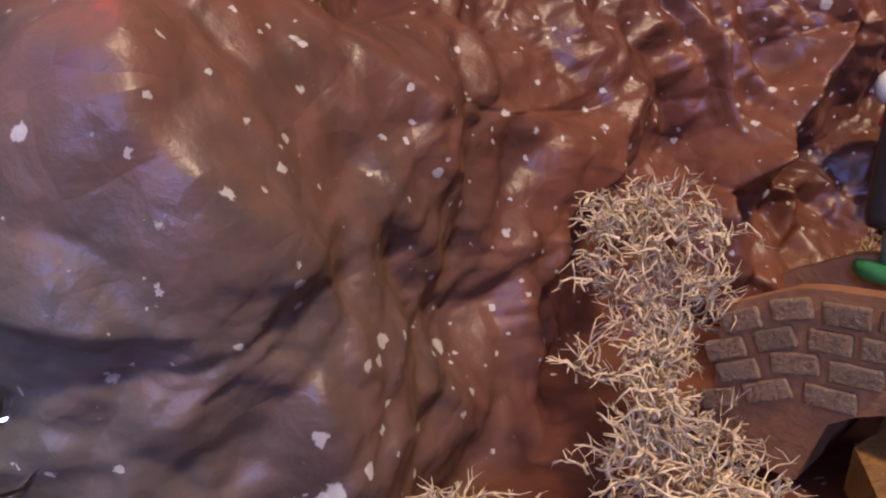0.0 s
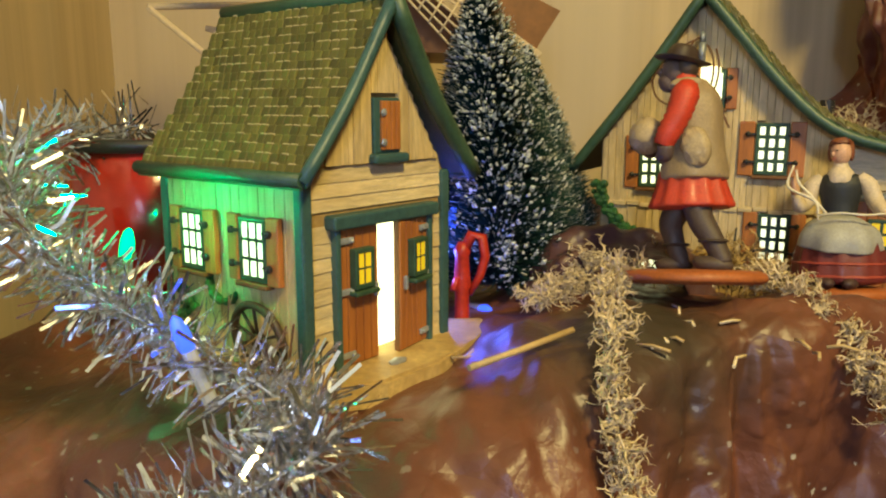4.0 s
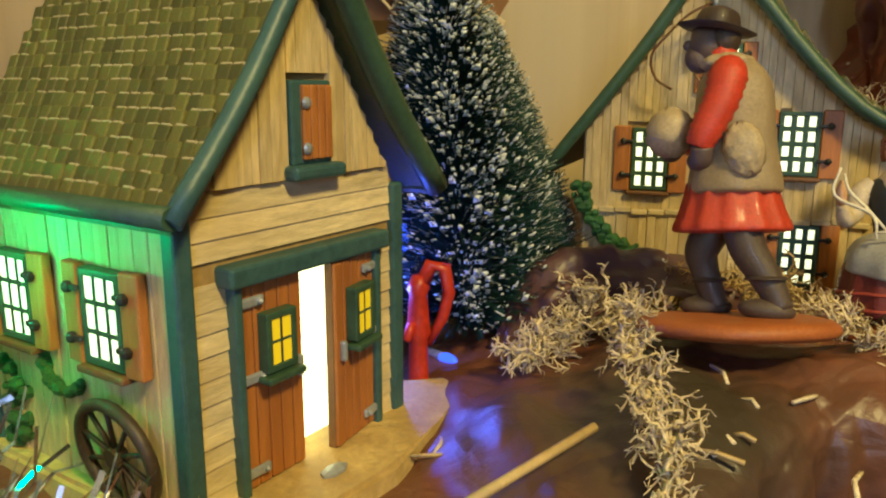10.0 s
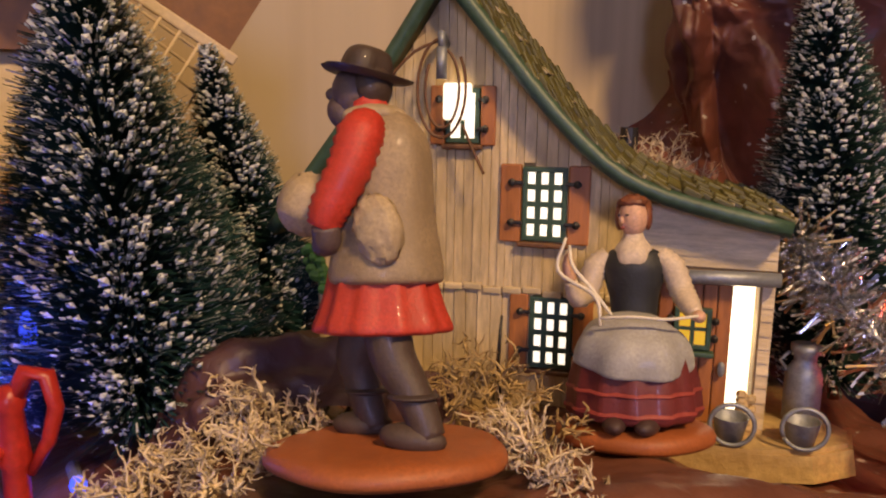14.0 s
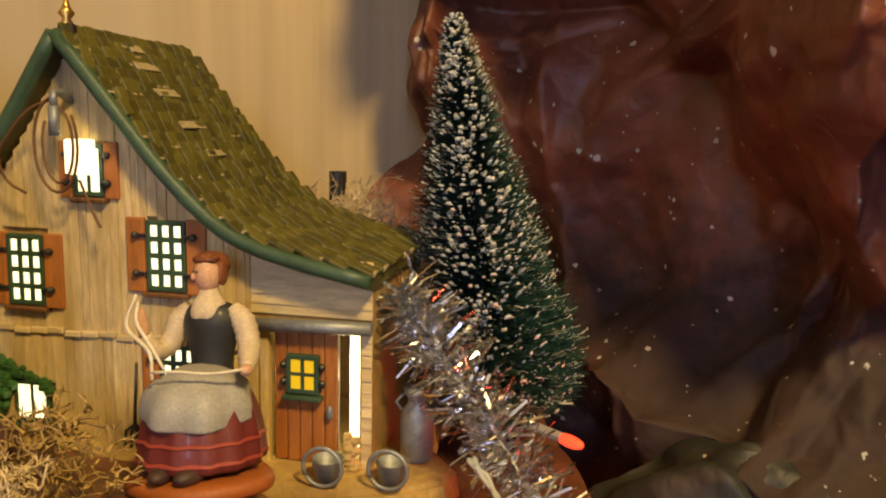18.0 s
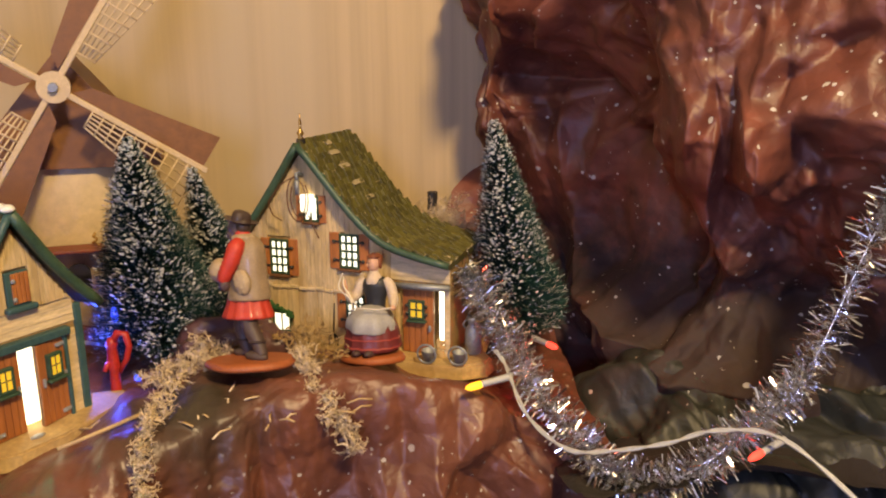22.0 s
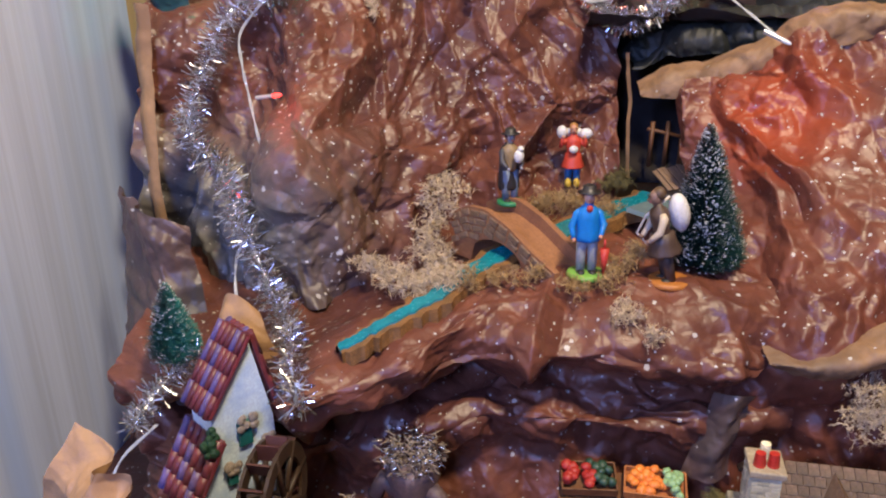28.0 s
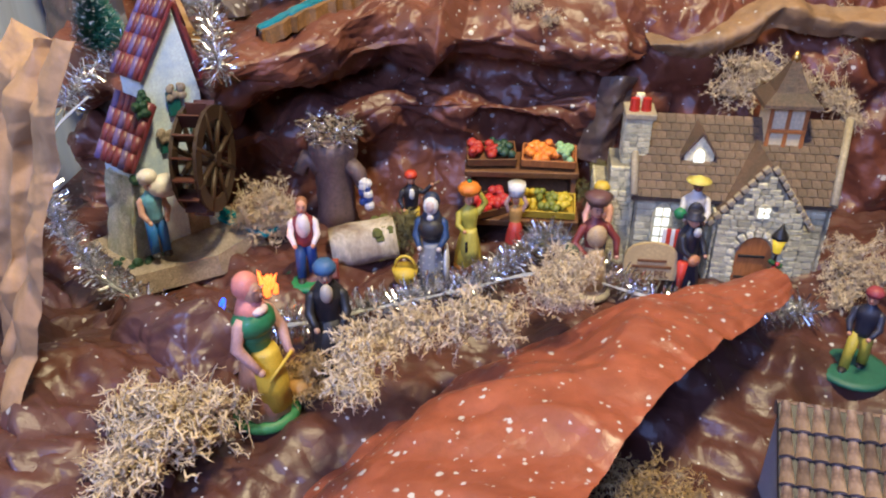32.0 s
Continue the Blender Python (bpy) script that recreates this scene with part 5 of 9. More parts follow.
def brush_tree(base, tip, radius, seed, dense=7000, mat=bristle, snow=0.3, label="dark green bottle-brush fir dusted with white snow"):
    base, tip = Vector(base), Vector(tip)
    t = thing("fir_tree", Matrix.Translation(base), label, "artificial tree", "bottle-brush firs")
    axis = tip - base
    height = axis.length
    up = axis.normalized()
    s = up.orthogonal().normalized()
    w = up.cross(s)
    g = np.random.default_rng(seed)
    bm = bmesh.new()
    tu(bm, [(0, 0, 0), tuple(axis * 0.97)], [0.0022, 0.0008], 7)
    part("trunk", bm, wood_brown, t, "twisted wire trunk")
    verts, faces, sv, sf = [], [], [], []
    for k in range(dense):
        z = 1 - math.sqrt(g.random()) * 0.93 if g.random() < 0.8 else g.random()
        z = min(max(z, 0.07), 0.995)
        lump = 0.9 + 0.13 * math.sin(9 * z + seed) * math.sin(3.1 * k % 6.28 + 5 * z)
        r = radius * (1 - z) ** 0.8 * lump * g.uniform(0.72, 1.06) + 0.0015
        if z < 0.12:
            r *= 0.55 + 3.7 * z
        a = g.uniform(0, 6.2832)
        out = (s * math.cos(a) + w * math.sin(a))
        c = axis * z
        side = up.cross(out)
        p0 = c + out * r * 0.12
        p1 = c + out * r + up * r * g.uniform(0.0, 0.4) + side * g.normal() * 0.0015
        wd = side * 0.00026 + up * 0.0001
        frost = snow * (0.35 + 1.5 * max(0.0, math.sin(23 * z + 3 * math.sin(2 * a + seed)) * math.sin(4 * a + 9 * z)) + 0.5 * z)
        i = len(verts)
        verts += [p0 - wd, p0 + wd, p1 + wd * 0.8, p1 - wd * 0.8]
        faces.append((i, i + 1, i + 2, i + 3))
        if g.random() < frost * 0.6:
            q = p0.lerp(p1, 0.8)
            i = len(sv)
            sv += [q - wd, q + wd, p1 + wd * 1.2 + out * 0.0003, p1 - wd * 1.2 + out * 0.0003]
            sf.append((i, i + 1, i + 2, i + 3))
        if g.random() < frost * 0.65:
            q = p0.lerp(p1, g.uniform(0.86, 1.0))
            e = 0.0004 + 0.0009 * g.random() ** 2.2
            d1, d2 = side * e, (up * 0.6 + out * 0.5) * e * g.uniform(0.8, 1.8)
            i = len(sv)
            n = out * e * 0.8
            sv += [q - d1 - d2, q + d1 - d2, q + d1 * 0.7 + d2, q - d1 + d2 * 0.8, q + n]
            sf += [(i, i + 1, i + 4), (i + 1, i + 2, i + 4), (i + 2, i + 3, i + 4), (i + 3, i, i + 4)]
    for nm, vv, ff, mt, lb in (("needles", verts, faces, mat, "dense green bristles"), ("snow", sv, sf, flock, "white snow flecks on the bristle tips")):
        me = bpy.data.meshes.new(nm)
        me.from_pydata([tuple(v) for v in vv], [], ff)
        me.materials.append(mt)
        ob = new(nm, me)
        ob.parent = t
        tagged(ob, lb, "", "", "stuff")
    return t


brush_tree((-0.043, 0.445, 1.527), (-0.055, 0.452, 1.677), 0.05, 1, 30000, snow=0.3)
brush_tree((-0.014, 0.515, 1.535), (-0.031, 0.51, 1.65), 0.032, 2, 14000, snow=0.26)
brush_tree((0.2, 0.475, 1.523), (0.179, 0.475, 1.684), 0.042, 3, 23000, snow=0.28)
brush_tree((0.295, 0.152, 1.288), (0.295, 0.17, 1.42), 0.042, 4, 17000, snow=0.24)
brush_tree((-0.137, 0.035, 1.252), (-0.135, 0.031, 1.322), 0.026, 5, 7000, bristle_light, 0.12, "small teal-green bottle-brush fir with few white flecks")
brush_tree((0.46, 0.15, 1.295), (0.462, 0.16, 1.43), 0.03, 6, 6000, snow=0.1)


# ---- tinsel garlands ----
silver = surface("silver_foil", (0.82, 0.83, 0.86), 0.2, 0.05, 300.0, metal=1.0, relief=0)
wire_clear = surface("clear_cable", (0.42, 0.43, 0.42), 0.3, 0.12, 200.0, coat=0.4)
LED = {}
for nm, col in (("green", (0.02, 1.0, 0.35)), ("blue", (0.03, 0.08, 1.0)), ("red", (1.0, 0.06, 0.04)), ("amber", (1.0, 0.5, 0.03))):
    LED[nm] = glow(nm + "_bulb_glass", col, 5.0, tuple(0.5 * c for c in col))
bulb_off = surface("clear_bulb", (0.72, 0.74, 0.74), 0.15, 0.05, 200.0, relief=0)


def garland(path, radius, per_metre, seed, label, n=120):
    t = thing("tinsel_garland", I4, label, "tinsel garland")
    pts = spline(path, n)
    g = np.random.default_rng(seed)
    length = np.linalg.norm(np.diff(pts, axis=0), axis=1).sum()
    bm = bmesh.new()
    tu(bm, [tuple(p) for p in pts[::2]], 0.0007, 5)
    part("core", bm, silver, t)
    verts, faces = [], []
    for k in range(int(per_metre * length)):
        s = g.random() * (n - 1.001)
        i, f = int(s), s - int(s)
        p = pts[i] * (1 - f) + pts[i + 1] * f
        d = pts[i + 1] - pts[i]
        d /= np.linalg.norm(d) + 1e-9
        v = g.normal(size=3)
        v -= d * v.dot(d) * 0.7
        v /= np.linalg.norm(v) + 1e-9
        ln = radius * g.uniform(0.45, 1.12)
        side = np.cross(v, g.normal(size=3))
        side *= g.uniform(0.00028, 0.0006) / (np.linalg.norm(side) + 1e-9)
        bend = np.cross(v, side)
        bend *= ln * g.uniform(-0.25, 0.25) / (np.linalg.norm(bend) + 1e-9)
        i = len(verts)
        mid, end = p + v * ln * 0.55 + bend, p + v * ln
        verts += [p - side, p + side, mid + side, mid - side, end + side, end - side]
        faces += [(i, i + 1, i + 2, i + 3), (i + 3, i + 2, i + 4, i + 5)]
    me = bpy.data.meshes.new("tinsel")
    me.from_pydata([tuple(v) for v in verts], [], faces)
    me.materials.append(silver)
    ob = new("tinsel", me)
    ob.parent = t
    tagged(ob, "crinkled silver foil strands", "", "", "stuff")
    return t


def light_string(path, label, bulbs, n=90, twin=0.0008):
    """A clear twisted cable with bulbs: rows of (place, way, colour or '' for unlit)."""
    t = thing("light_string", I4, label, "string lights")
    pts = spline(path, n)
    for s in (0.0, math.pi):
        bm = bmesh.new()
        tu(bm, [tuple(p + twin * np.array((math.cos(s + i * 0.55), math.sin(s + i * 0.55) * 0.6, math.sin(s + i * 0.55) * 0.6))) for i, p in enumerate(pts)], 0.0008, 6)
        part("cable", bm, wire_clear, t, "clear plastic cable", True)
    for place, way, colour in bulbs:
        m = Matrix.Translation(place) @ Vector(way).to_track_quat("Z", "Y").to_matrix().to_4x4()
        bm = bmesh.new()
        cy(bm, 0.0021, 0.0019, 0.017, m @ pose(0, 0, -0.017), 10)
        holder = part("bulb_holder", bm, wire_clear, t)
        bm = bmesh.new()
        lat(bm, [(0.0019, 0), (0.0022, 0.0022), (0.002, 0.006), (0.0013, 0.0085), (0.0003, 0.0095)], m, 10)
        part("bulb", bm, LED[colour] if colour else bulb_off, holder, (colour + " glowing bulb") if colour else "unlit clear bulb", True)
    return t


garland([(-0.195, 0.42, 1.61), (-0.215, 0.39, 1.605), (-0.205, 0.335, 1.603), (-0.18, 0.3, 1.585), (-0.155, 0.29, 1.567), (-0.128, 0.284, 1.556), (-0.1, 0.272, 1.545), (-0.09, 0.262, 1.537), (-0.112, 0.25, 1.528),
         (-0.142, 0.242, 1.51), (-0.157, 0.232, 1.477), (-0.165, 0.215, 1.45), (-0.176, 0.205, 1.42), (-0.165, 0.19, 1.392), (-0.127, 0.165, 1.372), (-0.117, 0.145, 1.342), (-0.095, 0.12, 1.322), (-0.076, 0.1, 1.29), (-0.06, 0.08, 1.275), (-0.045, 0.05, 1.27), (-0.03, 0.005, 1.264), (-0.016, -0.035, 1.258)],
        0.019, 5600, 1, "silver tinsel garland hanging from the plateau down the cliff", 200)
garland([(0.156, 0.44, 1.59), (0.164, 0.43, 1.575), (0.179, 0.405, 1.5525), (0.1923, 0.38, 1.5285), (0.2129, 0.35, 1.5093), (0.2324, 0.335, 1.4916), (0.2579, 0.325, 1.496), (0.2862, 0.32, 1.5178), (0.3126, 0.325, 1.5376), (0.3389, 0.335, 1.559), (0.3665, 0.34, 1.6253), (0.386, 0.342, 1.662), (0.41, 0.33, 1.76)],
        0.0155, 8000, 2, "silver tinsel garland looping from the farmhouse up the mountain", 150)
garland([(-0.15, -0.02, 1.225), (-0.145, 0.0, 1.235), (-0.132, 0.025, 1.25), (-0.115, 0.035, 1.262)], 0.015, 7000, 3, "short silver tinsel garland on the paper above the mill", 40)

light_string([(-0.15, 0.3, 1.56), (-0.125, 0.284, 1.55), (-0.1, 0.268, 1.54), (-0.108, 0.245, 1.52), (-0.129, 0.235, 1.492), (-0.121, 0.21, 1.465), (-0.114, 0.2, 1.439), (-0.104, 0.185, 1.405), (-0.096, 0.175, 1.376), (-0.1, 0.15, 1.33), (-0.114, 0.13, 1.309), (-0.107, 0.1, 1.273), (-0.079, 0.06, 1.24)],
             "clear cable of coloured bulbs hanging down the cliff", [((-0.0966, 0.178, 1.3915), (0.4, -0.3, 0.9), "blue"), ((-0.088, 0.19, 1.4406), (1, -0.2, 0.15), "red"), ((-0.155, 0.306, 1.574), (0.1, 0.15, 1), "green"), ((-0.125, 0.2747, 1.5575), (-0.31, -0.08, 0.95), "blue"), ((-0.12, 0.165, 1.352), (-0.6, -0.3, 0.5), "red")])
light_string([(0.1695, 0.398, 1.548), (0.1748, 0.388, 1.541), (0.1814, 0.358, 1.5238), (0.2002, 0.337, 1.5118), (0.2231, 0.328, 1.5142), (0.2509, 0.32, 1.5214), (0.2764, 0.315, 1.5303), (0.3061, 0.3, 1.5307), (0.337, 0.265, 1.505), (0.364, 0.24, 1.481)],
             "clear cable of coloured bulbs along the mountain foot", [((0.1539, 0.352, 1.546), (-1, -0.3, -0.1), "amber"), ((0.2105, 0.429, 1.5385), (0.41, -0.91, 0.05), "red"), ((0.2986, 0.308, 1.5199), (-0.8, -0.3, -0.2), "red"), ((0.364, 0.239, 1.481), (0.8, -0.4, -0.4), "")])
light_string([(-0.19, 0.47, 1.54), (-0.1, 0.46, 1.54), (-0.06, 0.435, 1.545), (-0.02, 0.48, 1.55)], "clear cable behind the barn with blue bulbs", [((-0.066, 0.428, 1.566), (0.1, -0.3, 1), "blue"), ((-0.052, 0.415, 1.532), (0.4, -1, 0.2), "blue")])

bulb_light("green_bulb_light", (-0.152, 0.318, 1.588), 0.13, (0.02, 1.0, 0.45))
bulb_light("blue_bulb_light", (-0.072, 0.402, 1.558), 0.24, (0.05, 0.1, 1.0))
bulb_light("tinsel_blue_light", (-0.1295, 0.268, 1.568), 0.045, (0.05, 0.12, 1.0))
bulb_light("red_bulb_light", (-0.082, 0.172, 1.442), 0.03, (1.0, 0.08, 0.04))
bulb_light("red_foot_light", (0.221, 0.413, 1.545), 0.1, (1.0, 0.06, 0.03))
bulb_light("mill_blue_light", (-0.035, -0.1, 1.265), 0.008, (0.12, 0.3, 1.0))
# added lamp with no bulb on the string, lends the cliff a blue sheen
bulb_light("added_blue_cliff_fill", (-0.075, 0.12, 1.41), 0.012, (0.1, 0.16, 1.0))
bulb_light("blue_rock_light", (0.4, 0.29, 1.54), 0.04, (0.06, 0.12, 1.0))
bulb_light("amber_bulb_light", (0.158, 0.366, 1.545), 0.004, (1.0, 0.5, 0.05))

# ---- painted figures ----
PAINT = {}


def paint(rgb, rough=0.5):
    key = (*rgb, rough)
    if key not in PAINT:
        PAINT[key] = surface("figure_paint", rgb, rough, 0.22, 500.0, relief=0.35, depth=0.0005, coat=0.1)
    return PAINT[key]


SKIN, DARK, WHITE, CREAM = (0.55, 0.27, 0.16), (0.02, 0.018, 0.018), (0.72, 0.7, 0.66), (0.62, 0.5, 0.36)


def santon(kind, label, place, turn, h, top, low, hair, skirt=True, hat="", hat_c=DARK, apron=None, arms=(((-0.17, -0.06, 0.6), (-0.1, -0.16, 0.52)), ((0.17, -0.06, 0.6), (0.1, -0.16, 0.52))),
           sleeve=None, base=None, extra=(), flare=None, skin=SKIN, stride=0.0, lean=0.0, base_r=0.2, cloak=None, base_y=0.0, tall=False, back=0.0, thick=1.0):
    """A small painted clay figure, one mesh, that faces -y before it is turned."""
    cols, bm = [], bmesh.new()

    def mi(c):
        if c not in cols:
            cols.append(c)
        return cols.index(c)

    m = pose(0, 0, 0, lean, 0, 0)
    if base:
        lat(bm, [(base_r, 0), (base_r * 1.06, 0.02), (base_r, 0.055), (base_r * 0.8, 0.06)], pose(0, base_y, 0), 20, mi(base))
    if skirt:
        lat(bm, [(0.145, 0.045), (0.165, 0.07), (0.15, 0.2), (0.122, 0.36), (0.085, 0.52)], m, 36, mi(low), 0.05, 9)
    else:
        for s in (-1, 1):
            tu(bm, [(s * 0.06, s * stride, 0.05), (s * 0.062, s * stride * 0.5, 0.24), (s * 0.05, 0, 0.47)], [0.05, 0.055, 0.066], 9, mi(low), m)
            ball(bm, 0.058, m @ pose(s * 0.062, s * stride - 0.03, 0.055) @ Matrix.Diagonal((0.85, 1.5, 0.7, 1)), mi(DARK if low != DARK else (0.05, 0.03, 0.02)))
    if flare:
        lat(bm, [(0.165, 0.34), (0.16, 0.36), (0.125, 0.46), (0.11, 0.55)], m, 20, mi(flare), 0.07, 9)
    body = m @ Matrix.Diagonal((1, 0.78, 1, 1))
    lat(bm, [(0.088, 0.46), (0.09, 0.52), (0.1, 0.62), (0.118, 0.71), (0.108, 0.765), (0.055, 0.81), (0.036, 0.86)], body, 16, mi(top))
    if apron:
        lat(bm, [(0.155, 0.12), (0.15, 0.3), (0.112, 0.5), (0.1, 0.53)], m @ pose(0, -0.035, 0) @ Matrix.Diagonal((0.8, 0.95, 1, 1)), 16, mi(apron), 0.04, 6)
    if cloak:
        lat(bm, [(0.14, 0.2), (0.15, 0.25), (0.135, 0.55), (0.125, 0.74), (0.05, 0.83)], m @ pose(0, 0.045, 0) @ Matrix.Diagonal((1, 0.75, 1, 1)), 16, mi(cloak))
    ball(bm, 0.066, m @ pose(0, -0.012, 0.9) @ Matrix.Diagonal((0.86, 0.96, 1.16, 1)), mi(skin), 14, 10)
    for s in (-1, 1):
        ball(bm, 0.007, m @ pose(s * 0.024, -0.07, 0.912), mi((0.05, 0.03, 0.03)), 5, 4)
        tu(bm, [(s * 0.012, -0.078, 0.935), (s * 0.04, -0.07, 0.938)], 0.006, 4, mi(hair), m)
    ball(bm, 0.012, m @ pose(0, -0.073, 0.873) @ Matrix.Diagonal((1.6, 0.8, 0.6, 1)), mi((0.4, 0.08, 0.06)), 6, 5)
    ball(bm, 0.014, m @ pose(0, -0.08, 0.897) @ Matrix.Diagonal((0.8, 1.2, 1.2, 1)), mi(skin), 6, 5)
    ball(bm, 0.071, m @ pose(0, 0.026, 0.928) @ Matrix.Diagonal((0.94, 0.95, 0.98, 1)), mi(hair), 12, 9)
    if hat == "brim":
        lat(bm, [(0.118, 0.945), (0.122, 0.952), (0.075, 0.965), (0.07, 1.015), (0.045, 1.03)], m, 16, mi(hat_c))
    elif hat == "cap":
        lat(bm, [(0.087, 0.93), (0.088, 0.97), (0.06, 1.01), (0.02, 1.02)], m, 14, mi(hat_c))
    elif hat == "cone":
        lat(bm, [(0.135, 0.945), (0.135, 0.953), (0.06, 0.985), (0.02, 1.01)], m, 16, mi(hat_c))
    elif hat == "scarf":
        ball(bm, 0.084, m @ pose(0, 0.026, 0.928) @ Matrix.Diagonal((0.98, 0.95, 1.04, 1)), mi(hat_c), 12, 9)
        lat(bm, [(0.105, 0.73), (0.085, 0.8), (0.062, 0.86)], m @ pose(0, 0.01, 0), 12, mi(hat_c))
    for s, (elbow, palm) in zip((-1, 1), arms):
        elbow, palm = (elbow[0] * 0.82, *elbow[1:]), (palm[0] * 0.9, *palm[1:])
        tu(bm, [(s * 0.09, 0, 0.755), (s * 0.118, 0, 0.715), (0.5 * (elbow[0] + s * 0.118), elbow[1] * 0.5, (elbow[2] + 0.715) / 2), elbow, tuple(0.5 * (a + b) for a, b in zip(elbow, palm)), palm], [thick * r for r in (0.03, 0.043, 0.036, 0.039, 0.03, 0.025)], 9, mi(sleeve or top), m)
        ball(bm, 0.025, m @ pose(*palm) @ pose(0, -0.012, 0), mi(skin), 8, 6)
    for form, c, p, size, *rot in extra:
        q = I4 if form == "tube" else m @ pose(*p, *(rot[0] if rot else (0, 0, 0)))
        if form == "ball":
            ball(bm, 1.0, q @ Matrix.Diagonal((*size, 1)), mi(c), 10, 7)
        elif form == "box":
            bx(bm, *size, q, 0.008, mi(c))
        elif form == "cyl":
            cy(bm, size[0], size[1], size[2], q, 10, mi(c))
        elif form == "coat":
            g = random.Random(5)
            start = len(bm.verts)
            lat(bm, size, m @ pose(*p) @ Matrix.Diagonal((1, 0.85, 1, 1)), 40, mi(c), 0.02, 5)
            bm.verts.ensure_lookup_table()
            for v in bm.verts[start:]:
                v.co += Vector([g.uniform(-1, 1) * 0.0035 for _ in range(3)])
        elif form == "tube":
            tu(bm, size, p[0], 10, mi(c), m)
    if tall:
        for v in bm.verts:
            z = v.co.z
            k = float(np.interp(z, (0.78, 0.84), (1.0, 0.8)))
            v.co = Vector((v.co.x * k, v.co.y * k, float(np.interp(z, (-1, 0.47, 0.77, 0.84, 1.03), (-1, 0.47, 0.83, 0.87, 1.0)))))
    bmesh.ops.transform(bm, matrix=Matrix.Scale(h, 4), verts=bm.verts)
    ob = part(kind, bm, [paint(c) for c in cols], None, "", True, pose(*place, -back, 0, 0) @ pose(0, 0, 0, 0, 0, turn))
    return tagged(ob, label, "figurine", "painted clay figures")


RED, BLUE, GREY, GREEN, YELLOW, ORANGE = (0.5, 0.045, 0.03), (0.02, 0.16, 0.5), (0.3, 0.31, 0.34), (0.03, 0.2, 0.07), (0.6, 0.42, 0.04), (0.7, 0.2, 0.02)
TERRA = (0.36, 0.1, 0.03)

# upper pair
VEST, BOOT, TUNIC = (0.3, 0.215, 0.125), (0.07, 0.045, 0.035), (0.48, 0.045, 0.025)


def clay_figure(kind, label, m, h, forms, seed):
    """A larger clay figure, one mesh, facing -y, from turned, tube and rounded forms given in shares of its height."""
    cols, bm, g = [], bmesh.new(), random.Random(seed)
    for form, c, *rest in forms:
        if c not in cols:
            cols.append(c)
        i, start = cols.index(c), len(bm.verts)
        if form == "turned":
            prof, place, squash, lobes, wob = rest
            dense = [(float(r), float(z)) for r, z, _ in spline([(r, z, 0) for r, z in prof], 3 * len(prof))]
            lat(bm, dense, pose(*place) @ Matrix.Diagonal((squash[0], squash[1], 1, 1)), 40, i, wob, lobes)
        elif form == "tube":
            pts, radii = rest
            n = 4 * len(pts)
            tu(bm, [tuple(p) for p in spline(pts, n)], [float(r) for r in np.interp(np.linspace(0, 1, n), np.linspace(0, 1, len(radii)), radii)], 10, i)
        elif form == "folds":
            pts, radii = rest
            n = 5 * len(pts)
            tu(bm, [tuple(p) for p in spline(pts, n)], [float(r) * (1 + 0.06 * (-1) ** k) for k, r in enumerate(np.interp(np.linspace(0, 1, n), np.linspace(0, 1, len(radii)), radii))], 12, i)
        elif form == "round":
            place, size, turn = rest
            ball(bm, 1.0, pose(*place, *turn) @ Matrix.Diagonal((*size, 1)), i, 14, 10)
        elif form == "fleece":
            place, size, turn = rest
            ball(bm, 1.0, pose(*place, *turn) @ Matrix.Diagonal((*size, 1)), i, 26, 18)
            bm.verts.ensure_lookup_table()
            for v in bm.verts[start:]:
                v.co += Vector([g.uniform(-1, 1) * 0.005 for _ in range(3)])
    bmesh.ops.transform(bm, matrix=Matrix.Scale(h, 4), verts=bm.verts)
    return tagged(part(kind, bm, [paint(c, 0.55) for c in cols], None, "", True, m), label, "figurine", "painted clay figures")


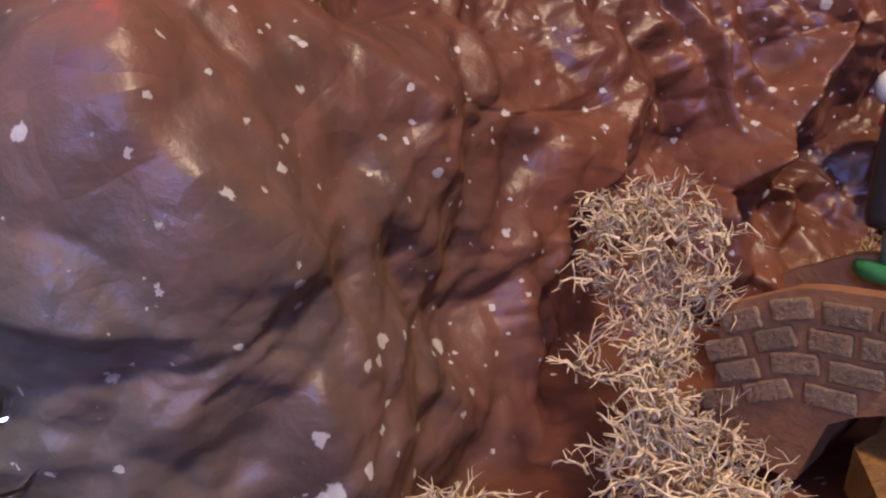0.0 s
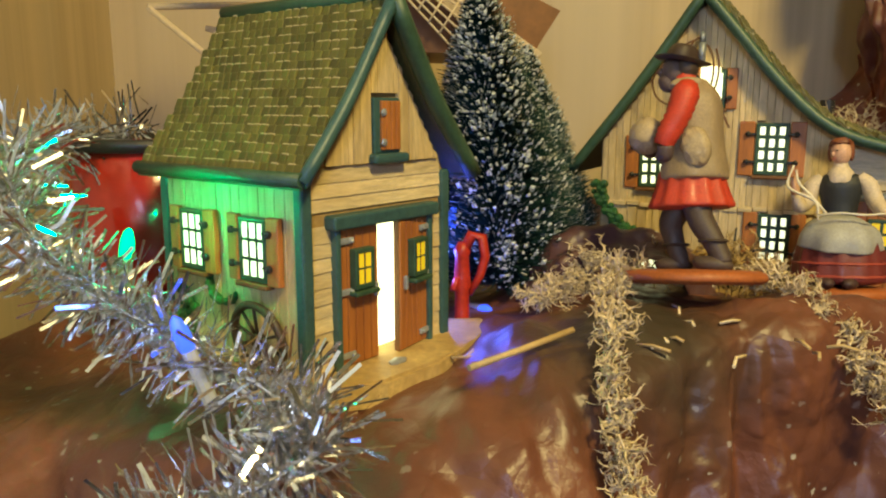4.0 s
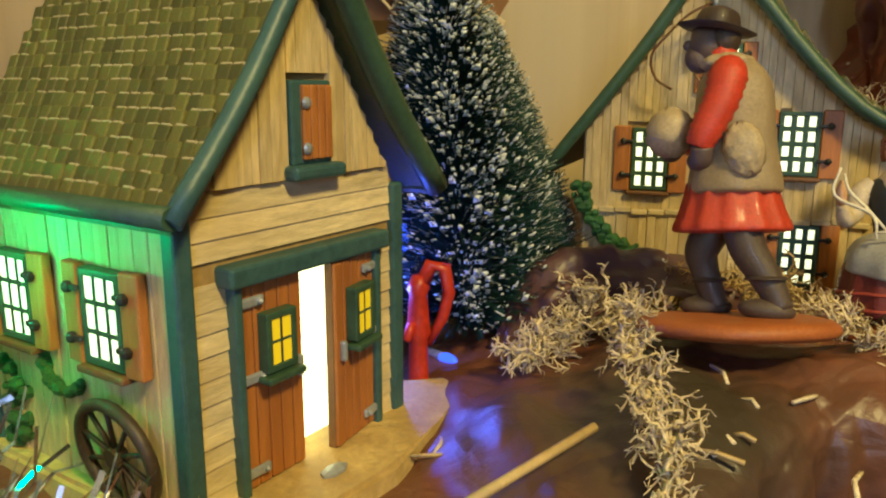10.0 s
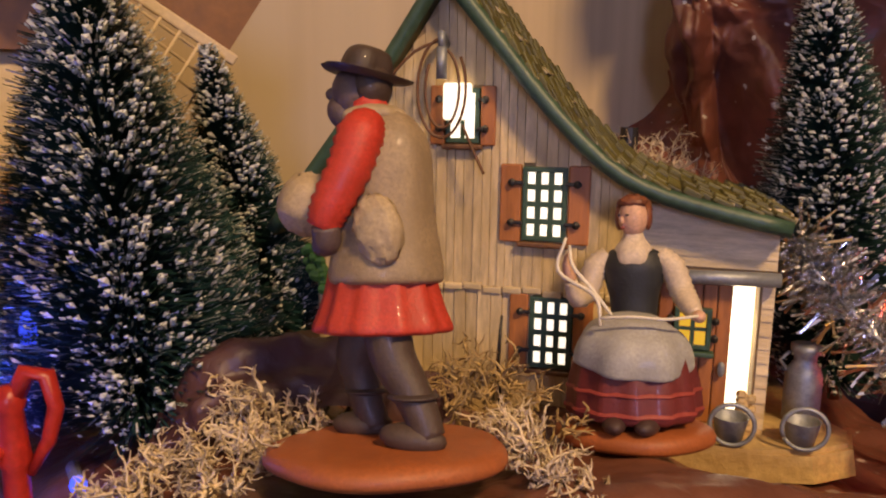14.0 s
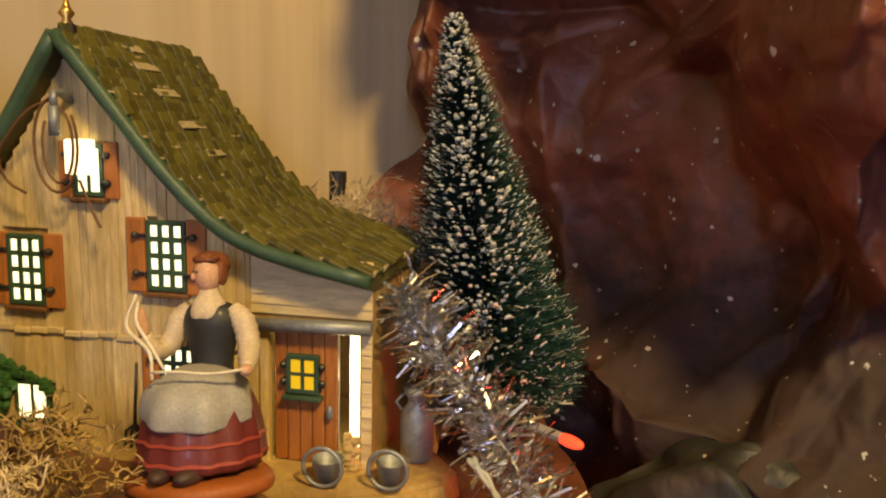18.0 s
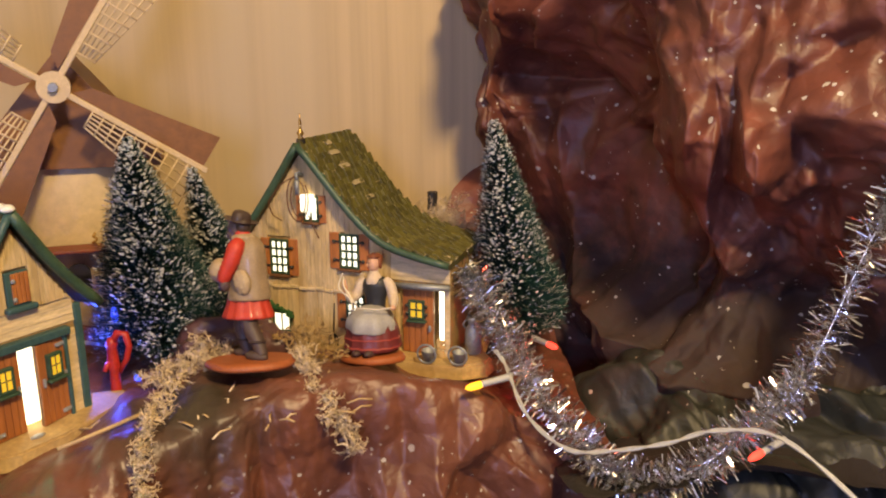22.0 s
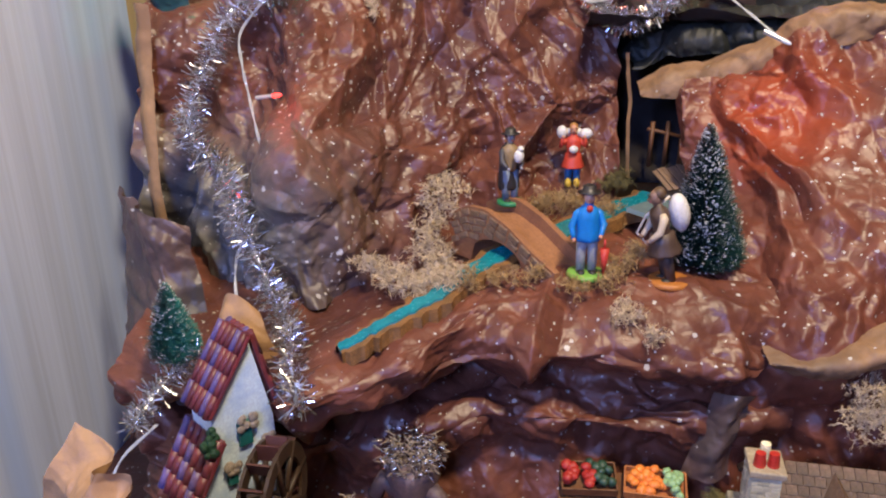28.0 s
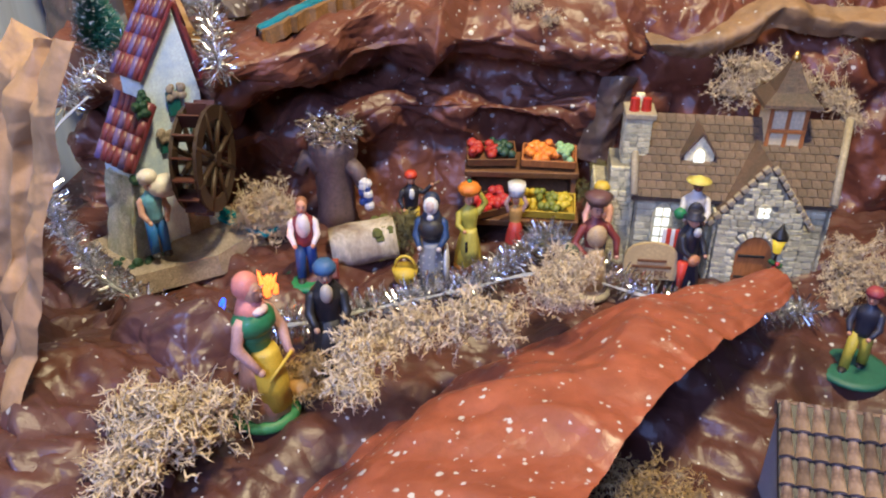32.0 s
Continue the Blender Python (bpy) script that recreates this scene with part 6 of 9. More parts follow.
# SHADE is the man's skin, darkened as if under the hat brim
HAT, SHADE, FLEECE, SLEEVE = (0.05, 0.03, 0.022), (0.1, 0.065, 0.06), (0.4, 0.3, 0.18), (0.5, 0.04, 0.022)
clay_figure("walking_man_figure", "clay man in brown hat and fleece vest walking with a sack", pose(0.0235, 0.3715, 1.5545, -12, 0, 0) @ pose(0, 0, 0, 0, 0, -112), 0.089, [
    ("turned", TERRA, ((0.26, 0.0), (0.285, 0.015), (0.28, 0.04), (0.24, 0.055), (0.1, 0.06)), (0, 0.02, 0), (0.95, 1.0), 5, 0.025),
    ("tube", BOOT, ((-0.05, -0.02, 0.36), (-0.055, -0.075, 0.26), (-0.06, -0.07, 0.2), (-0.06, -0.05, 0.13), (-0.06, -0.03, 0.075)), (0.06, 0.053, 0.045, 0.04, 0.036)),
    ("tube", BOOT, ((0.05, 0.03, 0.36), (0.06, 0.055, 0.26), (0.065, 0.095, 0.19), (0.07, 0.125, 0.13), (0.075, 0.145, 0.08)), (0.06, 0.053, 0.046, 0.041, 0.036)),
    ("round", BOOT, (-0.062, -0.065, 0.078), (0.04, 0.08, 0.034), (0, 0, 0)), ("round", BOOT, (0.078, 0.105, 0.08), (0.04, 0.08, 0.034), (-6, 0, 0)),
    ("turned", (0.05, 0.033, 0.028), ((0.046, 0.0), (0.056, 0.006), (0.046, 0.014)), (-0.06, -0.055, 0.155), (1, 1), 0, 0), ("turned", (0.05, 0.033, 0.028), ((0.05, 0.0), (0.06, 0.006), (0.05, 0.014)), (0.069, 0.105, 0.165), (1, 1), 0, 0),
    ("turned", TUNIC, ((0.1, 0.305), (0.15, 0.31), (0.158, 0.325), (0.145, 0.36), (0.13, 0.41), (0.12, 0.46)), (0, 0.01, 0), (0.86, 1.02), 12, 0.07),
    ("turned", VEST, ((0.1, 0.42), (0.135, 0.425), (0.143, 0.445), (0.136, 0.5), (0.126, 0.56), (0.12, 0.64), (0.118, 0.7), (0.108, 0.76), (0.08, 0.805), (0.05, 0.83)), (0, 0.02, 0), (0.88, 0.96), 7, 0.018),
    ("turned", FLEECE, ((0.05, 0.8), (0.075, 0.81), (0.072, 0.83), (0.045, 0.845)), (0, -0.005, 0), (1, 1.05), 9, 0.06),
    ("fleece", FLEECE, (0.03, -0.165, 0.615), (0.075, 0.072, 0.075), (0, 0, 0)),
    ("fleece", FLEECE, (0.122, 0.045, 0.545), (0.034, 0.055, 0.08), (12, 0, 0)),
    ("folds", SLEEVE, ((0.075, 0.005, 0.79), (0.112, 0.0, 0.755), (0.13, -0.02, 0.68), (0.138, -0.06, 0.6), (0.135, -0.08, 0.555)), (0.042, 0.055, 0.051, 0.047, 0.038)),
    ("folds", SLEEVE, ((-0.085, 0.0, 0.785), (-0.128, -0.02, 0.75), (-0.14, -0.06, 0.66), (-0.11, -0.13, 0.58)), (0.045, 0.058, 0.054, 0.04)),
    ("tube", SHADE, ((0.145, -0.07, 0.555), (0.13, -0.075, 0.52), (0.11, -0.1, 0.51)), (0.032, 0.034, 0.022)), ("round", SHADE, (-0.08, -0.17, 0.565), (0.03, 0.035, 0.03), (0, 0, 0)),
    ("tube", SLEEVE, ((0, 0.0, 0.8), (0, -0.025, 0.86)), (0.05, 0.046)), ("round", SHADE, (0, -0.055, 0.885), (0.052, 0.056, 0.066), (0, 0, 0)), ("round", SHADE, (0, -0.085, 0.84), (0.038, 0.038, 0.045), (20, 0, 0)), ("round", SHADE, (0, -0.112, 0.885), (0.012, 0.018, 0.016), (0, 0, 0)),
    ("round", HAT, (0, -0.01, 0.895), (0.055, 0.05, 0.06), (0, 0, 0)),
    ("turned", HAT, ((0.1, 0.012), (0.114, 0.018), (0.102, 0.008), (0.078, 0.002), (0.066, 0.012), (0.062, 0.04), (0.05, 0.068), (0.026, 0.078), (0.01, 0.074)), (0, -0.035, 0.916, -14, 4, 0), (0.86, 1.0), 3, 0.13),
], 3)
MADDER, CLOTH, BLOUSE, PLAID = (0.15, 0.022, 0.022), (0.36, 0.35, 0.33), (0.6, 0.48, 0.35), (0.3, 0.045, 0.035)
WOOL, AUBURN, ROSE = (0.75, 0.68, 0.55), (0.2, 0.06, 0.025), (0.62, 0.36, 0.24)
clay_figure("spinning_woman_figure", "seated clay woman with grey apron spinning white wool", pose(0.0965, 0.414, 1.54, -9, 0, 0) @ pose(0, 0, 0, 0, 0, -26), 0.069, [
    ("turned", TERRA, ((0.29, 0.0), (0.305, 0.015), (0.3, 0.05), (0.25, 0.07), (0.1, 0.075)), (0, -0.1, 0), (1.0, 0.85), 5, 0.02),
    ("round", (0.06, 0.03, 0.026), (-0.05, -0.3, 0.1), (0.045, 0.08, 0.035), (0, 0, 12)), ("round", (0.06, 0.03, 0.026), (0.07, -0.29, 0.1), (0.045, 0.08, 0.035), (0, 0, -12)),
    ("turned", MADDER, ((0.1, 0.08), (0.2, 0.09), (0.25, 0.11), (0.252, 0.16), (0.238, 0.26), (0.205, 0.36), (0.15, 0.44), (0.08, 0.48)), (0, -0.09, 0), (1.0, 0.95), 13, 0.05),
    ("turned", PLAID, ((0.252, 0.0), (0.262, 0.008), (0.252, 0.022)), (0, -0.09, 0.125), (1.0, 0.95), 13, 0.045), ("turned", PLAID, ((0.244, 0.0), (0.255, 0.008), (0.242, 0.022)), (0, -0.09, 0.2), (1.0, 0.95), 13, 0.045),
    ("turned", CLOTH, ((0.17, 0.0), (0.222, 0.004), (0.226, 0.03), (0.215, 0.08), (0.185, 0.13), (0.13, 0.165), (0.09, 0.185), (0.05, 0.19)), (0.0, -0.11, 0.3, 9, 5, 0), (0.98, 1.0), 7, 0.05),
    ("turned", (0.022, 0.024, 0.026), ((0.09, 0.44), (0.092, 0.5), (0.1, 0.56), (0.118, 0.63), (0.122, 0.68), (0.1, 0.73), (0.06, 0.75)), (0, 0, 0), (1, 0.78), 0, 0),
    ("turned", BLOUSE, ((0.07, 0.66), (0.085, 0.7), (0.075, 0.745), (0.05, 0.78), (0.038, 0.81), (0.036, 0.83)), (0, -0.022, 0), (0.95, 0.9), 6, 0.03),
    ("folds", BLOUSE, ((-0.1, 0.0, 0.72), (-0.15, -0.01, 0.67), (-0.18, -0.03, 0.58), (-0.215, -0.08, 0.55), (-0.235, -0.13, 0.62)), (0.038, 0.05, 0.048, 0.042, 0.026)),
    ("folds", BLOUSE, ((0.1, 0.0, 0.72), (0.15, -0.01, 0.67), (0.185, -0.03, 0.58), (0.215, -0.09, 0.53), (0.24, -0.15, 0.5)), (0.038, 0.05, 0.048, 0.042, 0.026)),
    ("tube", ROSE, ((-0.235, -0.13, 0.62), (-0.24, -0.145, 0.68), (-0.235, -0.155, 0.73)), (0.024, 0.026, 0.012)), ("round", ROSE, (0.25, -0.175, 0.495), (0.026, 0.034, 0.024), (0, 0, 0)),
    ("tube", ROSE, ((0, -0.01, 0.78), (0, -0.02, 0.828)), (0.036, 0.036)), ("round", ROSE, (0, -0.03, 0.868), (0.058, 0.062, 0.076), (0, 0, 0)), ("round", ROSE, (-0.04, -0.077, 0.858), (0.01, 0.014, 0.016), (0, 0, 0)),
    ("round", (0.05, 0.03, 0.03), (-0.053, -0.059, 0.878), (0.006, 0.008, 0.005), (0, 0, 0)), ("round", (0.05, 0.03, 0.03), (-0.019, -0.087, 0.878), (0.008, 0.006, 0.005), (0, 0, 0)), ("round", (0.4, 0.09, 0.07), (-0.037, -0.074, 0.828), (0.012, 0.007, 0.005), (0, 0, -40)),
    ("fleece", AUBURN, (0, 0.01, 0.903), (0.07, 0.066, 0.06), (0, 0, 0)), ("fleece", AUBURN, (0, -0.045, 0.930), (0.058, 0.038, 0.024), (0, 0, 0)), ("round", AUBURN, (-0.056, -0.01, 0.868), (0.018, 0.035, 0.05), (0, 0, 0)), ("round", AUBURN, (0.056, -0.01, 0.868), (0.018, 0.035, 0.05), (0, 0, 0)), ("fleece", AUBURN, (0, 0.07, 0.898), (0.04, 0.035, 0.04), (0, 0, 0)),
    ("tube", WOOL, ((-0.23, -0.18, 0.76), (-0.21, -0.22, 0.68), (-0.14, -0.24, 0.6), (-0.06, -0.26, 0.5)), (0.006, 0.008, 0.008, 0.006)), ("tube", WOOL, ((-0.245, -0.17, 0.79), (-0.27, -0.2, 0.66), (-0.12, -0.27, 0.57), (-0.1, -0.28, 0.46)), (0.006, 0.008, 0.008, 0.006)),
    ("tube", WOOL, ((-0.1, -0.28, 0.49), (0.02, -0.3, 0.5), (0.14, -0.26, 0.49), (0.25, -0.2, 0.5)), (0.006, 0.006, 0.006, 0.006)),
], 7)

# bridge folk
santon("cloaked_man_figure", "clay man in black hat and dark cloak holding a lamb", (0.127, 0.203, 1.3375), 24, 0.07, (0.3, 0.21, 0.1), (0.16, 0.2, 0.28), DARK, False, "brim", DARK, sleeve=(0.06, 0.055, 0.06), cloak=(0.03, 0.028, 0.03), base=GREEN, base_r=0.17, skin=(0.3, 0.28, 0.32),
       extra=(("ball", WHITE, (0.05, -0.17, 0.68), (0.07, 0.06, 0.09)), ("ball", WHITE, (0.07, -0.18, 0.78), (0.04, 0.05, 0.04))))
santon("shepherd_figure", "clay shepherd in red coat with a white lamb on the shoulders", (0.19, 0.312, 1.322), 0, 0.071, (0.55, 0.06, 0.03), (0.02, 0.13, 0.35), (0.4, 0.2, 0.05), False, flare=(0.55, 0.06, 0.03), arms=(((-0.22, -0.03, 0.66), (-0.17, -0.06, 0.8)), ((0.22, -0.03, 0.66), (0.17, -0.06, 0.8))),
       extra=(("ball", WHITE, (-0.17, 0.0, 0.86), (0.08, 0.08, 0.1)), ("ball", WHITE, (0.18, 0.0, 0.84), (0.1, 0.07, 0.08)), ("ball", WHITE, (0, 0.1, 0.84), (0.18, 0.06, 0.07)), ("ball", WHITE, (0.0, -0.14, 0.63), (0.07, 0.05, 0.06)), ("ball", YELLOW, (-0.062, -0.05, 0.1), (0.05, 0.08, 0.08)), ("ball", YELLOW, (0.062, -0.05, 0.1), (0.05, 0.08, 0.08))))
santon("blue_coat_man_figure", "clay man in bright blue coat with a red umbrella", (0.193, 0.115, 1.302), 4, 0.077, (0.02, 0.2, 0.58), (0.3, 0.31, 0.33), DARK, False, "brim", DARK, base=(0.2, 0.42, 0.06), base_r=0.2, arms=(((-0.21, -0.02, 0.58), (-0.17, -0.08, 0.45)), ((0.2, -0.03, 0.6), (0.13, -0.14, 0.5))),
       extra=(("ball", (0.66, 0.4, 0.28), (0, -0.035, 0.898), (0.056, 0.05, 0.068)), ("cyl", RED, (0.17, -0.12, 0.06), (0.015, 0.05, 0.3)), ("tube", RED, (0.014,), ((0.17, -0.12, 0.36), (0.17, -0.12, 0.46))), ("ball", RED, (0, -0.085, 0.79), (0.035, 0.025, 0.04)), ("coat", (0.02, 0.2, 0.58), (0, 0, 0), ((0.128, 0.42), (0.138, 0.43), (0.132, 0.48), (0.125, 0.55), (0.122, 0.66), (0.12, 0.72), (0.095, 0.77), (0.05, 0.81)))))
santon("sack_carrier_figure", "stooping clay man carrying a white sack with a rope", (0.262, 0.117, 1.296), -78, 0.086, (0.09, 0.055, 0.035), (0.06, 0.045, 0.04), (0.1, 0.06, 0.03), False, sleeve=(0.6, 0.5, 0.36), base=(0.45, 0.17, 0.03), base_r=0.2, lean=12, skin=(0.25, 0.15, 0.1), flare=(0.08, 0.05, 0.035),
       extra=(("ball", WHITE, (0.0, 0.19, 0.7), (0.11, 0.1, 0.19)), ("tube", (0.7, 0.62, 0.5), (0.013,), ((0, 0.12, 0.88), (-0.08, -0.1, 0.72), (-0.13, -0.2, 0.55), (-0.1, -0.08, 0.35), (-0.1, 0.02, 0.2)))))

# market folk
santon("suitcase_man_figure", "clay man in white shirt and blue breeches with a red case", (0.047, -0.088, 1.102), 8, 0.074, (0.3, 0.05, 0.06), (0.02, 0.06, 0.22), (0.3, 0.13, 0.06), False, sleeve=(0.75, 0.66, 0.66), base=GREEN, base_r=0.26, skin=(0.6, 0.3, 0.2), stride=0.05,
       extra=(("ball", (0.75, 0.66, 0.66), (0, -0.05, 0.7), (0.08, 0.08, 0.14)), ("box", (0.3, 0.06, 0.03), (0.26, -0.05, 0.05), (0.15, 0.07, 0.22)), ("box", (0.5, 0.25, 0.2), (0.26, -0.088, 0.08), (0.1, 0.006, 0.15))))
santon("old_woman_figure", "clay old woman in dotted grey apron with yellow basket", (0.146, -0.094, 1.101), -6, 0.081, (0.03, 0.028, 0.03), (0.05, 0.055, 0.08), (0.6, 0.58, 0.56), True, "scarf", (0.02, 0.03, 0.07), apron=(0.24, 0.25, 0.28), skin=(0.6, 0.52, 0.48), sleeve=(0.02, 0.05, 0.14),
       extra=(("cyl", YELLOW, (-0.24, -0.12, 0.14), (0.1, 0.13, 0.13)), ("tube", YELLOW, (0.014,), tuple((-0.24 + 0.1 * math.cos(a), -0.12, 0.27 + 0.13 * math.sin(a)) for a in np.linspace(0, 3.14, 9))), ("ball", (0.03, 0.028, 0.03), (0, -0.04, 0.67), (0.13, 0.1, 0.11)), ("ball", WHITE, (0, -0.034, 0.9), (0.074, 0.066, 0.09)), ("ball", (0.55, 0.42, 0.37), (0, -0.062, 0.905), (0.05, 0.048, 0.066)), ("ball", WHITE, (0, -0.085, 0.8), (0.035, 0.02, 0.035)), ("ball", WHITE, (0.14, 0.0, 0.28), (0.03, 0.1, 0.22)))
       + tuple(("ball", WHITE, (0.13 * math.sin(0.5 * c), -0.035 - 0.155 * math.cos(0.5 * c) * (1 - 0.35 * r / 5), 0.14 + 0.07 * r), (0.008, 0.008, 0.008)) for r in range(5) for c in (-2, -1, 0, 1, 2)))
santon("pumpkin_woman_figure", "clay woman in yellow-green dress with a pumpkin on her head", (0.175, -0.06, 1.101), 14, 0.068, (0.48, 0.42, 0.06), (0.5, 0.4, 0.05), (0.2, 0.1, 0.04), True, base=(0.3, 0.14, 0.03), base_r=0.17, apron=(0.52, 0.44, 0.08), arms=(((-0.18, -0.06, 0.6), (-0.1, -0.14, 0.55)), ((0.24, 0, 0.84), (0.1, -0.02, 1.02))),
       extra=(("ball", ORANGE, (0, 0, 1.03), (0.14, 0.14, 0.09)), ("ball", GREEN, (0, 0, 1.12), (0.03, 0.03, 0.03)), ("box", DARK, (-0.07, -0.165, 0.28), (0.03, 0.01, 0.14))))
santon("jar_bearer_figure", "clay woman in orange and red carrying a white jar overhead", (0.215, -0.03, 1.1), 0, 0.052, (0.55, 0.3, 0.08), (0.4, 0.04, 0.03), (0.55, 0.33, 0.1), True, base=GREEN, arms=(((-0.2, -0.02, 0.86), (-0.08, -0.02, 1.05)), ((0.2, -0.02, 0.86), (0.08, -0.02, 1.05))), sleeve=(0.6, 0.38, 0.3),
       extra=(("cyl", WHITE, (0, 0, 1.0), (0.13, 0.15, 0.2)),))
santon("red_cap_man_figure", "clay man in red cap, dark coat and yellow breeches", (0.126, -0.012, 1.1), 10, 0.064, (0.025, 0.022, 0.025), (0.5, 0.36, 0.04), (0.3, 0.05, 0.03), False, "cap", (0.55, 0.05, 0.02), arms=(((-0.19, -0.02, 0.6), (-0.12, -0.12, 0.5)), ((0.22, -0.02, 0.7), (0.3, -0.08, 0.84))),
       extra=(("ball", WHITE, (0, -0.1, 0.72), (0.04, 0.03, 0.08)), ("tube", (0.2, 0.12, 0.06), (0.016,), ((0.3, -0.08, 0.84), (0.38, -0.05, 0.86)))))
santon("basket_woman_figure", "clay woman in cream apron with a basket on her head", (0.269, -0.1, 1.101), 6, 0.08, (0.2, 0.04, 0.035), (0.5, 0.42, 0.33), (0.12, 0.06, 0.04), True, apron=(0.5, 0.36, 0.2), base=(0.4, 0.35, 0.25), arms=(((-0.24, -0.03, 0.58), (-0.12, -0.16, 0.5)), ((0.25, -0.03, 0.6), (0.22, -0.1, 0.45))), skin=(0.5, 0.26, 0.17),
       extra=(("cyl", (0.11, 0.06, 0.05), (0, 0, 0.97), (0.1, 0.135, 0.08)), ("ball", (0.13, 0.06, 0.06), (0, 0, 1.04), (0.12, 0.12, 0.05)), ("ball", (0.5, 0.36, 0.2), (0, -0.08, 0.66), (0.1, 0.06, 0.12)), ("ball", (0.06, 0.08, 0.05), (-0.24, -0.08, 0.5), (0.1, 0.09, 0.09))))
santon("pink_shirt_man_figure", "clay man in pink shirt and blue breeches with yellow cap", (0.281, -0.05, 1.1), -30, 0.072, (0.62, 0.33, 0.26), (0.02, 0.06, 0.2), (0.2, 0.1, 0.05), False, "cap", (0.6, 0.42, 0.05), apron=None, base=(0.15, 0.1, 0.05))
santon("straw_hat_man_figure", "clay man with yellow straw hat, dark apron and striped basket", (0.346, -0.083, 1.124), -10, 0.069, (0.6, 0.55, 0.5), (0.03, 0.025, 0.025), DARK, True, "cone", (0.62, 0.52, 0.1), skin=(0.14, 0.07, 0.05), sleeve=(0.65, 0.6, 0.52), apron=(0.03, 0.025, 0.03),
       extra=(("ball", (0.03, 0.025, 0.03), (0, -0.1, 0.62), (0.09, 0.04, 0.12)), ("ball", RED, (0.0, -0.17, 0.56), (0.05, 0.04, 0.04)), ("ball", GREEN, (-0.16, -0.13, 0.6), (0.07, 0.06, 0.07))) + tuple(("box", RED if k % 2 else WHITE, (-0.3 + 0.045 * k, -0.2, 0.18), (0.044, 0.02, 0.26)) for k in range(5)))
santon("black_cloak_man_figure", "clay man in black hat and cloak with a red umbrella", (0.342, -0.098, 1.102), 25, 0.068, (0.02, 0.02, 0.03), (0.02, 0.02, 0.03), (0.4, 0.38, 0.36), True, "brim", (0.02, 0.02, 0.04), cloak=(0.02, 0.02, 0.035), skin=(0.5, 0.28, 0.2), base=(0.05, 0.05, 0.05),
       extra=(("ball", (0.45, 0.2, 0.1), (-0.06, -0.17, 0.5), (0.08, 0.05, 0.07)), ("cyl", RED, (-0.17, -0.12, 0.08), (0.02, 0.06, 0.4)), ("ball", (0.5, 0.5, 0.5), (0, -0.09, 0.8), (0.05, 0.04, 0.06))))
santon("green_shawl_woman_figure", "clay woman in green shawl and yellow apron with a basket", (0.049, -0.25, 1.107), 62, 0.099, (0.03, 0.17, 0.07), (0.4, 0.2, 0.12), (0.55, 0.25, 0.18), True, "scarf", (0.6, 0.22, 0.18), apron=(0.58, 0.4, 0.04), base=(0.05, 0.2, 0.06), base_r=0.2, arms=(((-0.2, 0.0, 0.6), (-0.14, -0.12, 0.45)), ((0.2, -0.05, 0.58), (0.1, -0.16, 0.48))), sleeve=(0.5, 0.3, 0.26), skin=(0.45, 0.26, 0.18),
       extra=(("ball", (0.03, 0.17, 0.07), (0, 0, 0.7), (0.145, 0.12, 0.1)), ("ball", (0.03, 0.17, 0.07), (0, 0.02, 0.62), (0.12, 0.11, 0.1)), ("tube", (0.6, 0.42, 0.05), (0.01,), ((-0.1, -0.16, 0.38), (0.08, -0.19, 0.5))), ("ball", (0.3, 0.15, 0.1), (0, -0.052, 0.9), (0.045, 0.035, 0.055)), ("ball", (0.66, 0.5, 0.46), (0, -0.06, 0.79), (0.06, 0.04, 0.03)), ("cyl", (0.4, 0.22, 0.06), (0.2, -0.1, 0.05), (0.08, 0.1, 0.12))))
santon("black_coat_man_figure", "clay man in long black coat and blue cap", (0.0855, -0.216, 1.113), 10, 0.082, (0.018, 0.018, 0.02), (0.018, 0.018, 0.02), (0.3, 0.28, 0.25), True, "cap", (0.05, 0.12, 0.25), cloak=(0.018, 0.018, 0.022), skin=(0.4, 0.25, 0.18), extra=(("ball", (0.45, 0.4, 0.33), (0, -0.1, 0.79), (0.05, 0.04, 0.08)),))
santon("miller_figure", "clay miller in blue overalls carrying a white flour sack", (-0.073, -0.074, 1.115), 36, 0.072, (0.16, 0.42, 0.62), (0.03, 0.16, 0.5), (0.7, 0.66, 0.6), False, "cap", (0.78, 0.74, 0.68), skin=(0.62, 0.4, 0.32), sleeve=(0.5, 0.3, 0.26), extra=(("ball", (0.74, 0.7, 0.64), (0.17, -0.04, 0.86), (0.2, 0.14, 0.13)), ("ball", (0.74, 0.7, 0.64), (0, -0.02, 1.0), (0.11, 0.1, 0.08)),))
santon("dancer_figure", "clay figure in dark jacket and yellow breeches on a green base", (0.446, -0.172, 1.083), -40, 0.068, (0.03, 0.03, 0.05), (0.5, 0.4, 0.05), (0.2, 0.05, 0.04), False, "cap", (0.3, 0.05, 0.06), base=(0.03, 0.13, 0.08), base_r=0.36, stride=0.1, apron=None)

# ---- bridge and river ----
clay = surface("terracotta_clay", (0.3, 0.14, 0.06), 0.65, 0.25, 180.0, (0.22, 0.1, 0.045), relief=0.6, depth=0.001)
brick_grey = surface("sparkling_brick", (0.19, 0.115, 0.065), 0.6, 0.5, 420.0, (0.26, 0.18, 0.11), relief=0.8, depth=0.0012, per_piece=0.15)
water_blue = surface("painted_water", (0.02, 0.2, 0.26), 0.25, 0.3, 120.0, (0.03, 0.3, 0.36), coat=0.4)
bank_brown = surface("painted_bank", (0.24, 0.12, 0.035), 0.55, 0.4, 220.0, (0.12, 0.07, 0.03), relief=0.7, depth=0.0012)

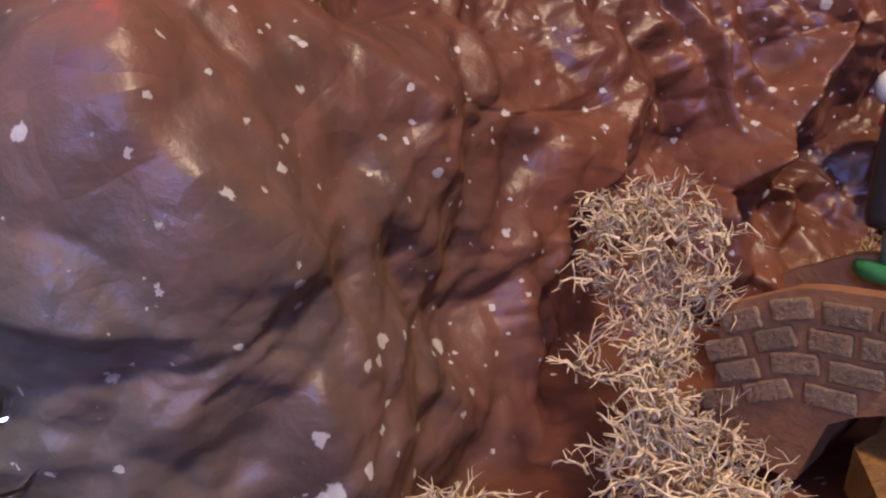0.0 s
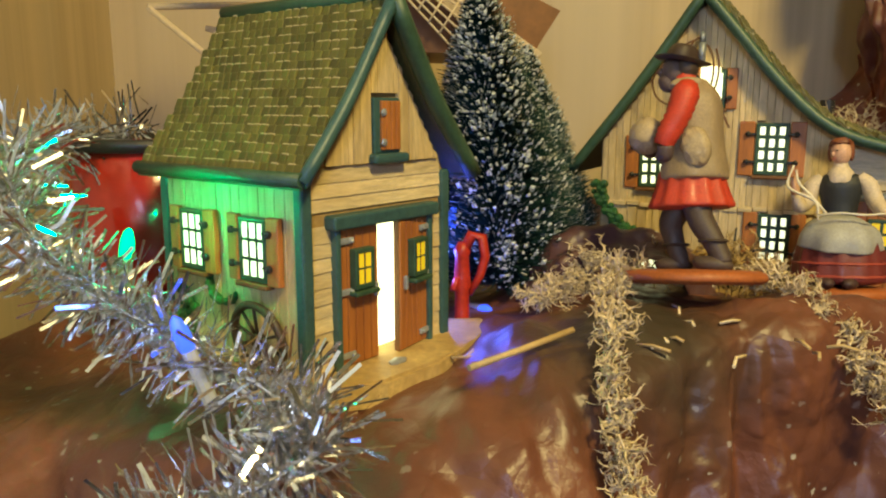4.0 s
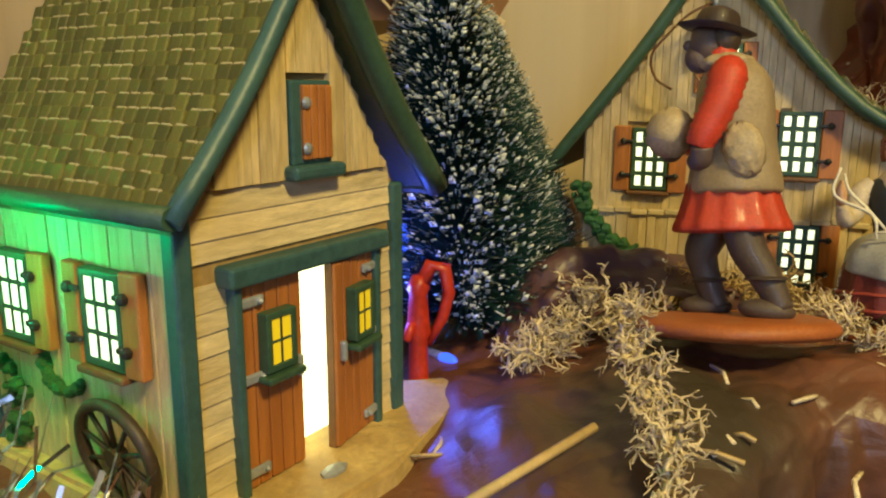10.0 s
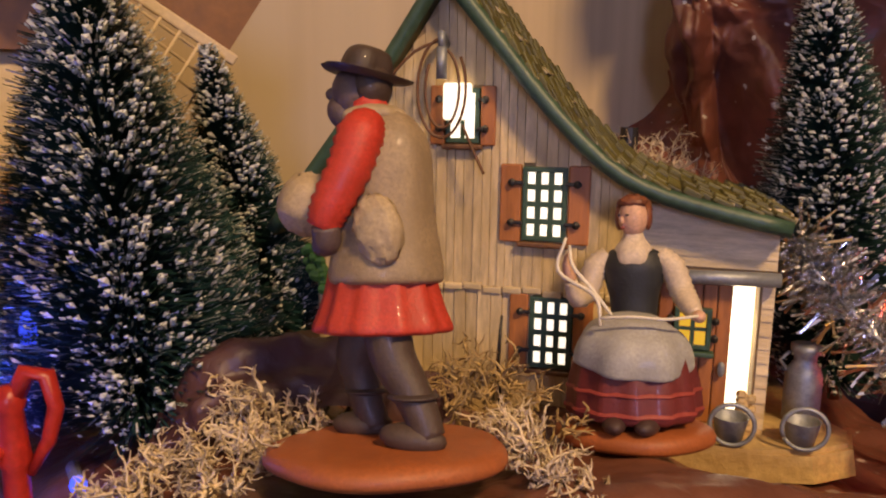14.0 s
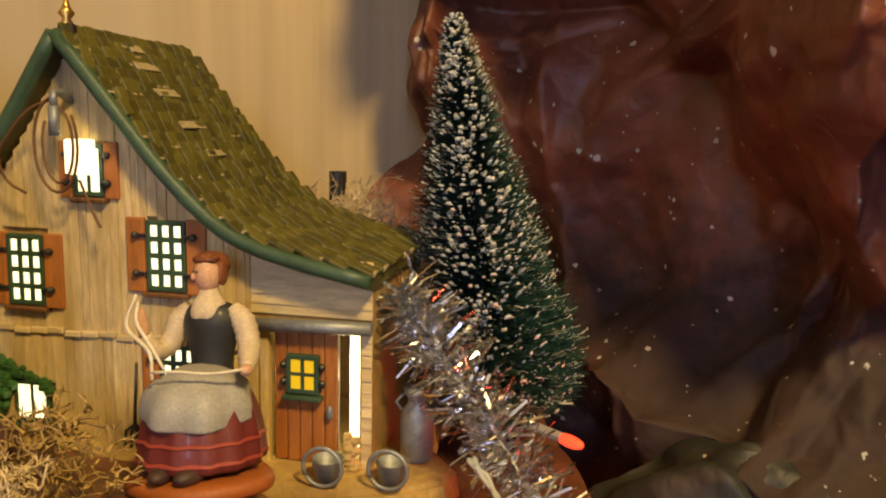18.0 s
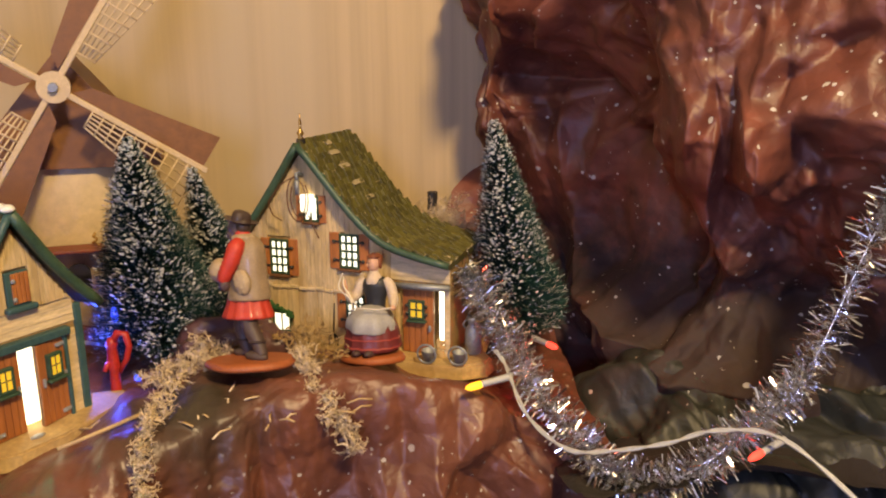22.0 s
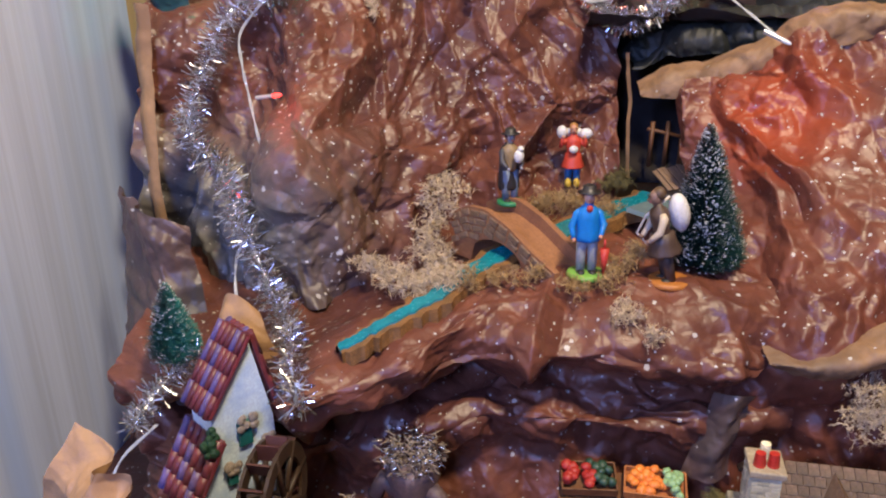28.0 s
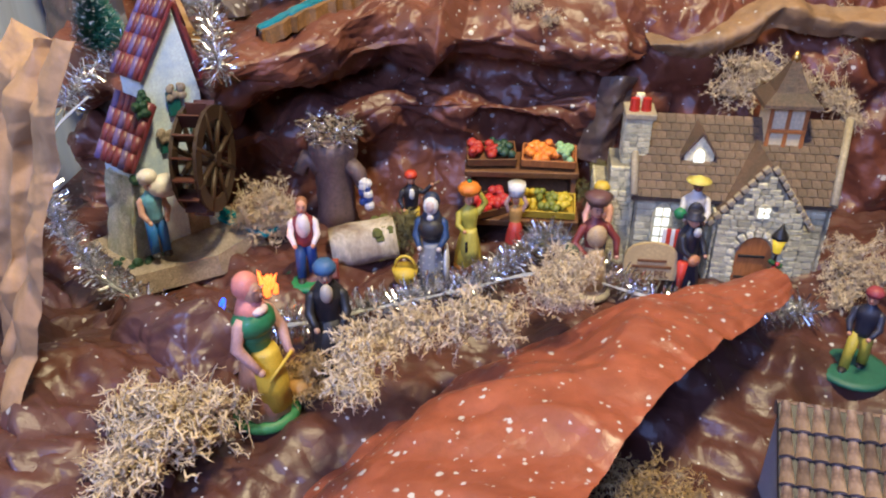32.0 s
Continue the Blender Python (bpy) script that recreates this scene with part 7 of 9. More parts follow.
bridge = thing("bridge", pose(0.075, 0.195, 1.296, 0, 0, -46), "terracotta model bridge with grey brick parapet over the stream", "bridge")
DECK = [(0.0, 0.024), (0.02, 0.034), (0.045, 0.036), (0.075, 0.027), (0.105, 0.012), (0.132, 0.001)]


def deck(x):
    return float(np.interp(x, [p[0] for p in DECK], [p[1] for p in DECK]))


def bridge_parts():
    xs = np.linspace(0, 0.132, 23)
    for nm, y0, y1, lift in (("parapet", 0.0, 0.006, 0.012), ("parapet", 0.04, 0.046, 0.013), ("roadway", 0.006, 0.04, 0.0)):
        bm = bmesh.new()
        low = []
        for x in xs:
            a = (x - 0.06) / 0.036
            low.append((x, 0.022 * math.sqrt(1 - a * a)) if abs(a) < 1 else (x, -0.006))
        pr(bm, [p for p in low] + [(x, deck(x) + lift) for x in xs[::-1]], y0, y1)
        p = part(nm, bm, clay, bridge)
        if nm == "parapet" and y0 == 0.0:
            g = random.Random(4)
            for row in range(4):
                x = -0.004 * (row % 2) + 0.001
                while x < 0.128:
                    w = g.uniform(0.0115, 0.0145)
                    mid = x + w / 2
                    z = deck(mid) + 0.0105 - 0.0072 * (row + 1)
                    a = (mid - 0.06) / 0.038
                    floor = 0.023 * math.sqrt(max(0, 1 - a * a)) if abs(a) < 1 else -0.004
                    if z > floor - 0.001:
                        bm = bmesh.new()
                        slope = math.degrees(math.atan2(deck(mid + 0.004) - deck(mid - 0.004), 0.008))
                        bx(bm, w - 0.0016, 0.0022, 0.0058, pose(mid, -0.0004, z, 0, -slope, 0), 0.0007)
                        part("brick", bm, brick_grey, p)
                    x += w


bridge_parts()


def ribbon(path, widths, lift, thick, n=60):
    pts = spline(path, n)
    ws = np.interp(np.linspace(0, 1, n), np.linspace(0, 1, len(widths)), widths)
    g = random.Random(8)
    bm = bmesh.new()
    rows = []
    for i, p in enumerate(pts):
        d = pts[min(i + 1, n - 1)] - pts[max(i - 1, 0)]
        s = np.array((-d[1], d[0], 0)) / (math.hypot(d[0], d[1]) + 1e-9)
        l, r = ws[i] / 2 * g.uniform(0.72, 1.28), ws[i] / 2 * g.uniform(0.72, 1.28)
        up = np.array((0, 0, lift))
        rows.append([bm.verts.new(p + s * l + up - np.array((0, 0, thick))), bm.verts.new(p + s * l * 0.96 + up), bm.verts.new(p + up), bm.verts.new(p - s * r * 0.96 + up), bm.verts.new(p - s * r + up - np.array((0, 0, thick)))])
    for a, b in zip(rows, rows[1:]):
        for k in range(4):
            bm.faces.new((a[k], b[k], b[k + 1], a[k + 1]))
    return bm


STREAM = [(0.275, 0.295, 1.317), (0.225, 0.255, 1.312), (0.165, 0.195, 1.306), (0.118, 0.155, 1.3), (0.075, 0.085, 1.294), (0.045, 0.05, 1.288), (0.022, 0.034, 1.28), (0.002, 0.022, 1.272)]
stream = thing("stream", I4, "painted blue stream with mossy brown banks", "stream")
part("bank", ribbon(STREAM, (0.05, 0.045, 0.04, 0.036, 0.03, 0.026, 0.02), 0.003, 0.012), bank_brown, stream, "brown and ochre stream bank")
part("water", ribbon(STREAM, (0.03, 0.028, 0.022, 0.018, 0.014, 0.013, 0.009), 0.0048, 0.004), water_blue, stream, "glossy turquoise painted water")

pond = thing("pond_mirror", pose(0.277, 0.242, 1.317, 3, 0, 45) @ Matrix.Scale(1.4, 4), "small tilted mirror plate serving as a pond", "mirror plate")
bm = bmesh.new()
pr(bm, [(-0.018, 0), (0.018, 0), (0.02, 0.003), (-0.017, 0.003)], -0.02, 0.02)
part("plate", bm, surface("pale_mirror", (0.3, 0.42, 0.46), 0.2, 0.15, 90.0, metal=0.5), pond)
shed = thing("lean_to_roof", pose(0.297, 0.3, 1.338, 20, -6, 20) @ Matrix.Scale(0.65, 4), "little lean-to of split wooden slats by the cave", "wooden shelter")
for k in range(7):
    bm = bmesh.new()
    bx(bm, 0.0075, 0.055 + 0.004 * (k % 3), 0.0022, pose(-0.027 + 0.0086 * k, 0, 0.001 * (k % 2), 0, 3 * (k % 3 - 1), 0), 0.0006)
    part("slat", bm, surface("split_wood", (0.2, 0.13, 0.08), 0.7, 0.3, 200.0, stretch=(1, 0.15, 1), relief=0.6) if k == 0 else bpy.data.materials["split_wood"], shed)
fence = thing("cave_fence", pose(0.282, 0.4, 1.325, 0, 0, 12), "dark wooden fence posts inside the cave", "fence")
for k in range(3):
    bm = bmesh.new()
    tu(bm, [(0.018 * k, 0, 0), (0.018 * k + 0.002, 0, 0.052)], 0.0026, 6)
    part("post", bm, wood_brown, fence)
bm = bmesh.new()
tu(bm, [(-0.004, 0, 0.044), (0.042, 0, 0.032)], 0.0022, 6)
part("rail", bm, wood_brown, fence)

# ---- water mill ----
plaster_blue = surface("whitewashed_wall", (0.66, 0.78, 0.9), 0.5, 0.18, 220.0, (0.42, 0.56, 0.76), relief=0.6, depth=0.0008)
tile_red = surface("red_striped_tile", (0.15, 0.028, 0.032), 0.4, 0.35, 200.0, (0.09, 0.025, 0.04), per_piece=0.25)
tile_blue = surface("blue_worn_tile", (0.12, 0.09, 0.24), 0.4, 0.3, 200.0, (0.1, 0.03, 0.05), per_piece=0.25)
stone_pale = surface("pale_footing", (0.5, 0.48, 0.38), 0.7, 0.35, 200.0, (0.3, 0.32, 0.2), relief=0.9, depth=0.0015)
moss_dark = surface("moulded_moss", (0.015, 0.06, 0.03), 0.6, 0.4, 300.0, relief=0.8)
stone_rough = surface("rough_stone", (0.36, 0.3, 0.24), 0.75, 0.4, 260.0, (0.24, 0.2, 0.16), relief=0.9, depth=0.0015)
shutter_teal = surface("teal_shutter", (0.02, 0.13, 0.12), 0.45, 0.3, 250.0)
wmill = thing("water_mill", pose(-0.0875, -0.0555, 1.1, 0, 0, 50), "blue-white moulded water mill with red tile roofs and dark wheel", "miniature house")


def mill_parts():
    bm = bmesh.new()
    pr(bm, [(0.016, 0.0), (0.066, 0.0), (0.066, 0.132), (0.0525, 0.199), (0.017, 0.152)], 0.0, 0.03)
    wall = part("tower_wall", bm, plaster_blue, wmill)
    bm = bmesh.new()
    pr(bm, [(-0.01, 0.0), (0.016, 0.0), (0.017, 0.122), (-0.008, 0.082)], -0.002, 0.036)
    part("annex_wall", bm, plaster_blue, wmill)

    def tiled(x0, z0, x1, z1, y0, y1, name):
        if x1 < x0:
            x0, z0, x1, z1 = x1, z1, x0, z0
        bm = bmesh.new()
        ln = math.hypot(x1 - x0, z1 - z0)
        ang = math.degrees(math.atan2(z1 - z0, x1 - x0))
        m = pose((x0 + x1) / 2, (y0 + y1) / 2, (z0 + z1) / 2, 0, -ang, 0)
        bx(bm, ln, y1 - y0, 0.003, m, 0.0006)
        roof = part(name, bm, tile_red, wmill, "dark red striped tile roof")
        one = bmesh.new()
        rows, cols = 4, 6
        w = (y1 - y0) / cols
        tu(one, [(-ln / rows * 0.55, 0, 0.0002), (ln / rows * 0.55, 0, 0.0008)], w * 0.44, 8)
        kinds = [mesh_of("tile", one, tile_red)]
        kinds.append(kinds[0].copy())
        kinds[1].materials[0] = tile_blue
        for r in range(rows):
            for c in range(cols):
                again("tile", kinds[(c % 2) * ((r + c) % 3 != 0)], roof, m @ pose(-ln / 2 + ln * (r + 0.5) / rows, -(y1 - y0) / 2 + w * (c + 0.5), 0.003))

    tiled(0.0525, 0.204, 0.015, 0.152, -0.006, 0.034, "roof")
    tiled(0.0525, 0.204, 0.071, 0.128, -0.002, 0.034, "roof")
    tiled(0.021, 0.133, -0.008, 0.086, -0.012, 0.042, "annex_roof")
    g = random.Random(2)
    for x, z, w, h in ((0.041, 0.118, 0.011, 0.02), (0.056, 0.1, 0.009, 0.014), (0.027, 0.09, 0.008, 0.014)):
        bm = bmesh.new()
        bx(bm, w, 0.004, h, pose(x, -0.001, z), 0.001)
        win = part("window", bm, shutter_teal, wmill, "dark teal shuttered window")
        bm = bmesh.new()
        for k in range(10):
            ball(bm, g.uniform(0.0022, 0.0042), pose(x + g.uniform(-1, 1) * w * 0.7, -0.0035, z + h * g.uniform(0.75, 1.35)) @ Matrix.Diagonal((1, 0.6, 1, 1)), 0, 6, 5)
        tagged(part("stone_surround", bm, stone_rough, win), "rough stone round the window", "", "", "stuff")
    bm = bmesh.new()
    pr(bm, [(0.036, 0.0), (0.054, 0.0), (0.054, 0.05)] + [(0.045 + 0.009 * math.cos(a), 0.05 + 0.011 * math.sin(a)) for a in np.linspace(0.3, 2.84, 8)] + [(0.036, 0.05)], -0.003, 0.002)
    part("door", bm, stone_rough, wmill, "stone arched doorway")
    bm = bmesh.new()
    pr(bm, [(-0.026, 0.0), (0.014, 0.0), (0.004, 0.03), (0.002, 0.07), (-0.004, 0.082), (-0.012, 0.078), (-0.016, 0.045)], -0.008, 0.03)
    bmesh.ops.subdivide_edges(bm, edges=bm.edges[:], cuts=3, use_grid_fill=True)
    for v in bm.verts:
        v.co += Vector([g.uniform(-1, 1) * 0.0016 for _ in range(3)])
    part("footing", bm, stone_pale, wmill, "rough pale stone footing")
    for spots in ([(-0.024, -0.012, 0.012), (-0.012, -0.016, 0.01), (0.0, -0.012, 0.008), (-0.03, 0.0, 0.01)], [(-0.006, -0.01, 0.08), (0.002, -0.006, 0.078)], [(0.008, -0.006, 0.134), (0.014, -0.004, 0.14), (0.01, -0.008, 0.128)]):
        bm = bmesh.new()
        for p in spots:
            for k in range(7):
                ball(bm, g.uniform(0.002, 0.0042), pose(p[0] + g.uniform(-1, 1) * 0.004, p[1] + g.uniform(-1, 1) * 0.003, p[2] + g.uniform(-1, 1) * 0.003), 0, 6, 5)
        tagged(part("moss", bm, moss_dark, wmill, "dark green moulded moss"), "dark green moulded moss", "", "", "stuff")
    bm = bmesh.new()
    rim = [(-0.035, -0.03), (0.03, -0.052), (0.085, -0.04), (0.095, 0.02), (0.07, 0.055), (-0.03, 0.055)]
    a = [bm.verts.new((x, y, -0.006)) for x, y in rim]
    b = [bm.verts.new((x * 0.95, y * 0.95, 0.012)) for x, y in rim]
    bm.faces.new(a[::-1]), bm.faces.new(b)
    for k in range(6):
        bm.faces.new((a[k], a[(k + 1) % 6], b[(k + 1) % 6], b[k]))
    part("base", bm, stone_rough, wmill, "moulded stone base")
    bm = bmesh.new()
    bx(bm, 0.018, 0.09, 0.004, pose(0.074, -0.012, 0.013, 0, 0, 8), 0.001)
    part("millrace", bm, water_blue, wmill, "blue painted mill race")


mill_parts()
wheel_thing = thing("mill_wheel", pose(-0.031, -0.054, 1.193, 0, 0, -4), "large dark wooden water wheel beside the mill", "water wheel")


def wheel_parts():
    R = 0.042
    for x in (-0.011, 0.007):
        bm = bmesh.new()
        ringed = [[bm.verts.new((x + dx, r * math.cos(a), r * math.sin(a))) for dx, r in ((-0.0013, R), (0.0013, R), (0.0013, R * 0.74), (-0.0013, R * 0.74))] for a in np.linspace(0, 2 * math.pi, 33)[:-1]]
        for k in range(32):
            for e in range(4):
                bm.faces.new((ringed[k][e], ringed[k][(e + 1) % 4], ringed[(k + 1) % 32][(e + 1) % 4], ringed[(k + 1) % 32][e]))
        bmesh.ops.recalc_face_normals(bm, faces=bm.faces)
        rim = part("rim", bm, wood_wheel, wheel_thing, "dark wooden wheel rim")
        for k in range(8):
            a = math.pi * k / 4 + 0.2
            bm = bmesh.new()
            tu(bm, [(x, 0.004 * math.cos(a), 0.004 * math.sin(a)), (x, R * math.cos(a), R * math.sin(a))], 0.0023, 5)
            part("spoke", bm, wood_wheel, rim)
    bm = bmesh.new()
    cy(bm, 0.006, 0.006, 0.034, pose(-0.024, 0, 0, 0, 90, 0), 12)
    part("axle", bm, wood_wheel, wheel_thing)
    one = bmesh.new()
    bx(one, 0.0165, 0.0015, 0.012, pose(-0.002, 0, -0.009))
    me = mesh_of("paddle", one, surface("red_brown_paddle", (0.09, 0.032, 0.024), 0.5, 0.3, 200.0))
    for k in range(16):
        a = 360 * k / 16
        again("paddle", me, wheel_thing, pose(0, 0, 0, a, 0, 0) @ pose(0, 0, R))


wheel_parts()

# ---- stone chapel ----
chapel_pane = glow("chapel_window_pane", (1.0, 0.9, 0.7), 1.3)
stone_wall = surface("grey_stone_wall", (0.34, 0.3, 0.19), 0.7, 0.35, 160.0, (0.14, 0.13, 0.11), relief=0.7, depth=0.001)
stone_piece = surface("grey_stone", (0.74, 0.67, 0.43), 0.65, 0.35, 240.0, (0.3, 0.29, 0.2), relief=0.6, depth=0.0008, per_piece=0.3)
slate_brown = surface("brown_slate", (0.125, 0.078, 0.05), 0.6, 0.5, 200.0, (0.08, 0.06, 0.04), relief=0.8, depth=0.0012, per_piece=0.25)
coping = surface("stone_coping", (0.36, 0.3, 0.2), 0.6, 0.3, 200.0)
chapel = thing("chapel", pose(0.306, -0.06, 1.1, 0, 0, -7), "miniature grey stone chapel with brown slate roof and lit windows", "miniature house")


def stones(parent, m, w, h, seed, inside=lambda x, z: True, size=0.0068):
    """Rough stones in courses over a wall panel, joints left open."""
    g = random.Random(seed)
    kinds = []
    for k in range(4):
        bm = bmesh.new()
        bx(bm, 1, 0.5, 1, I4, 0.16)
        for v in bm.verts:
            v.co += Vector([g.uniform(-1, 1) * 0.06 for _ in range(3)])
        kinds.append(mesh_of("stone", bm, stone_piece))
    z = 0.0
    while z < h - size * 0.3:
        rh = size * g.uniform(0.6, 0.95)
        x = -g.uniform(0, size * 0.6)
        while x < w:
            sw = size * g.uniform(0.8, 1.7)
            if x + sw > 0.001 and x < w - 0.001 and inside(x + sw / 2, z + rh / 2):
                again("stone", kinds[g.randrange(4)], parent, m @ pose(min(max(x + sw / 2, sw / 2), w - sw / 2), 0, z, 0, 0, 0) @ Matrix.Diagonal((sw * 0.93, 0.004, rh * 0.93, 1)))
            x += sw
        z += rh


def arch(x, z, w, h, n=8):
    return [(x - w / 2, z), (x + w / 2, z), (x + w / 2, z + h * 0.6)] + [(x + w / 2 * math.cos(a), z + h * 0.6 + h * 0.4 * math.sin(a)) for a in np.linspace(0.25, 2.89, n)] + [(x - w / 2, z + h * 0.6)]


def chapel_parts():
    EA, RI, W, D = 0.07, 0.112, 0.146, 0.1
    FAR = W + 0.03
    edge = lambda y: W + (FAR - W) * y / D
    bm = bmesh.new()
    ring = lambda x_of: [bm.verts.new((x_of(y), y, z)) for y, z in ((0, 0), (D, 0), (D, EA), (D / 2, RI), (0, EA))]
    a, b = ring(lambda y: 0.0), ring(edge)
    bm.faces.new(a), bm.faces.new(b[::-1])
    for k in range(5):
        bm.faces.new((a[k], b[k], b[(k + 1) % 5], a[(k + 1) % 5]))
    bmesh.ops.recalc_face_normals(bm, faces=bm.faces)
    wall = part("wall", bm, stone_wall, chapel, "grey rubble stone wall")
    entry = lambda x, z: not (0.058 < x < 0.126)
    stones(wall, pose(0.002, -0.0015, 0), W - 0.004, EA, 1, entry)
    stones(wall, pose(-0.0015, D, 0, 0, 0, -90), D, EA, 2)
    wide = math.hypot(FAR - W, D)
    stones(wall, pose(W + 0.0015, 0, 0, 0, 0, math.degrees(math.atan2(D, FAR - W))), wide, RI, 3, lambda x, z: z < EA + (RI - EA) * (1 - abs(x / wide - 0.5) / 0.5))
    skew = math.degrees(math.atan2(D, FAR - W))
    for x in (0.3, 0.68):
        bm = bmesh.new()
        pr(bm, arch(x * wide, 0.012, 0.011, 0.034), -0.0035, 0.0, pose(W, 0, 0, 0, 0, skew))
        win = part("window", bm, stone_piece, chapel, "arched lit lattice window")
        for r in range(4):
            for c in range(2):
                bm = bmesh.new()
                bx(bm, 0.0036, 0.001, 0.0055, pose(W, 0, 0, 0, 0, skew) @ pose(x * wide + (c - 0.5) * 0.005, -0.0042, 0.015 + r * 0.0072), 0.0003)
                part("pane", bm, chapel_pane, win)
    # main roof: front and back slopes, courses of slates in front
    for y0 in (-0.006, D + 0.006):
        bm = bmesh.new()
        pts = [(-0.004, y0, EA - 0.002), (edge(y0) + 0.004, y0, EA - 0.002), (edge(D / 2) + 0.004, D / 2, RI + 0.004), (-0.004, D / 2, RI + 0.004)]
        lo = [bm.verts.new((x, y, z - 0.003)) for x, y, z in pts]
        hi = [bm.verts.new(p) for p in pts]
        bm.faces.new(lo), bm.faces.new(hi)
        for k in range(4):
            bm.faces.new((lo[k], lo[(k + 1) % 4], hi[(k + 1) % 4], hi[k]))
        bmesh.ops.recalc_face_normals(bm, faces=bm.faces)
        roof = part("roof", bm, slate_brown, chapel, "brown slate roof slope")
        if y0 < 0:
            one = bmesh.new()
            bx(one, 0.0072, 0.0092, 0.0012, I4, 0.0002)
            me = mesh_of("slate", one, slate_brown)
            g = random.Random(5)
            tilt = math.degrees(math.atan2(RI - EA + 0.006, D / 2 + 0.006))
            for r in range(10):
                f = (r + 0.5) / 10
                y, z = -0.006 + (D / 2 + 0.006) * f, EA - 0.002 + (RI - EA + 0.006) * f
                for c in range(23):
                    x = -0.004 + (c + 0.5 + 0.5 * (r % 2)) * 0.0075
                    if x < edge(y):
                        again("slate", me, roof, pose(x, y, z + 0.0003, tilt - 5, g.uniform(-2, 2), g.uniform(-3, 3)))
    for e0, e1 in ((lambda y: -0.002, 0), (lambda y: edge(y) + 0.002, 1)):
        bm = bmesh.new()
        tu(bm, [(e0(-0.007), -0.007, EA - 0.001), (e0(D / 2), D / 2, RI + 0.0055), (e0(D + 0.007), D + 0.007, EA - 0.001)], 0.0034, 6)
        part("coping", bm, coping, chapel, "pale stone gable coping")
    # entry gable
    cx, hw, ez, pz, out = 0.092, 0.031, 0.06, 0.101, 0.02
    bm = bmesh.new()
    pr(bm, [(cx - hw, 0), (cx + hw, 0), (cx + hw, ez), (cx, pz), (cx - hw, ez)], -out, 0.03)
    porch = part("porch", bm, stone_wall, chapel, "stone entry gable")
    inside = lambda x, z: z < ez + (pz - ez) * (1 - abs(x - hw) / hw) - 0.002 and not (abs(x - hw) < 0.0165 and z < 0.05) and (x - hw) ** 2 + (z - 0.068) ** 2 > 0.0075 ** 2
    stones(porch, pose(cx - hw, -out - 0.0015, 0), hw * 2, pz, 7, inside, 0.0062)
    stones(porch, pose(cx - hw - 0.0015, 0, 0, 0, 0, -90), out, ez, 8)
    for s in (-1, 1):
        bm = bmesh.new()
        x1 = cx + s * (hw + 0.006)
        poly = [(cx, pz + 0.004), (x1, ez - 0.006), (x1, ez - 0.009), (cx, pz)]
        pr(bm, poly if s < 0 else poly[::-1], -out + 0.002, 0.04)
        bmesh.ops.recalc_face_normals(bm, faces=bm.faces)
        part("porch_roof", bm, slate_brown, porch)
        for k in range(9):
            t = (k + 0.5) / 9
            bm = bmesh.new()
            bx(bm, 0.0052, 0.005, 0.0042, pose(cx + (x1 - cx) * t, -out, pz + 0.002 + (ez - 0.007 - pz - 0.002) * t, 0, s * 47, 0), 0.0008)
            part("coping_stone", bm, coping, porch)
    bm = bmesh.new()
    pr(bm, arch(cx, 0, 0.027, 0.046), -out - 0.001, -out + 0.001)
    door = part("door", bm, wood_orange, porch, "orange arched wooden door")
    bm = bmesh.new()
    for z in (0.01, 0.029):
        bx(bm, 0.02, 0.0014, 0.0022, pose(cx - 0.002, -out - 0.0018, z), 0.0004)
    part("hinge", bm, iron_black, door)
    for k in range(11):
        a = math.pi * k / 10
        bm = bmesh.new()
        bx(bm, 0.0052, 0.004, 0.0055, pose(cx + 0.0165 * math.cos(a), -out - 0.001, 0.026 + 0.021 * math.sin(a), 0, 90 - math.degrees(a), 0), 0.001)
        part("arch_stone", bm, stone_piece, porch)
    for k in range(5):
        for s in (-1, 1):
            bm = bmesh.new()
            bx(bm, 0.0052, 0.004, 0.0048, pose(cx + s * 0.0165, -out - 0.001, 0.0052 * k), 0.001)
            part("arch_stone", bm, stone_piece, porch)
    bm = bmesh.new()
    cy(bm, 0.0066, 0.0066, 0.003, pose(cx, -out, 0.068, 90, 0, 0), 16)
    rose = part("round_window", bm, stone_piece, porch, "round four-pane lit window")
    for x, z in ((-1, -1), (1, -1), (-1, 1), (1, 1)):
        bm = bmesh.new()
        bx(bm, 0.0036, 0.001, 0.0036, pose(cx + x * 0.0023, -out - 0.0034, 0.068 + z * 0.0023 - 0.0018), 0.0006)
        part("pane", bm, chapel_pane, rose)
    for x, z, w, h in ((0.022, 0.024, 0.012, 0.036),):
        bm = bmesh.new()
        pr(bm, arch(x, z, w + 0.004, h + 0.004), -0.0045, 0.0)
        win = part("window", bm, stone_piece, chapel, "arched lit lattice window")
        for r in range(4):
            for c in range(2):
                bm = bmesh.new()
                bx(bm, w * 0.4, 0.001, h * 0.19, pose(x + (c - 0.5) * w * 0.5, -0.0052, z + 0.002 + r * h * 0.24), 0.0003)
                part("pane", bm, chapel_pane, win)
    # dormer
    bm = bmesh.new()
    pr(bm, [(0.036, 0.083), (0.058, 0.083), (0.058, 0.097), (0.047, 0.111), (0.036, 0.097)], 0.018, 0.05)
    dormer = part("dormer", bm, stone_piece, chapel, "small stone dormer with lit window")
    bm = bmesh.new()
    pr(bm, arch(0.047, 0.086, 0.008, 0.014), 0.0168, 0.0182)
    part("pane", bm, chapel_pane, dormer)
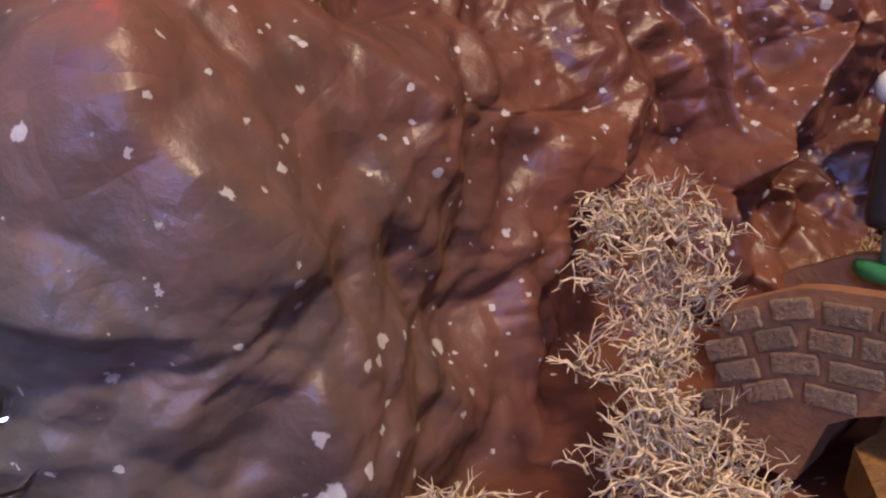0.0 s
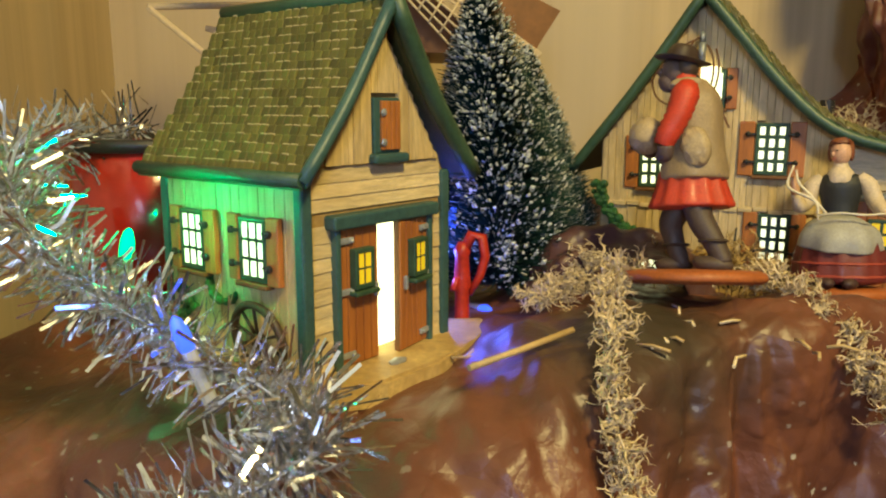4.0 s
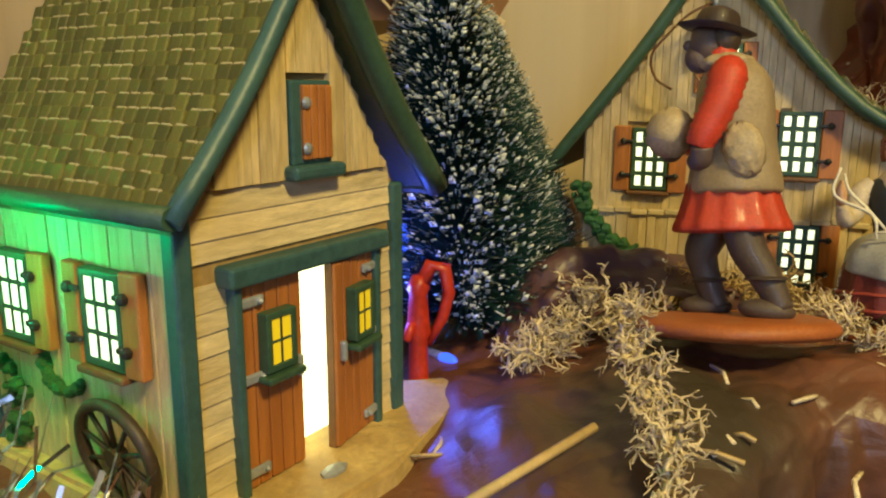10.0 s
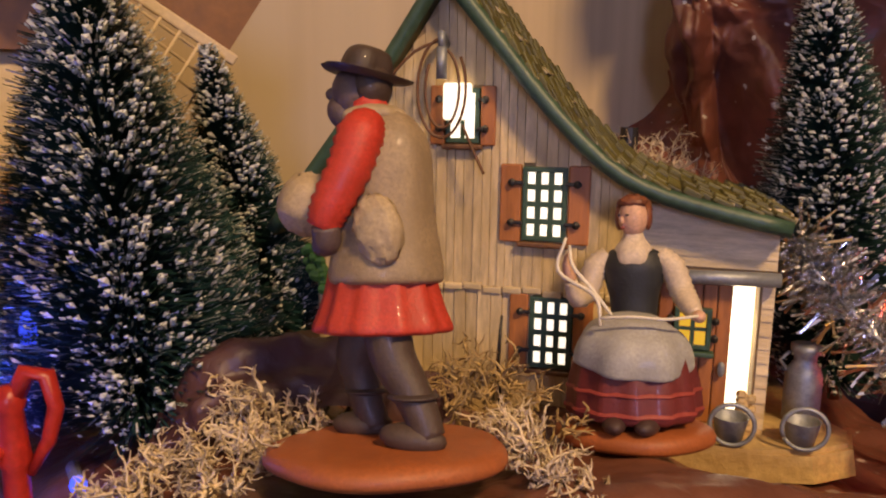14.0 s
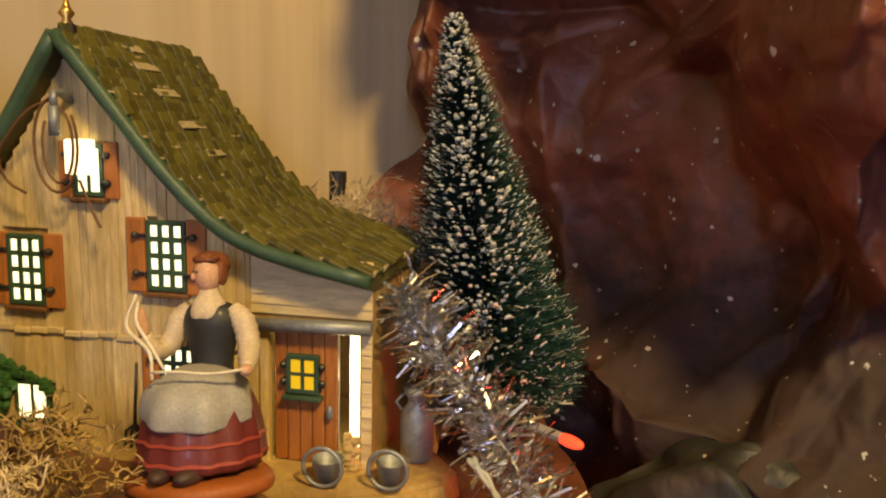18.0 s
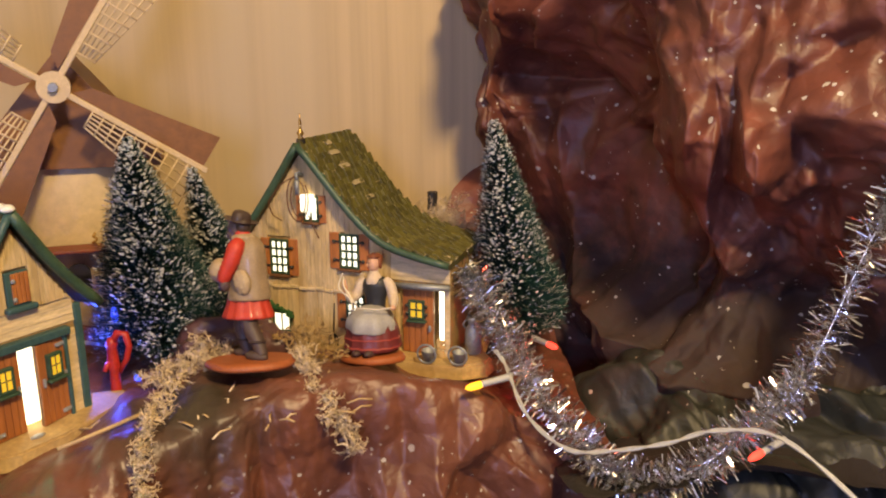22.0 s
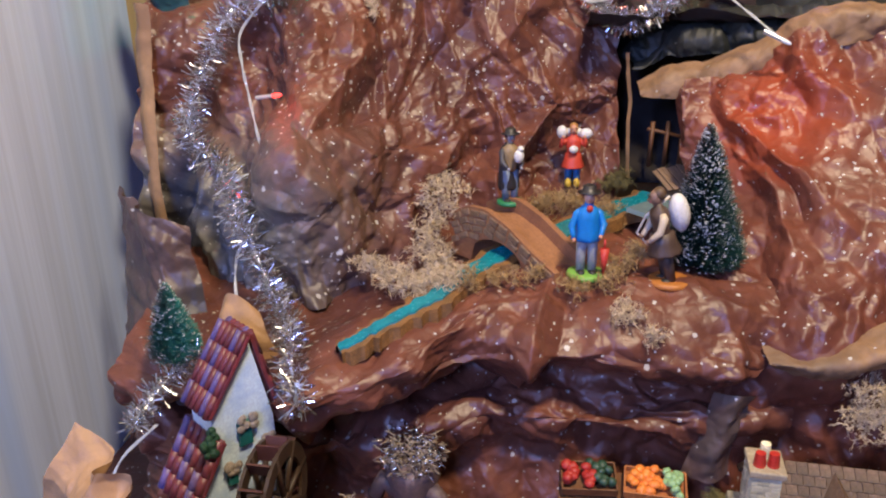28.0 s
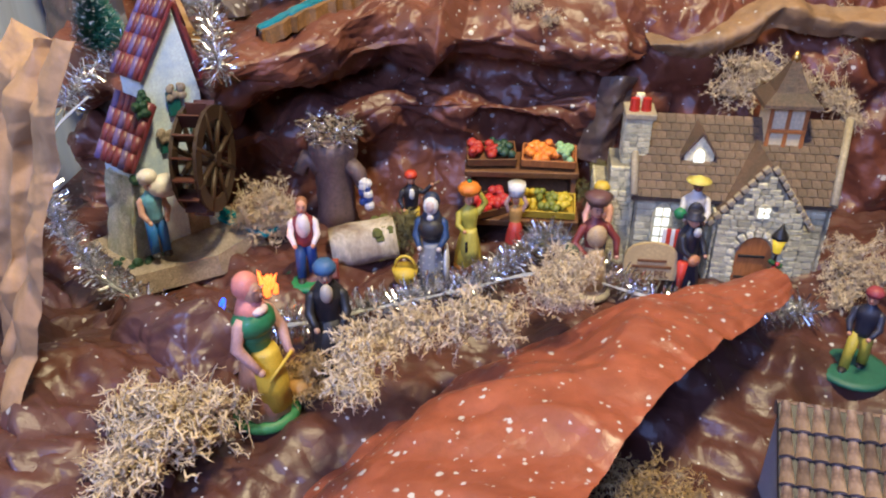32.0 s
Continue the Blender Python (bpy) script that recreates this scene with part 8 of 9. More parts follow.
    for s in (-1, 1):
        bm = bmesh.new()
        poly = [(0.047, 0.115), (0.047 + s * 0.014, 0.095), (0.047 + s * 0.014, 0.0925), (0.047, 0.112)]
        pr(bm, poly if s < 0 else poly[::-1], 0.016, 0.05)
        bmesh.ops.recalc_face_normals(bm, faces=bm.faces)
        part("dormer_roof", bm, slate_brown, dormer)
    # chimney on the end wall
    CY = 0.034
    bm = bmesh.new()
    for sx, sy, z0, z1 in ((0.038, 0.056, 0, 0.064), (0.028, 0.04, 0.064, 0.084), (0.019, 0.024, 0.084, 0.122)):
        bx(bm, sx, sy, z1 - z0, pose(-sx / 2 + 0.008, CY, z0), 0.001)
    chim = part("chimney", bm, stone_wall, chapel, "stepped stone chimney")
    stones(chim, pose(-0.0305, CY - 0.0288, 0), 0.039, 0.064, 11, size=0.0058)
    stones(chim, pose(-0.0205, CY - 0.0208, 0.064), 0.029, 0.02, 15, size=0.0055)
    stones(chim, pose(-0.0115, CY - 0.0128, 0.084), 0.02, 0.038, 12, size=0.0055)
    stones(chim, pose(-0.0305, CY + 0.028, 0, 0, 0, -90), 0.056, 0.064, 13, size=0.0058)
    stones(chim, pose(-0.0115, CY + 0.012, 0.084, 0, 0, -90), 0.024, 0.038, 14, size=0.0055)
    bm = bmesh.new()
    bx(bm, 0.024, 0.03, 0.005, pose(-0.001, CY, 0.121), 0.001)
    part("chimney_cap", bm, coping, chim)
    for dx, dy, c in ((-0.005, -0.006, red_paint), (0.004, -0.005, red_paint), (0.0, 0.006, stone_piece)):
        bm = bmesh.new()
        cy(bm, 0.0042, 0.0034, 0.01, pose(-0.001 + dx, CY + dy, 0.126), 10)
        part("chimney_pot", bm, c, chim, "red chimney pot" if c is red_paint else "grey chimney pot")
    # bell turret
    tx, ty = 0.111, D / 2 - 0.004
    bm = bmesh.new()
    bx(bm, 0.029, 0.029, 0.053, pose(tx, ty, 0.082), 0.001)
    tur = part("turret", bm, surface("yellow_plaster", (0.74, 0.6, 0.36), 0.6, 0.2, 200.0), chapel, "timber-framed bell turret")
    for x in (-0.013, 0, 0.013):
        bm = bmesh.new()
        bx(bm, 0.003, 0.002, 0.053, pose(tx + x, ty - 0.015, 0.082), 0.0004)
        part("beam", bm, wood_orange, tur)
    for z in (0.094, 0.112, 0.131):
        bm = bmesh.new()
        bx(bm, 0.029, 0.002, 0.003, pose(tx, ty - 0.0153, z), 0.0004)
        part("beam", bm, wood_orange, tur)
    bm = bmesh.new()
    lat(bm, [(0.031, 0.133), (0.03, 0.1355), (0.018, 0.143), (0.01, 0.154), (0.003, 0.166)], pose(tx, ty, 0, 0, 0, 45), 4)
    for f in bm.faces:
        f.smooth = False
    part("turret_roof", bm, slate_brown, chapel, "flared four-sided slate turret roof")
    bm = bmesh.new()
    lat(bm, [(0.003, 0), (0.0034, 0.003), (0.001, 0.008)], pose(tx, ty, 0.164), 8)
    part("turret_tip", bm, gold, chapel)


chapel_parts()

sign = thing("chapel_sign", pose(0.315, -0.1, 1.112, -8, 0, -6), "arched cream signboard before the chapel", "sign")
bm = bmesh.new()
pr(bm, [(-0.02, 0.002), (0.02, 0.002), (0.021, 0.02)] + [(0.02 * math.cos(a), 0.021 + 0.011 * math.sin(a)) for a in np.linspace(0.3, 2.84, 7)] + [(-0.021, 0.02)], -0.002, 0.002)
board = part("board", bm, surface("cream_sign", (0.48, 0.36, 0.18), 0.6, 0.2, 200.0), sign)
bm = bmesh.new()
for z, w in ((0.0165, 0.022), (0.0115, 0.03)):
    bx(bm, w, 0.0012, 0.0022, pose(0, -0.0026, z), 0.0002)
part("lettering", bm, wood_brown, board, "brown painted bars of lettering")
font = bpy.data.curves.new("sign_word", "FONT")
font.body, font.size, font.extrude, font.align_x = "CHAPEL", 0.0075, 0.0004, "CENTER"
word = new("word", font)
word.data.materials.append(wood_brown)
word.parent = board
word.matrix_basis = pose(0, -0.0026, 0.0042, 90, 0, 0)

lamp_post = thing("street_lamp", pose(0.408, -0.1, 1.108), "black model street lamp with yellow glass and holly", "street lamp")
bm = bmesh.new()
lat(bm, [(0.004, 0), (0.0036, 0.004), (0.0014, 0.006), (0.0012, 0.028), (0.0026, 0.03)], I4, 8)
part("post", bm, iron_black, lamp_post)
bm = bmesh.new()
lat(bm, [(0.003, 0.03), (0.0055, 0.042)], I4, 6)
part("glass", bm, yellow_pane, lamp_post, "yellow lamp glass")
bm = bmesh.new()
lat(bm, [(0.0068, 0.0422), (0.0062, 0.0445), (0.0022, 0.05), (0.0008, 0.054)], I4, 6)
part("hood", bm, iron_black, lamp_post)
bm = bmesh.new()
for k in range(12):
    ball(bm, 0.002, pose(0.004 * math.sin(k), -0.002, 0.01 + 0.0012 * k), 0 if k % 3 else 1, 6, 5)
part("holly", bm, [leaf_green, red_paint], lamp_post, "green and red holly")

# ---- market stall ----
stall = thing("market_stall", pose(0.222, 0.012, 1.1, 0, 0, -3), "brown two-tier wooden vegetable stall", "market stall")
for nm, z, y in (("upper_shelf", 0.052, 0.014), ("lower_shelf", 0.018, -0.012)):
    bm = bmesh.new()
    bx(bm, 0.1, 0.034, 0.006, pose(0, y, z, 10, 0, 0), 0.0008)
    part(nm, bm, wood_brown, stall)
for x in (-0.046, 0.046):
    bm = bmesh.new()
    pr(bm, [(-0.026, 0.0), (0.03, 0.0), (0.03, 0.056), (0.0, 0.05), (-0.004, 0.022), (-0.026, 0.018)], x - 0.002, x + 0.002, Matrix(((0, 1, 0, 0), (1, 0, 0, 0), (0, 0, 1, 0), (0, 0, 0, 1))))
    bmesh.ops.recalc_face_normals(bm, faces=bm.faces)
    part("side_panel", bm, wood_brown, stall)
bm = bmesh.new()
bx(bm, 0.096, 0.003, 0.05, pose(0, 0.03, 0))
part("back_panel", bm, wood_brown, stall)


def crate(label, place, turn, w, d, cols, n, r, seed, wood=wood_brown):
    c = thing("vegetable_crate", stall.matrix_basis @ pose(*place, 12, 0, turn), label, "crate of produce", "crates on the stall")
    bm = bmesh.new()
    bx(bm, w, d, 0.002, I4)
    for s in (-1, 1):
        bx(bm, w, 0.0016, 0.007, pose(0, s * d / 2, 0), 0.0003)
        bx(bm, 0.0016, d, 0.007, pose(s * w / 2, 0, 0), 0.0003)
    part("box", bm, wood, c)
    g = random.Random(seed)
    meshes = []
    for col in cols:
        bm = bmesh.new()
        ball(bm, r, I4, 0, 7, 5)
        meshes.append(mesh_of("produce", bm, paint(col), True))
    for k in range(n):
        x, y = g.uniform(-1, 1) * w * 0.42, g.uniform(-1, 1) * d * 0.4
        i = min(len(cols) - 1, int((x / w + 0.5) * len(cols) + g.uniform(-0.2, 0.2)))
        again("produce", meshes[max(0, i)], c, pose(x, y, 0.006 + g.uniform(0, 0.005), g.uniform(0, 90), 0, g.uniform(0, 180)) @ Matrix.Diagonal((1, 0.8, g.uniform(0.8, 1.2), 1)))


crate("crate heaped with red and dark green vegetables", (-0.027, 0.014, 0.062), 4, 0.042, 0.028, ((0.4, 0.03, 0.02), (0.03, 0.07, 0.04)), 34, 0.0046, 1)
crate("crate of orange carrots and pale green cabbages", (0.024, 0.012, 0.062), -4, 0.046, 0.026, ((0.8, 0.25, 0.03), (0.75, 0.22, 0.03), (0.3, 0.48, 0.22)), 40, 0.0042, 2, wood_orange)
crate("crate heaped with red apples", (-0.028, -0.014, 0.026), 30, 0.036, 0.026, ((0.5, 0.02, 0.02), (0.42, 0.03, 0.03)), 30, 0.0046, 3)
crate("yellow crate of mottled pears", (0.022, -0.013, 0.026), -4, 0.05, 0.028, ((0.55, 0.4, 0.03), (0.2, 0.22, 0.03), (0.55, 0.42, 0.03)), 40, 0.004, 4, surface("yellow_crate", (0.5, 0.34, 0.03), 0.5, 0.2, 200.0))

# ---- logs, stump, camp fire ----
bark = surface("birch_bark", (0.55, 0.47, 0.36), 0.7, 0.35, 120.0, (0.16, 0.1, 0.06), stretch=(0.3, 1, 1), relief=0.8, depth=0.0015)
wood_log = thing("birch_log", pose(0.088, -0.052, 1.117, 0, 84, 12), "pale split birch log with peeling bark", "log")
bm = bmesh.new()
lat(bm, [(0.017, -0.027), (0.0185, -0.01), (0.0178, 0.01), (0.0185, 0.027)], I4, 18, 0, 0.05, 5)
part("trunk", bm, bark, wood_log, "", True)
bm = bmesh.new()
for k in range(26):
    ball(bm, 0.0052, pose(-0.012 + 0.004 * (k % 4), 0.012 * math.sin(k), 0.018 + 0.006 * math.cos(k * 1.7)), 0, 6, 5)
part("moss", bm, surface("olive_moss", (0.12, 0.13, 0.03), 0.8, 0.4, 300.0, relief=0.9, depth=0.001), wood_log, "olive green moss patch")

stump_clay = surface("mauve_brown_clay", (0.15, 0.1, 0.09), 0.55, 0.3, 160.0, (0.1, 0.07, 0.06), relief=0.6)
stump = thing("tree_stump", pose(0.058, 0.008, 1.1), "mauve-brown moulded stump with glittering bundle on top", "stump")
bm = bmesh.new()
lat(bm, [(0.02, 0), (0.016, 0.02), (0.0165, 0.06), (0.021, 0.075), (0.019, 0.086)], I4, 14, 0, 0.06, 4)
tu(bm, [(-0.012, 0, 0.06), (-0.024, 0, 0.068), (-0.03, -0.002, 0.055)], [0.01, 0.008, 0.007], 8)
tu(bm, [(0.012, -0.004, 0.066), (0.022, -0.008, 0.058), (0.026, -0.01, 0.045)], [0.008, 0.007, 0.006], 8)
part("trunk", bm, stump_clay, stump, "", True)
bm = bmesh.new()
g = random.Random(6)
for k in range(16):
    ball(bm, g.uniform(0.003, 0.0055), pose(0.028 + g.uniform(-1, 1) * 0.003, -0.013, 0.04 + g.uniform(-1, 1) * 0.012), k % 2, 6, 5)
tagged(part("cloth", bm, [paint(WHITE), paint((0.04, 0.07, 0.25))], stump), "white and blue cloth bundle", "", "", "stuff")
bm = bmesh.new()
for k in range(420):
    a, r, z = g.uniform(0, 6.28), 0.026 * math.sqrt(g.random()), 0.088 + g.uniform(0, 0.014)
    p = Vector((r * math.cos(a), r * math.sin(a), z))
    d = Vector((g.uniform(-1, 1), g.uniform(-1, 1), g.uniform(-0.5, 0.5))) * 0.008
    tu(bm, [p, p + d], 0.0006, 3, k % 2)
part("brushwood", bm, [silver, surface("dry_brushwood", (0.32, 0.25, 0.16), 0.7, 0.3, 200.0, relief=0)], stump, "glittering straw and tinsel bundle")

fire = thing("camp_fire", pose(0.018, -0.108, 1.104), "small glowing orange camp fire", "camp fire")
flame = glow("flame_glow", (1.0, 0.16, 0.02), 4.0, (0.6, 0.15, 0.03))
g = random.Random(31)
for k in range(22):
    bm = bmesh.new()
    a, r = g.uniform(0, 6.28), 0.009 * math.sqrt(g.random())
    p = Vector((r * math.cos(a), r * math.sin(a), 0))
    pts = [p]
    for step in (0.004, 0.005, 0.005):
        pts.append(pts[-1] + Vector((g.uniform(-1, 1) * 0.0022, g.uniform(-1, 1) * 0.0022, step * g.uniform(0.6, 1.3))))
    tu(bm, pts, [0.0016, 0.0024, 0.0014, 0.0003], 6)
    part("flame", bm, flame, fire)
for k in range(3):
    bm = bmesh.new()
    tu(bm, [(-0.01, 0.004 * (k - 1), 0.001), (0.01, -0.003 * (k - 1), 0.003)], 0.0016, 7)
    part("firewood", bm, wood_brown, fire)
bulb_light("fire_light", (0.018, -0.112, 1.14), 0.03, (1.0, 0.3, 0.06))
bulb_light("mill_red_light", (-0.012, 0.005, 1.232), 0.03, (1.0, 0.06, 0.03))

# ---- tiled roof house in front ----
cottage = thing("tiled_cottage", pose(0.346, -0.276, 1.016, 0, 0, -13), "pale blue cottage with brown ridged tile roof", "miniature house")
wall_pale = surface("pale_blue_plaster", (0.46, 0.5, 0.54), 0.6, 0.15, 150.0)
tile_brown = surface("brown_ridged_tile", (0.14, 0.092, 0.075), 0.45, 0.4, 250.0, (0.36, 0.27, 0.22), per_piece=0.35)
bm = bmesh.new()
pr(bm, [(0.066, 0), (0.16, 0), (0.16, 0.07), (0.08, 0.116), (0.066, 0.108)], 0.004, 0.15, Matrix(((0, 1, 0, 0), (-1, 0, 0, 0.08), (0, 0, 1, 0), (0, 0, 0, 1))))
bmesh.ops.recalc_face_normals(bm, faces=bm.faces)
part("wall", bm, wall_pale, cottage)
ang = math.degrees(math.atan2(0.052, 0.09))
ln = math.hypot(0.052, 0.09)
rm = pose(0.078, -0.045, 0.098, ang, 0, 0)
bm = bmesh.new()
bx(bm, 0.16, ln, 0.004, rm, 0.0008)
roof = part("roof", bm, iron_black, cottage, "brown tile roof slope")
one = bmesh.new()
rings = []
for yy, r in ((-0.0085, 0.0042), (0.0085, 0.0024)):
    rings.append([one.verts.new((r * math.cos(a), yy, r * 0.85 * math.sin(a))) for a in np.linspace(0, math.pi, 7)])
for k in range(6):
    one.faces.new((rings[0][k], rings[0][k + 1], rings[1][k + 1], rings[1][k])).smooth = True
one.faces.new(rings[0])
me = mesh_of("tile", one, tile_brown)
for r in range(7):
    for c in range(19):
        again("tile", me, roof, rm @ pose(-0.08 + 0.0084 * (c + 0.5), -ln / 2 + ln * (r + 0.5) / 7, 0.004, -5, 0, 0))
bm = bmesh.new()
tu(bm, [(-0.002, 0.0, 0.1225), (0.158, 0.0, 0.1225)], 0.0042, 8)
part("ridge_tile", bm, tile_brown, cottage)


# ---- dried moss ----
def moss_paint(name, colour):
    return surface(name, colour, 0.75, 0.35, 300.0, [c * 0.7 for c in colour], relief=0)


moss_straw = moss_paint("straw_moss", (0.7, 0.56, 0.37))
moss_gold = moss_paint("golden_moss", (0.46, 0.31, 0.13))
moss_olive = moss_paint("olive_moss_strand", (0.2, 0.17, 0.06))


def moss(label, spots, count, mat, seed, length=0.011, thick=0.00055, flat=0.6):
    """A clump of curly dried moss: spots are (place, radius)."""
    g = np.random.default_rng(seed)
    verts, faces = [], []
    total = sum(r for _, r in spots)
    length, thick = 0.8 * length, thick * 1.05

    def grow(p, d, n, st, th, forks):
        ring = []
        buds = []
        for i in range(n + 1):
            s = np.cross(d, (0.3, 0.5, 0.8))
            s /= np.linalg.norm(s) + 1e-9
            t = np.cross(d, s)
            w = th * (1 - 0.6 * i / n)
            ring.append(len(verts))
            for a in (0.0, 2.094, 4.189):
                verts.append(tuple(p + w * (math.cos(a) * s + 0.7 * math.sin(a) * t)))
            if forks and 0 < i < n:
                side = d + g.normal(size=3) * 0.8
                buds.append((p, side / np.linalg.norm(side), w))
            p = p + d * st
            d = d + g.normal(size=3) * 0.62
            d /= np.linalg.norm(d)
        for a, b in zip(ring, ring[1:]):
            for j in range(3):
                faces.append((a + j, a + (j + 1) % 3, b + (j + 1) % 3, b + j))
        for q, side, w in buds:
            grow(q, side, 2, st * 0.9, w * 0.9, False)

    for place, rad in spots:
        for k in range(int(count * rad / total)):
            if k % 9 == 0:
                tuft = np.array(place) + g.normal(size=3) * rad * np.array((0.55, 0.55, 0.5 * flat))
            p = tuft + g.normal(size=3) * rad * np.array((0.2, 0.2, 0.2 * flat))
            d = g.normal(size=3) + np.array((0, 0, 0.4))
            grow(p, d / np.linalg.norm(d), 5, length * g.uniform(0.5, 1.5) / 5, thick * g.uniform(0.6, 1.5), True)
    me = bpy.data.meshes.new("moss_clump")
    me.from_pydata(verts, [], faces)
    me.materials.append(mat)
    me.polygons.foreach_set("use_smooth", [True] * len(me.polygons))
    return tagged(new("moss_clump", me), label, "dried moss", "moss clumps", "stuff")


def trail(points, n, r):
    return [(tuple(p), r) for p in spline(points, n)]


moss("curly straw-coloured moss hanging over the cliff edge", trail([(-0.004, 0.37, 1.562), (-0.013, 0.325, 1.557), (-0.014, 0.302, 1.551), (-0.0146, 0.287, 1.534), (-0.0115, 0.284, 1.517), (-0.0078, 0.276, 1.5036)], 18, 0.0036), 420, moss_straw, 1, 0.0085)
moss("curly straw-coloured moss trailing between the clay pair", trail([(0.05, 0.385, 1.556), (0.06, 0.355, 1.554), (0.071, 0.342, 1.538), (0.083, 0.335, 1.52)], 14, 0.0055), 420, moss_straw, 2, 0.009)
moss("tangled straw-coloured moss at the foot of the fir", [((-0.012, 0.4, 1.552), 0.009), ((-0.024, 0.387, 1.549), 0.008), ((0.0, 0.39, 1.555), 0.009), ((-0.033, 0.378, 1.546), 0.005)], 300, moss_straw, 3, 0.01)
moss("golden moss behind the walking man", [((0.03, 0.41, 1.552), 0.012), ((0.045, 0.415, 1.556), 0.014), ((0.06, 0.405, 1.552), 0.012)], 200, moss_gold, 4, 0.012)
moss("straw tuft with tinsel behind the farmhouse", [((0.15, 0.545, 1.6), 0.014), ((0.16, 0.54, 1.592), 0.012)], 300, moss_straw, 5, 0.02, 0.0004)
moss("curly dried moss climbing beside the bridge", trail([(0.062, 0.255, 1.348), (0.066, 0.215, 1.345), (0.06, 0.2, 1.33), (0.053, 0.18, 1.315), (0.06, 0.165, 1.3), (0.07, 0.15, 1.295)], 12, 0.0135), 620, moss_straw, 6, 0.015, 0.0006)
moss("pale dried moss spreading along the stream", trail([(-0.0, 0.145, 1.298), (0.025, 0.125, 1.293), (0.05, 0.1, 1.296), (0.085, 0.1, 1.302), (0.06, 0.12, 1.296)], 10, 0.0125), 760, moss_straw, 7, 0.015, 0.00055)
moss("golden moss at the shepherd's feet", [((0.185, 0.27, 1.318), 0.02), ((0.215, 0.255, 1.316), 0.018), ((0.16, 0.27, 1.32), 0.014)], 700, moss_gold, 8)
moss("golden moss along the ledge edge", trail([(0.1, 0.095, 1.304), (0.14, 0.1, 1.308), (0.2, 0.09, 1.306), (0.225, 0.13, 1.31), (0.24, 0.15, 1.312)], 8, 0.011), 620, moss_gold, 9)
moss("olive moss near the cave", [((0.232, 0.315, 1.328), 0.013), ((0.24, 0.325, 1.33), 0.01)], 320, moss_olive, 10)
moss("straw moss hanging from the ledge", [((0.225, 0.07, 1.29), 0.012), ((0.24, 0.062, 1.275), 0.009)], 260, moss_straw, 11)
moss("bushy straw-brown moss beside the mill", [((0.005, -0.02, 1.118), 0.017), ((0.0, -0.018, 1.138), 0.017), ((0.016, -0.02, 1.132), 0.014), ((-0.014, -0.024, 1.122), 0.012)], 1300, moss_straw, 12, 0.01, flat=0.9)
moss("pale moss lying over the rust ridge", [((0.116, -0.262, 1.172), 0.016), ((0.14, -0.255, 1.175), 0.016), ((0.165, -0.245, 1.176), 0.016), ((0.19, -0.238, 1.174), 0.014), ((0.118, -0.3, 1.186), 0.012), ((0.118, -0.33, 1.192), 0.008)], 1200, moss_straw, 13, 0.011, 0.0007)
moss("straw moss heaped before the basket woman", [((0.225, -0.21, 1.172), 0.015), ((0.24, -0.19, 1.172), 0.015), ((0.235, -0.17, 1.165), 0.012)], 800, moss_straw, 14, 0.011)
moss("big tangled moss clump on the left rocks", [((-0.008, -0.29, 1.14), 0.019), ((0.012, -0.31, 1.145), 0.02), ((0.03, -0.29, 1.14), 0.018), ((0.0, -0.33, 1.14), 0.016)], 900, moss_straw, 15, 0.018, 0.0009)
moss("golden moss behind the green-shawled woman", [((0.07, -0.235, 1.118), 0.015), ((0.075, -0.225, 1.13), 0.01)], 420, moss_gold, 16)
moss("straw moss above the chapel roof", [((0.425, 0.045, 1.235), 0.022), ((0.41, 0.045, 1.22), 0.017), ((0.46, 0.04, 1.225), 0.016), ((0.49, 0.03, 1.215), 0.012), ((0.5, 0.02, 1.2), 0.008)], 1100, moss_straw, 17, 0.013)
moss("golden moss beside the chapel", [((0.47, -0.095, 1.112), 0.018), ((0.475, -0.08, 1.126), 0.016), ((0.46, -0.115, 1.106), 0.013), ((0.488, -0.1, 1.118), 0.014)], 900, moss_straw, 18)
moss("olive moss bush between stall and chapel", [((0.292, 0.02, 1.13), 0.014), ((0.298, 0.02, 1.15), 0.012)], 520, moss_olive, 19)
moss("golden moss in the hollow before the cottage", [((0.26, -0.31, 1.105), 0.022), ((0.285, -0.315, 1.105), 0.018), ((0.24, -0.33, 1.1), 0.014)], 900, moss_gold, 20)
moss("pale moss hanging down the red rock", trail([(0.5, 0.1, 1.29), (0.505, 0.08, 1.27), (0.5, 0.06, 1.245)], 5, 0.007), 150, moss_straw, 21)

moss("olive moss bush beside the birch log", [((0.119, -0.052, 1.118), 0.012), ((0.121, -0.048, 1.134), 0.01)], 380, moss_olive, 22)
garland([(-0.15, -0.085, 1.18), (-0.128, -0.1, 1.14), (-0.09, -0.125, 1.118), (-0.05, -0.15, 1.112), (-0.01, -0.165, 1.112), (0.04, -0.165, 1.112), (0.085, -0.15, 1.114), (0.13, -0.132, 1.116), (0.18, -0.11, 1.118), (0.215, -0.075, 1.118), (0.24, -0.06, 1.13), (0.27, -0.08, 1.12), (0.31, -0.12, 1.112), (0.37, -0.135, 1.108), (0.43, -0.13, 1.106)],
        0.016, 8500, 5, "silver tinsel garland lying along the market place", 160)
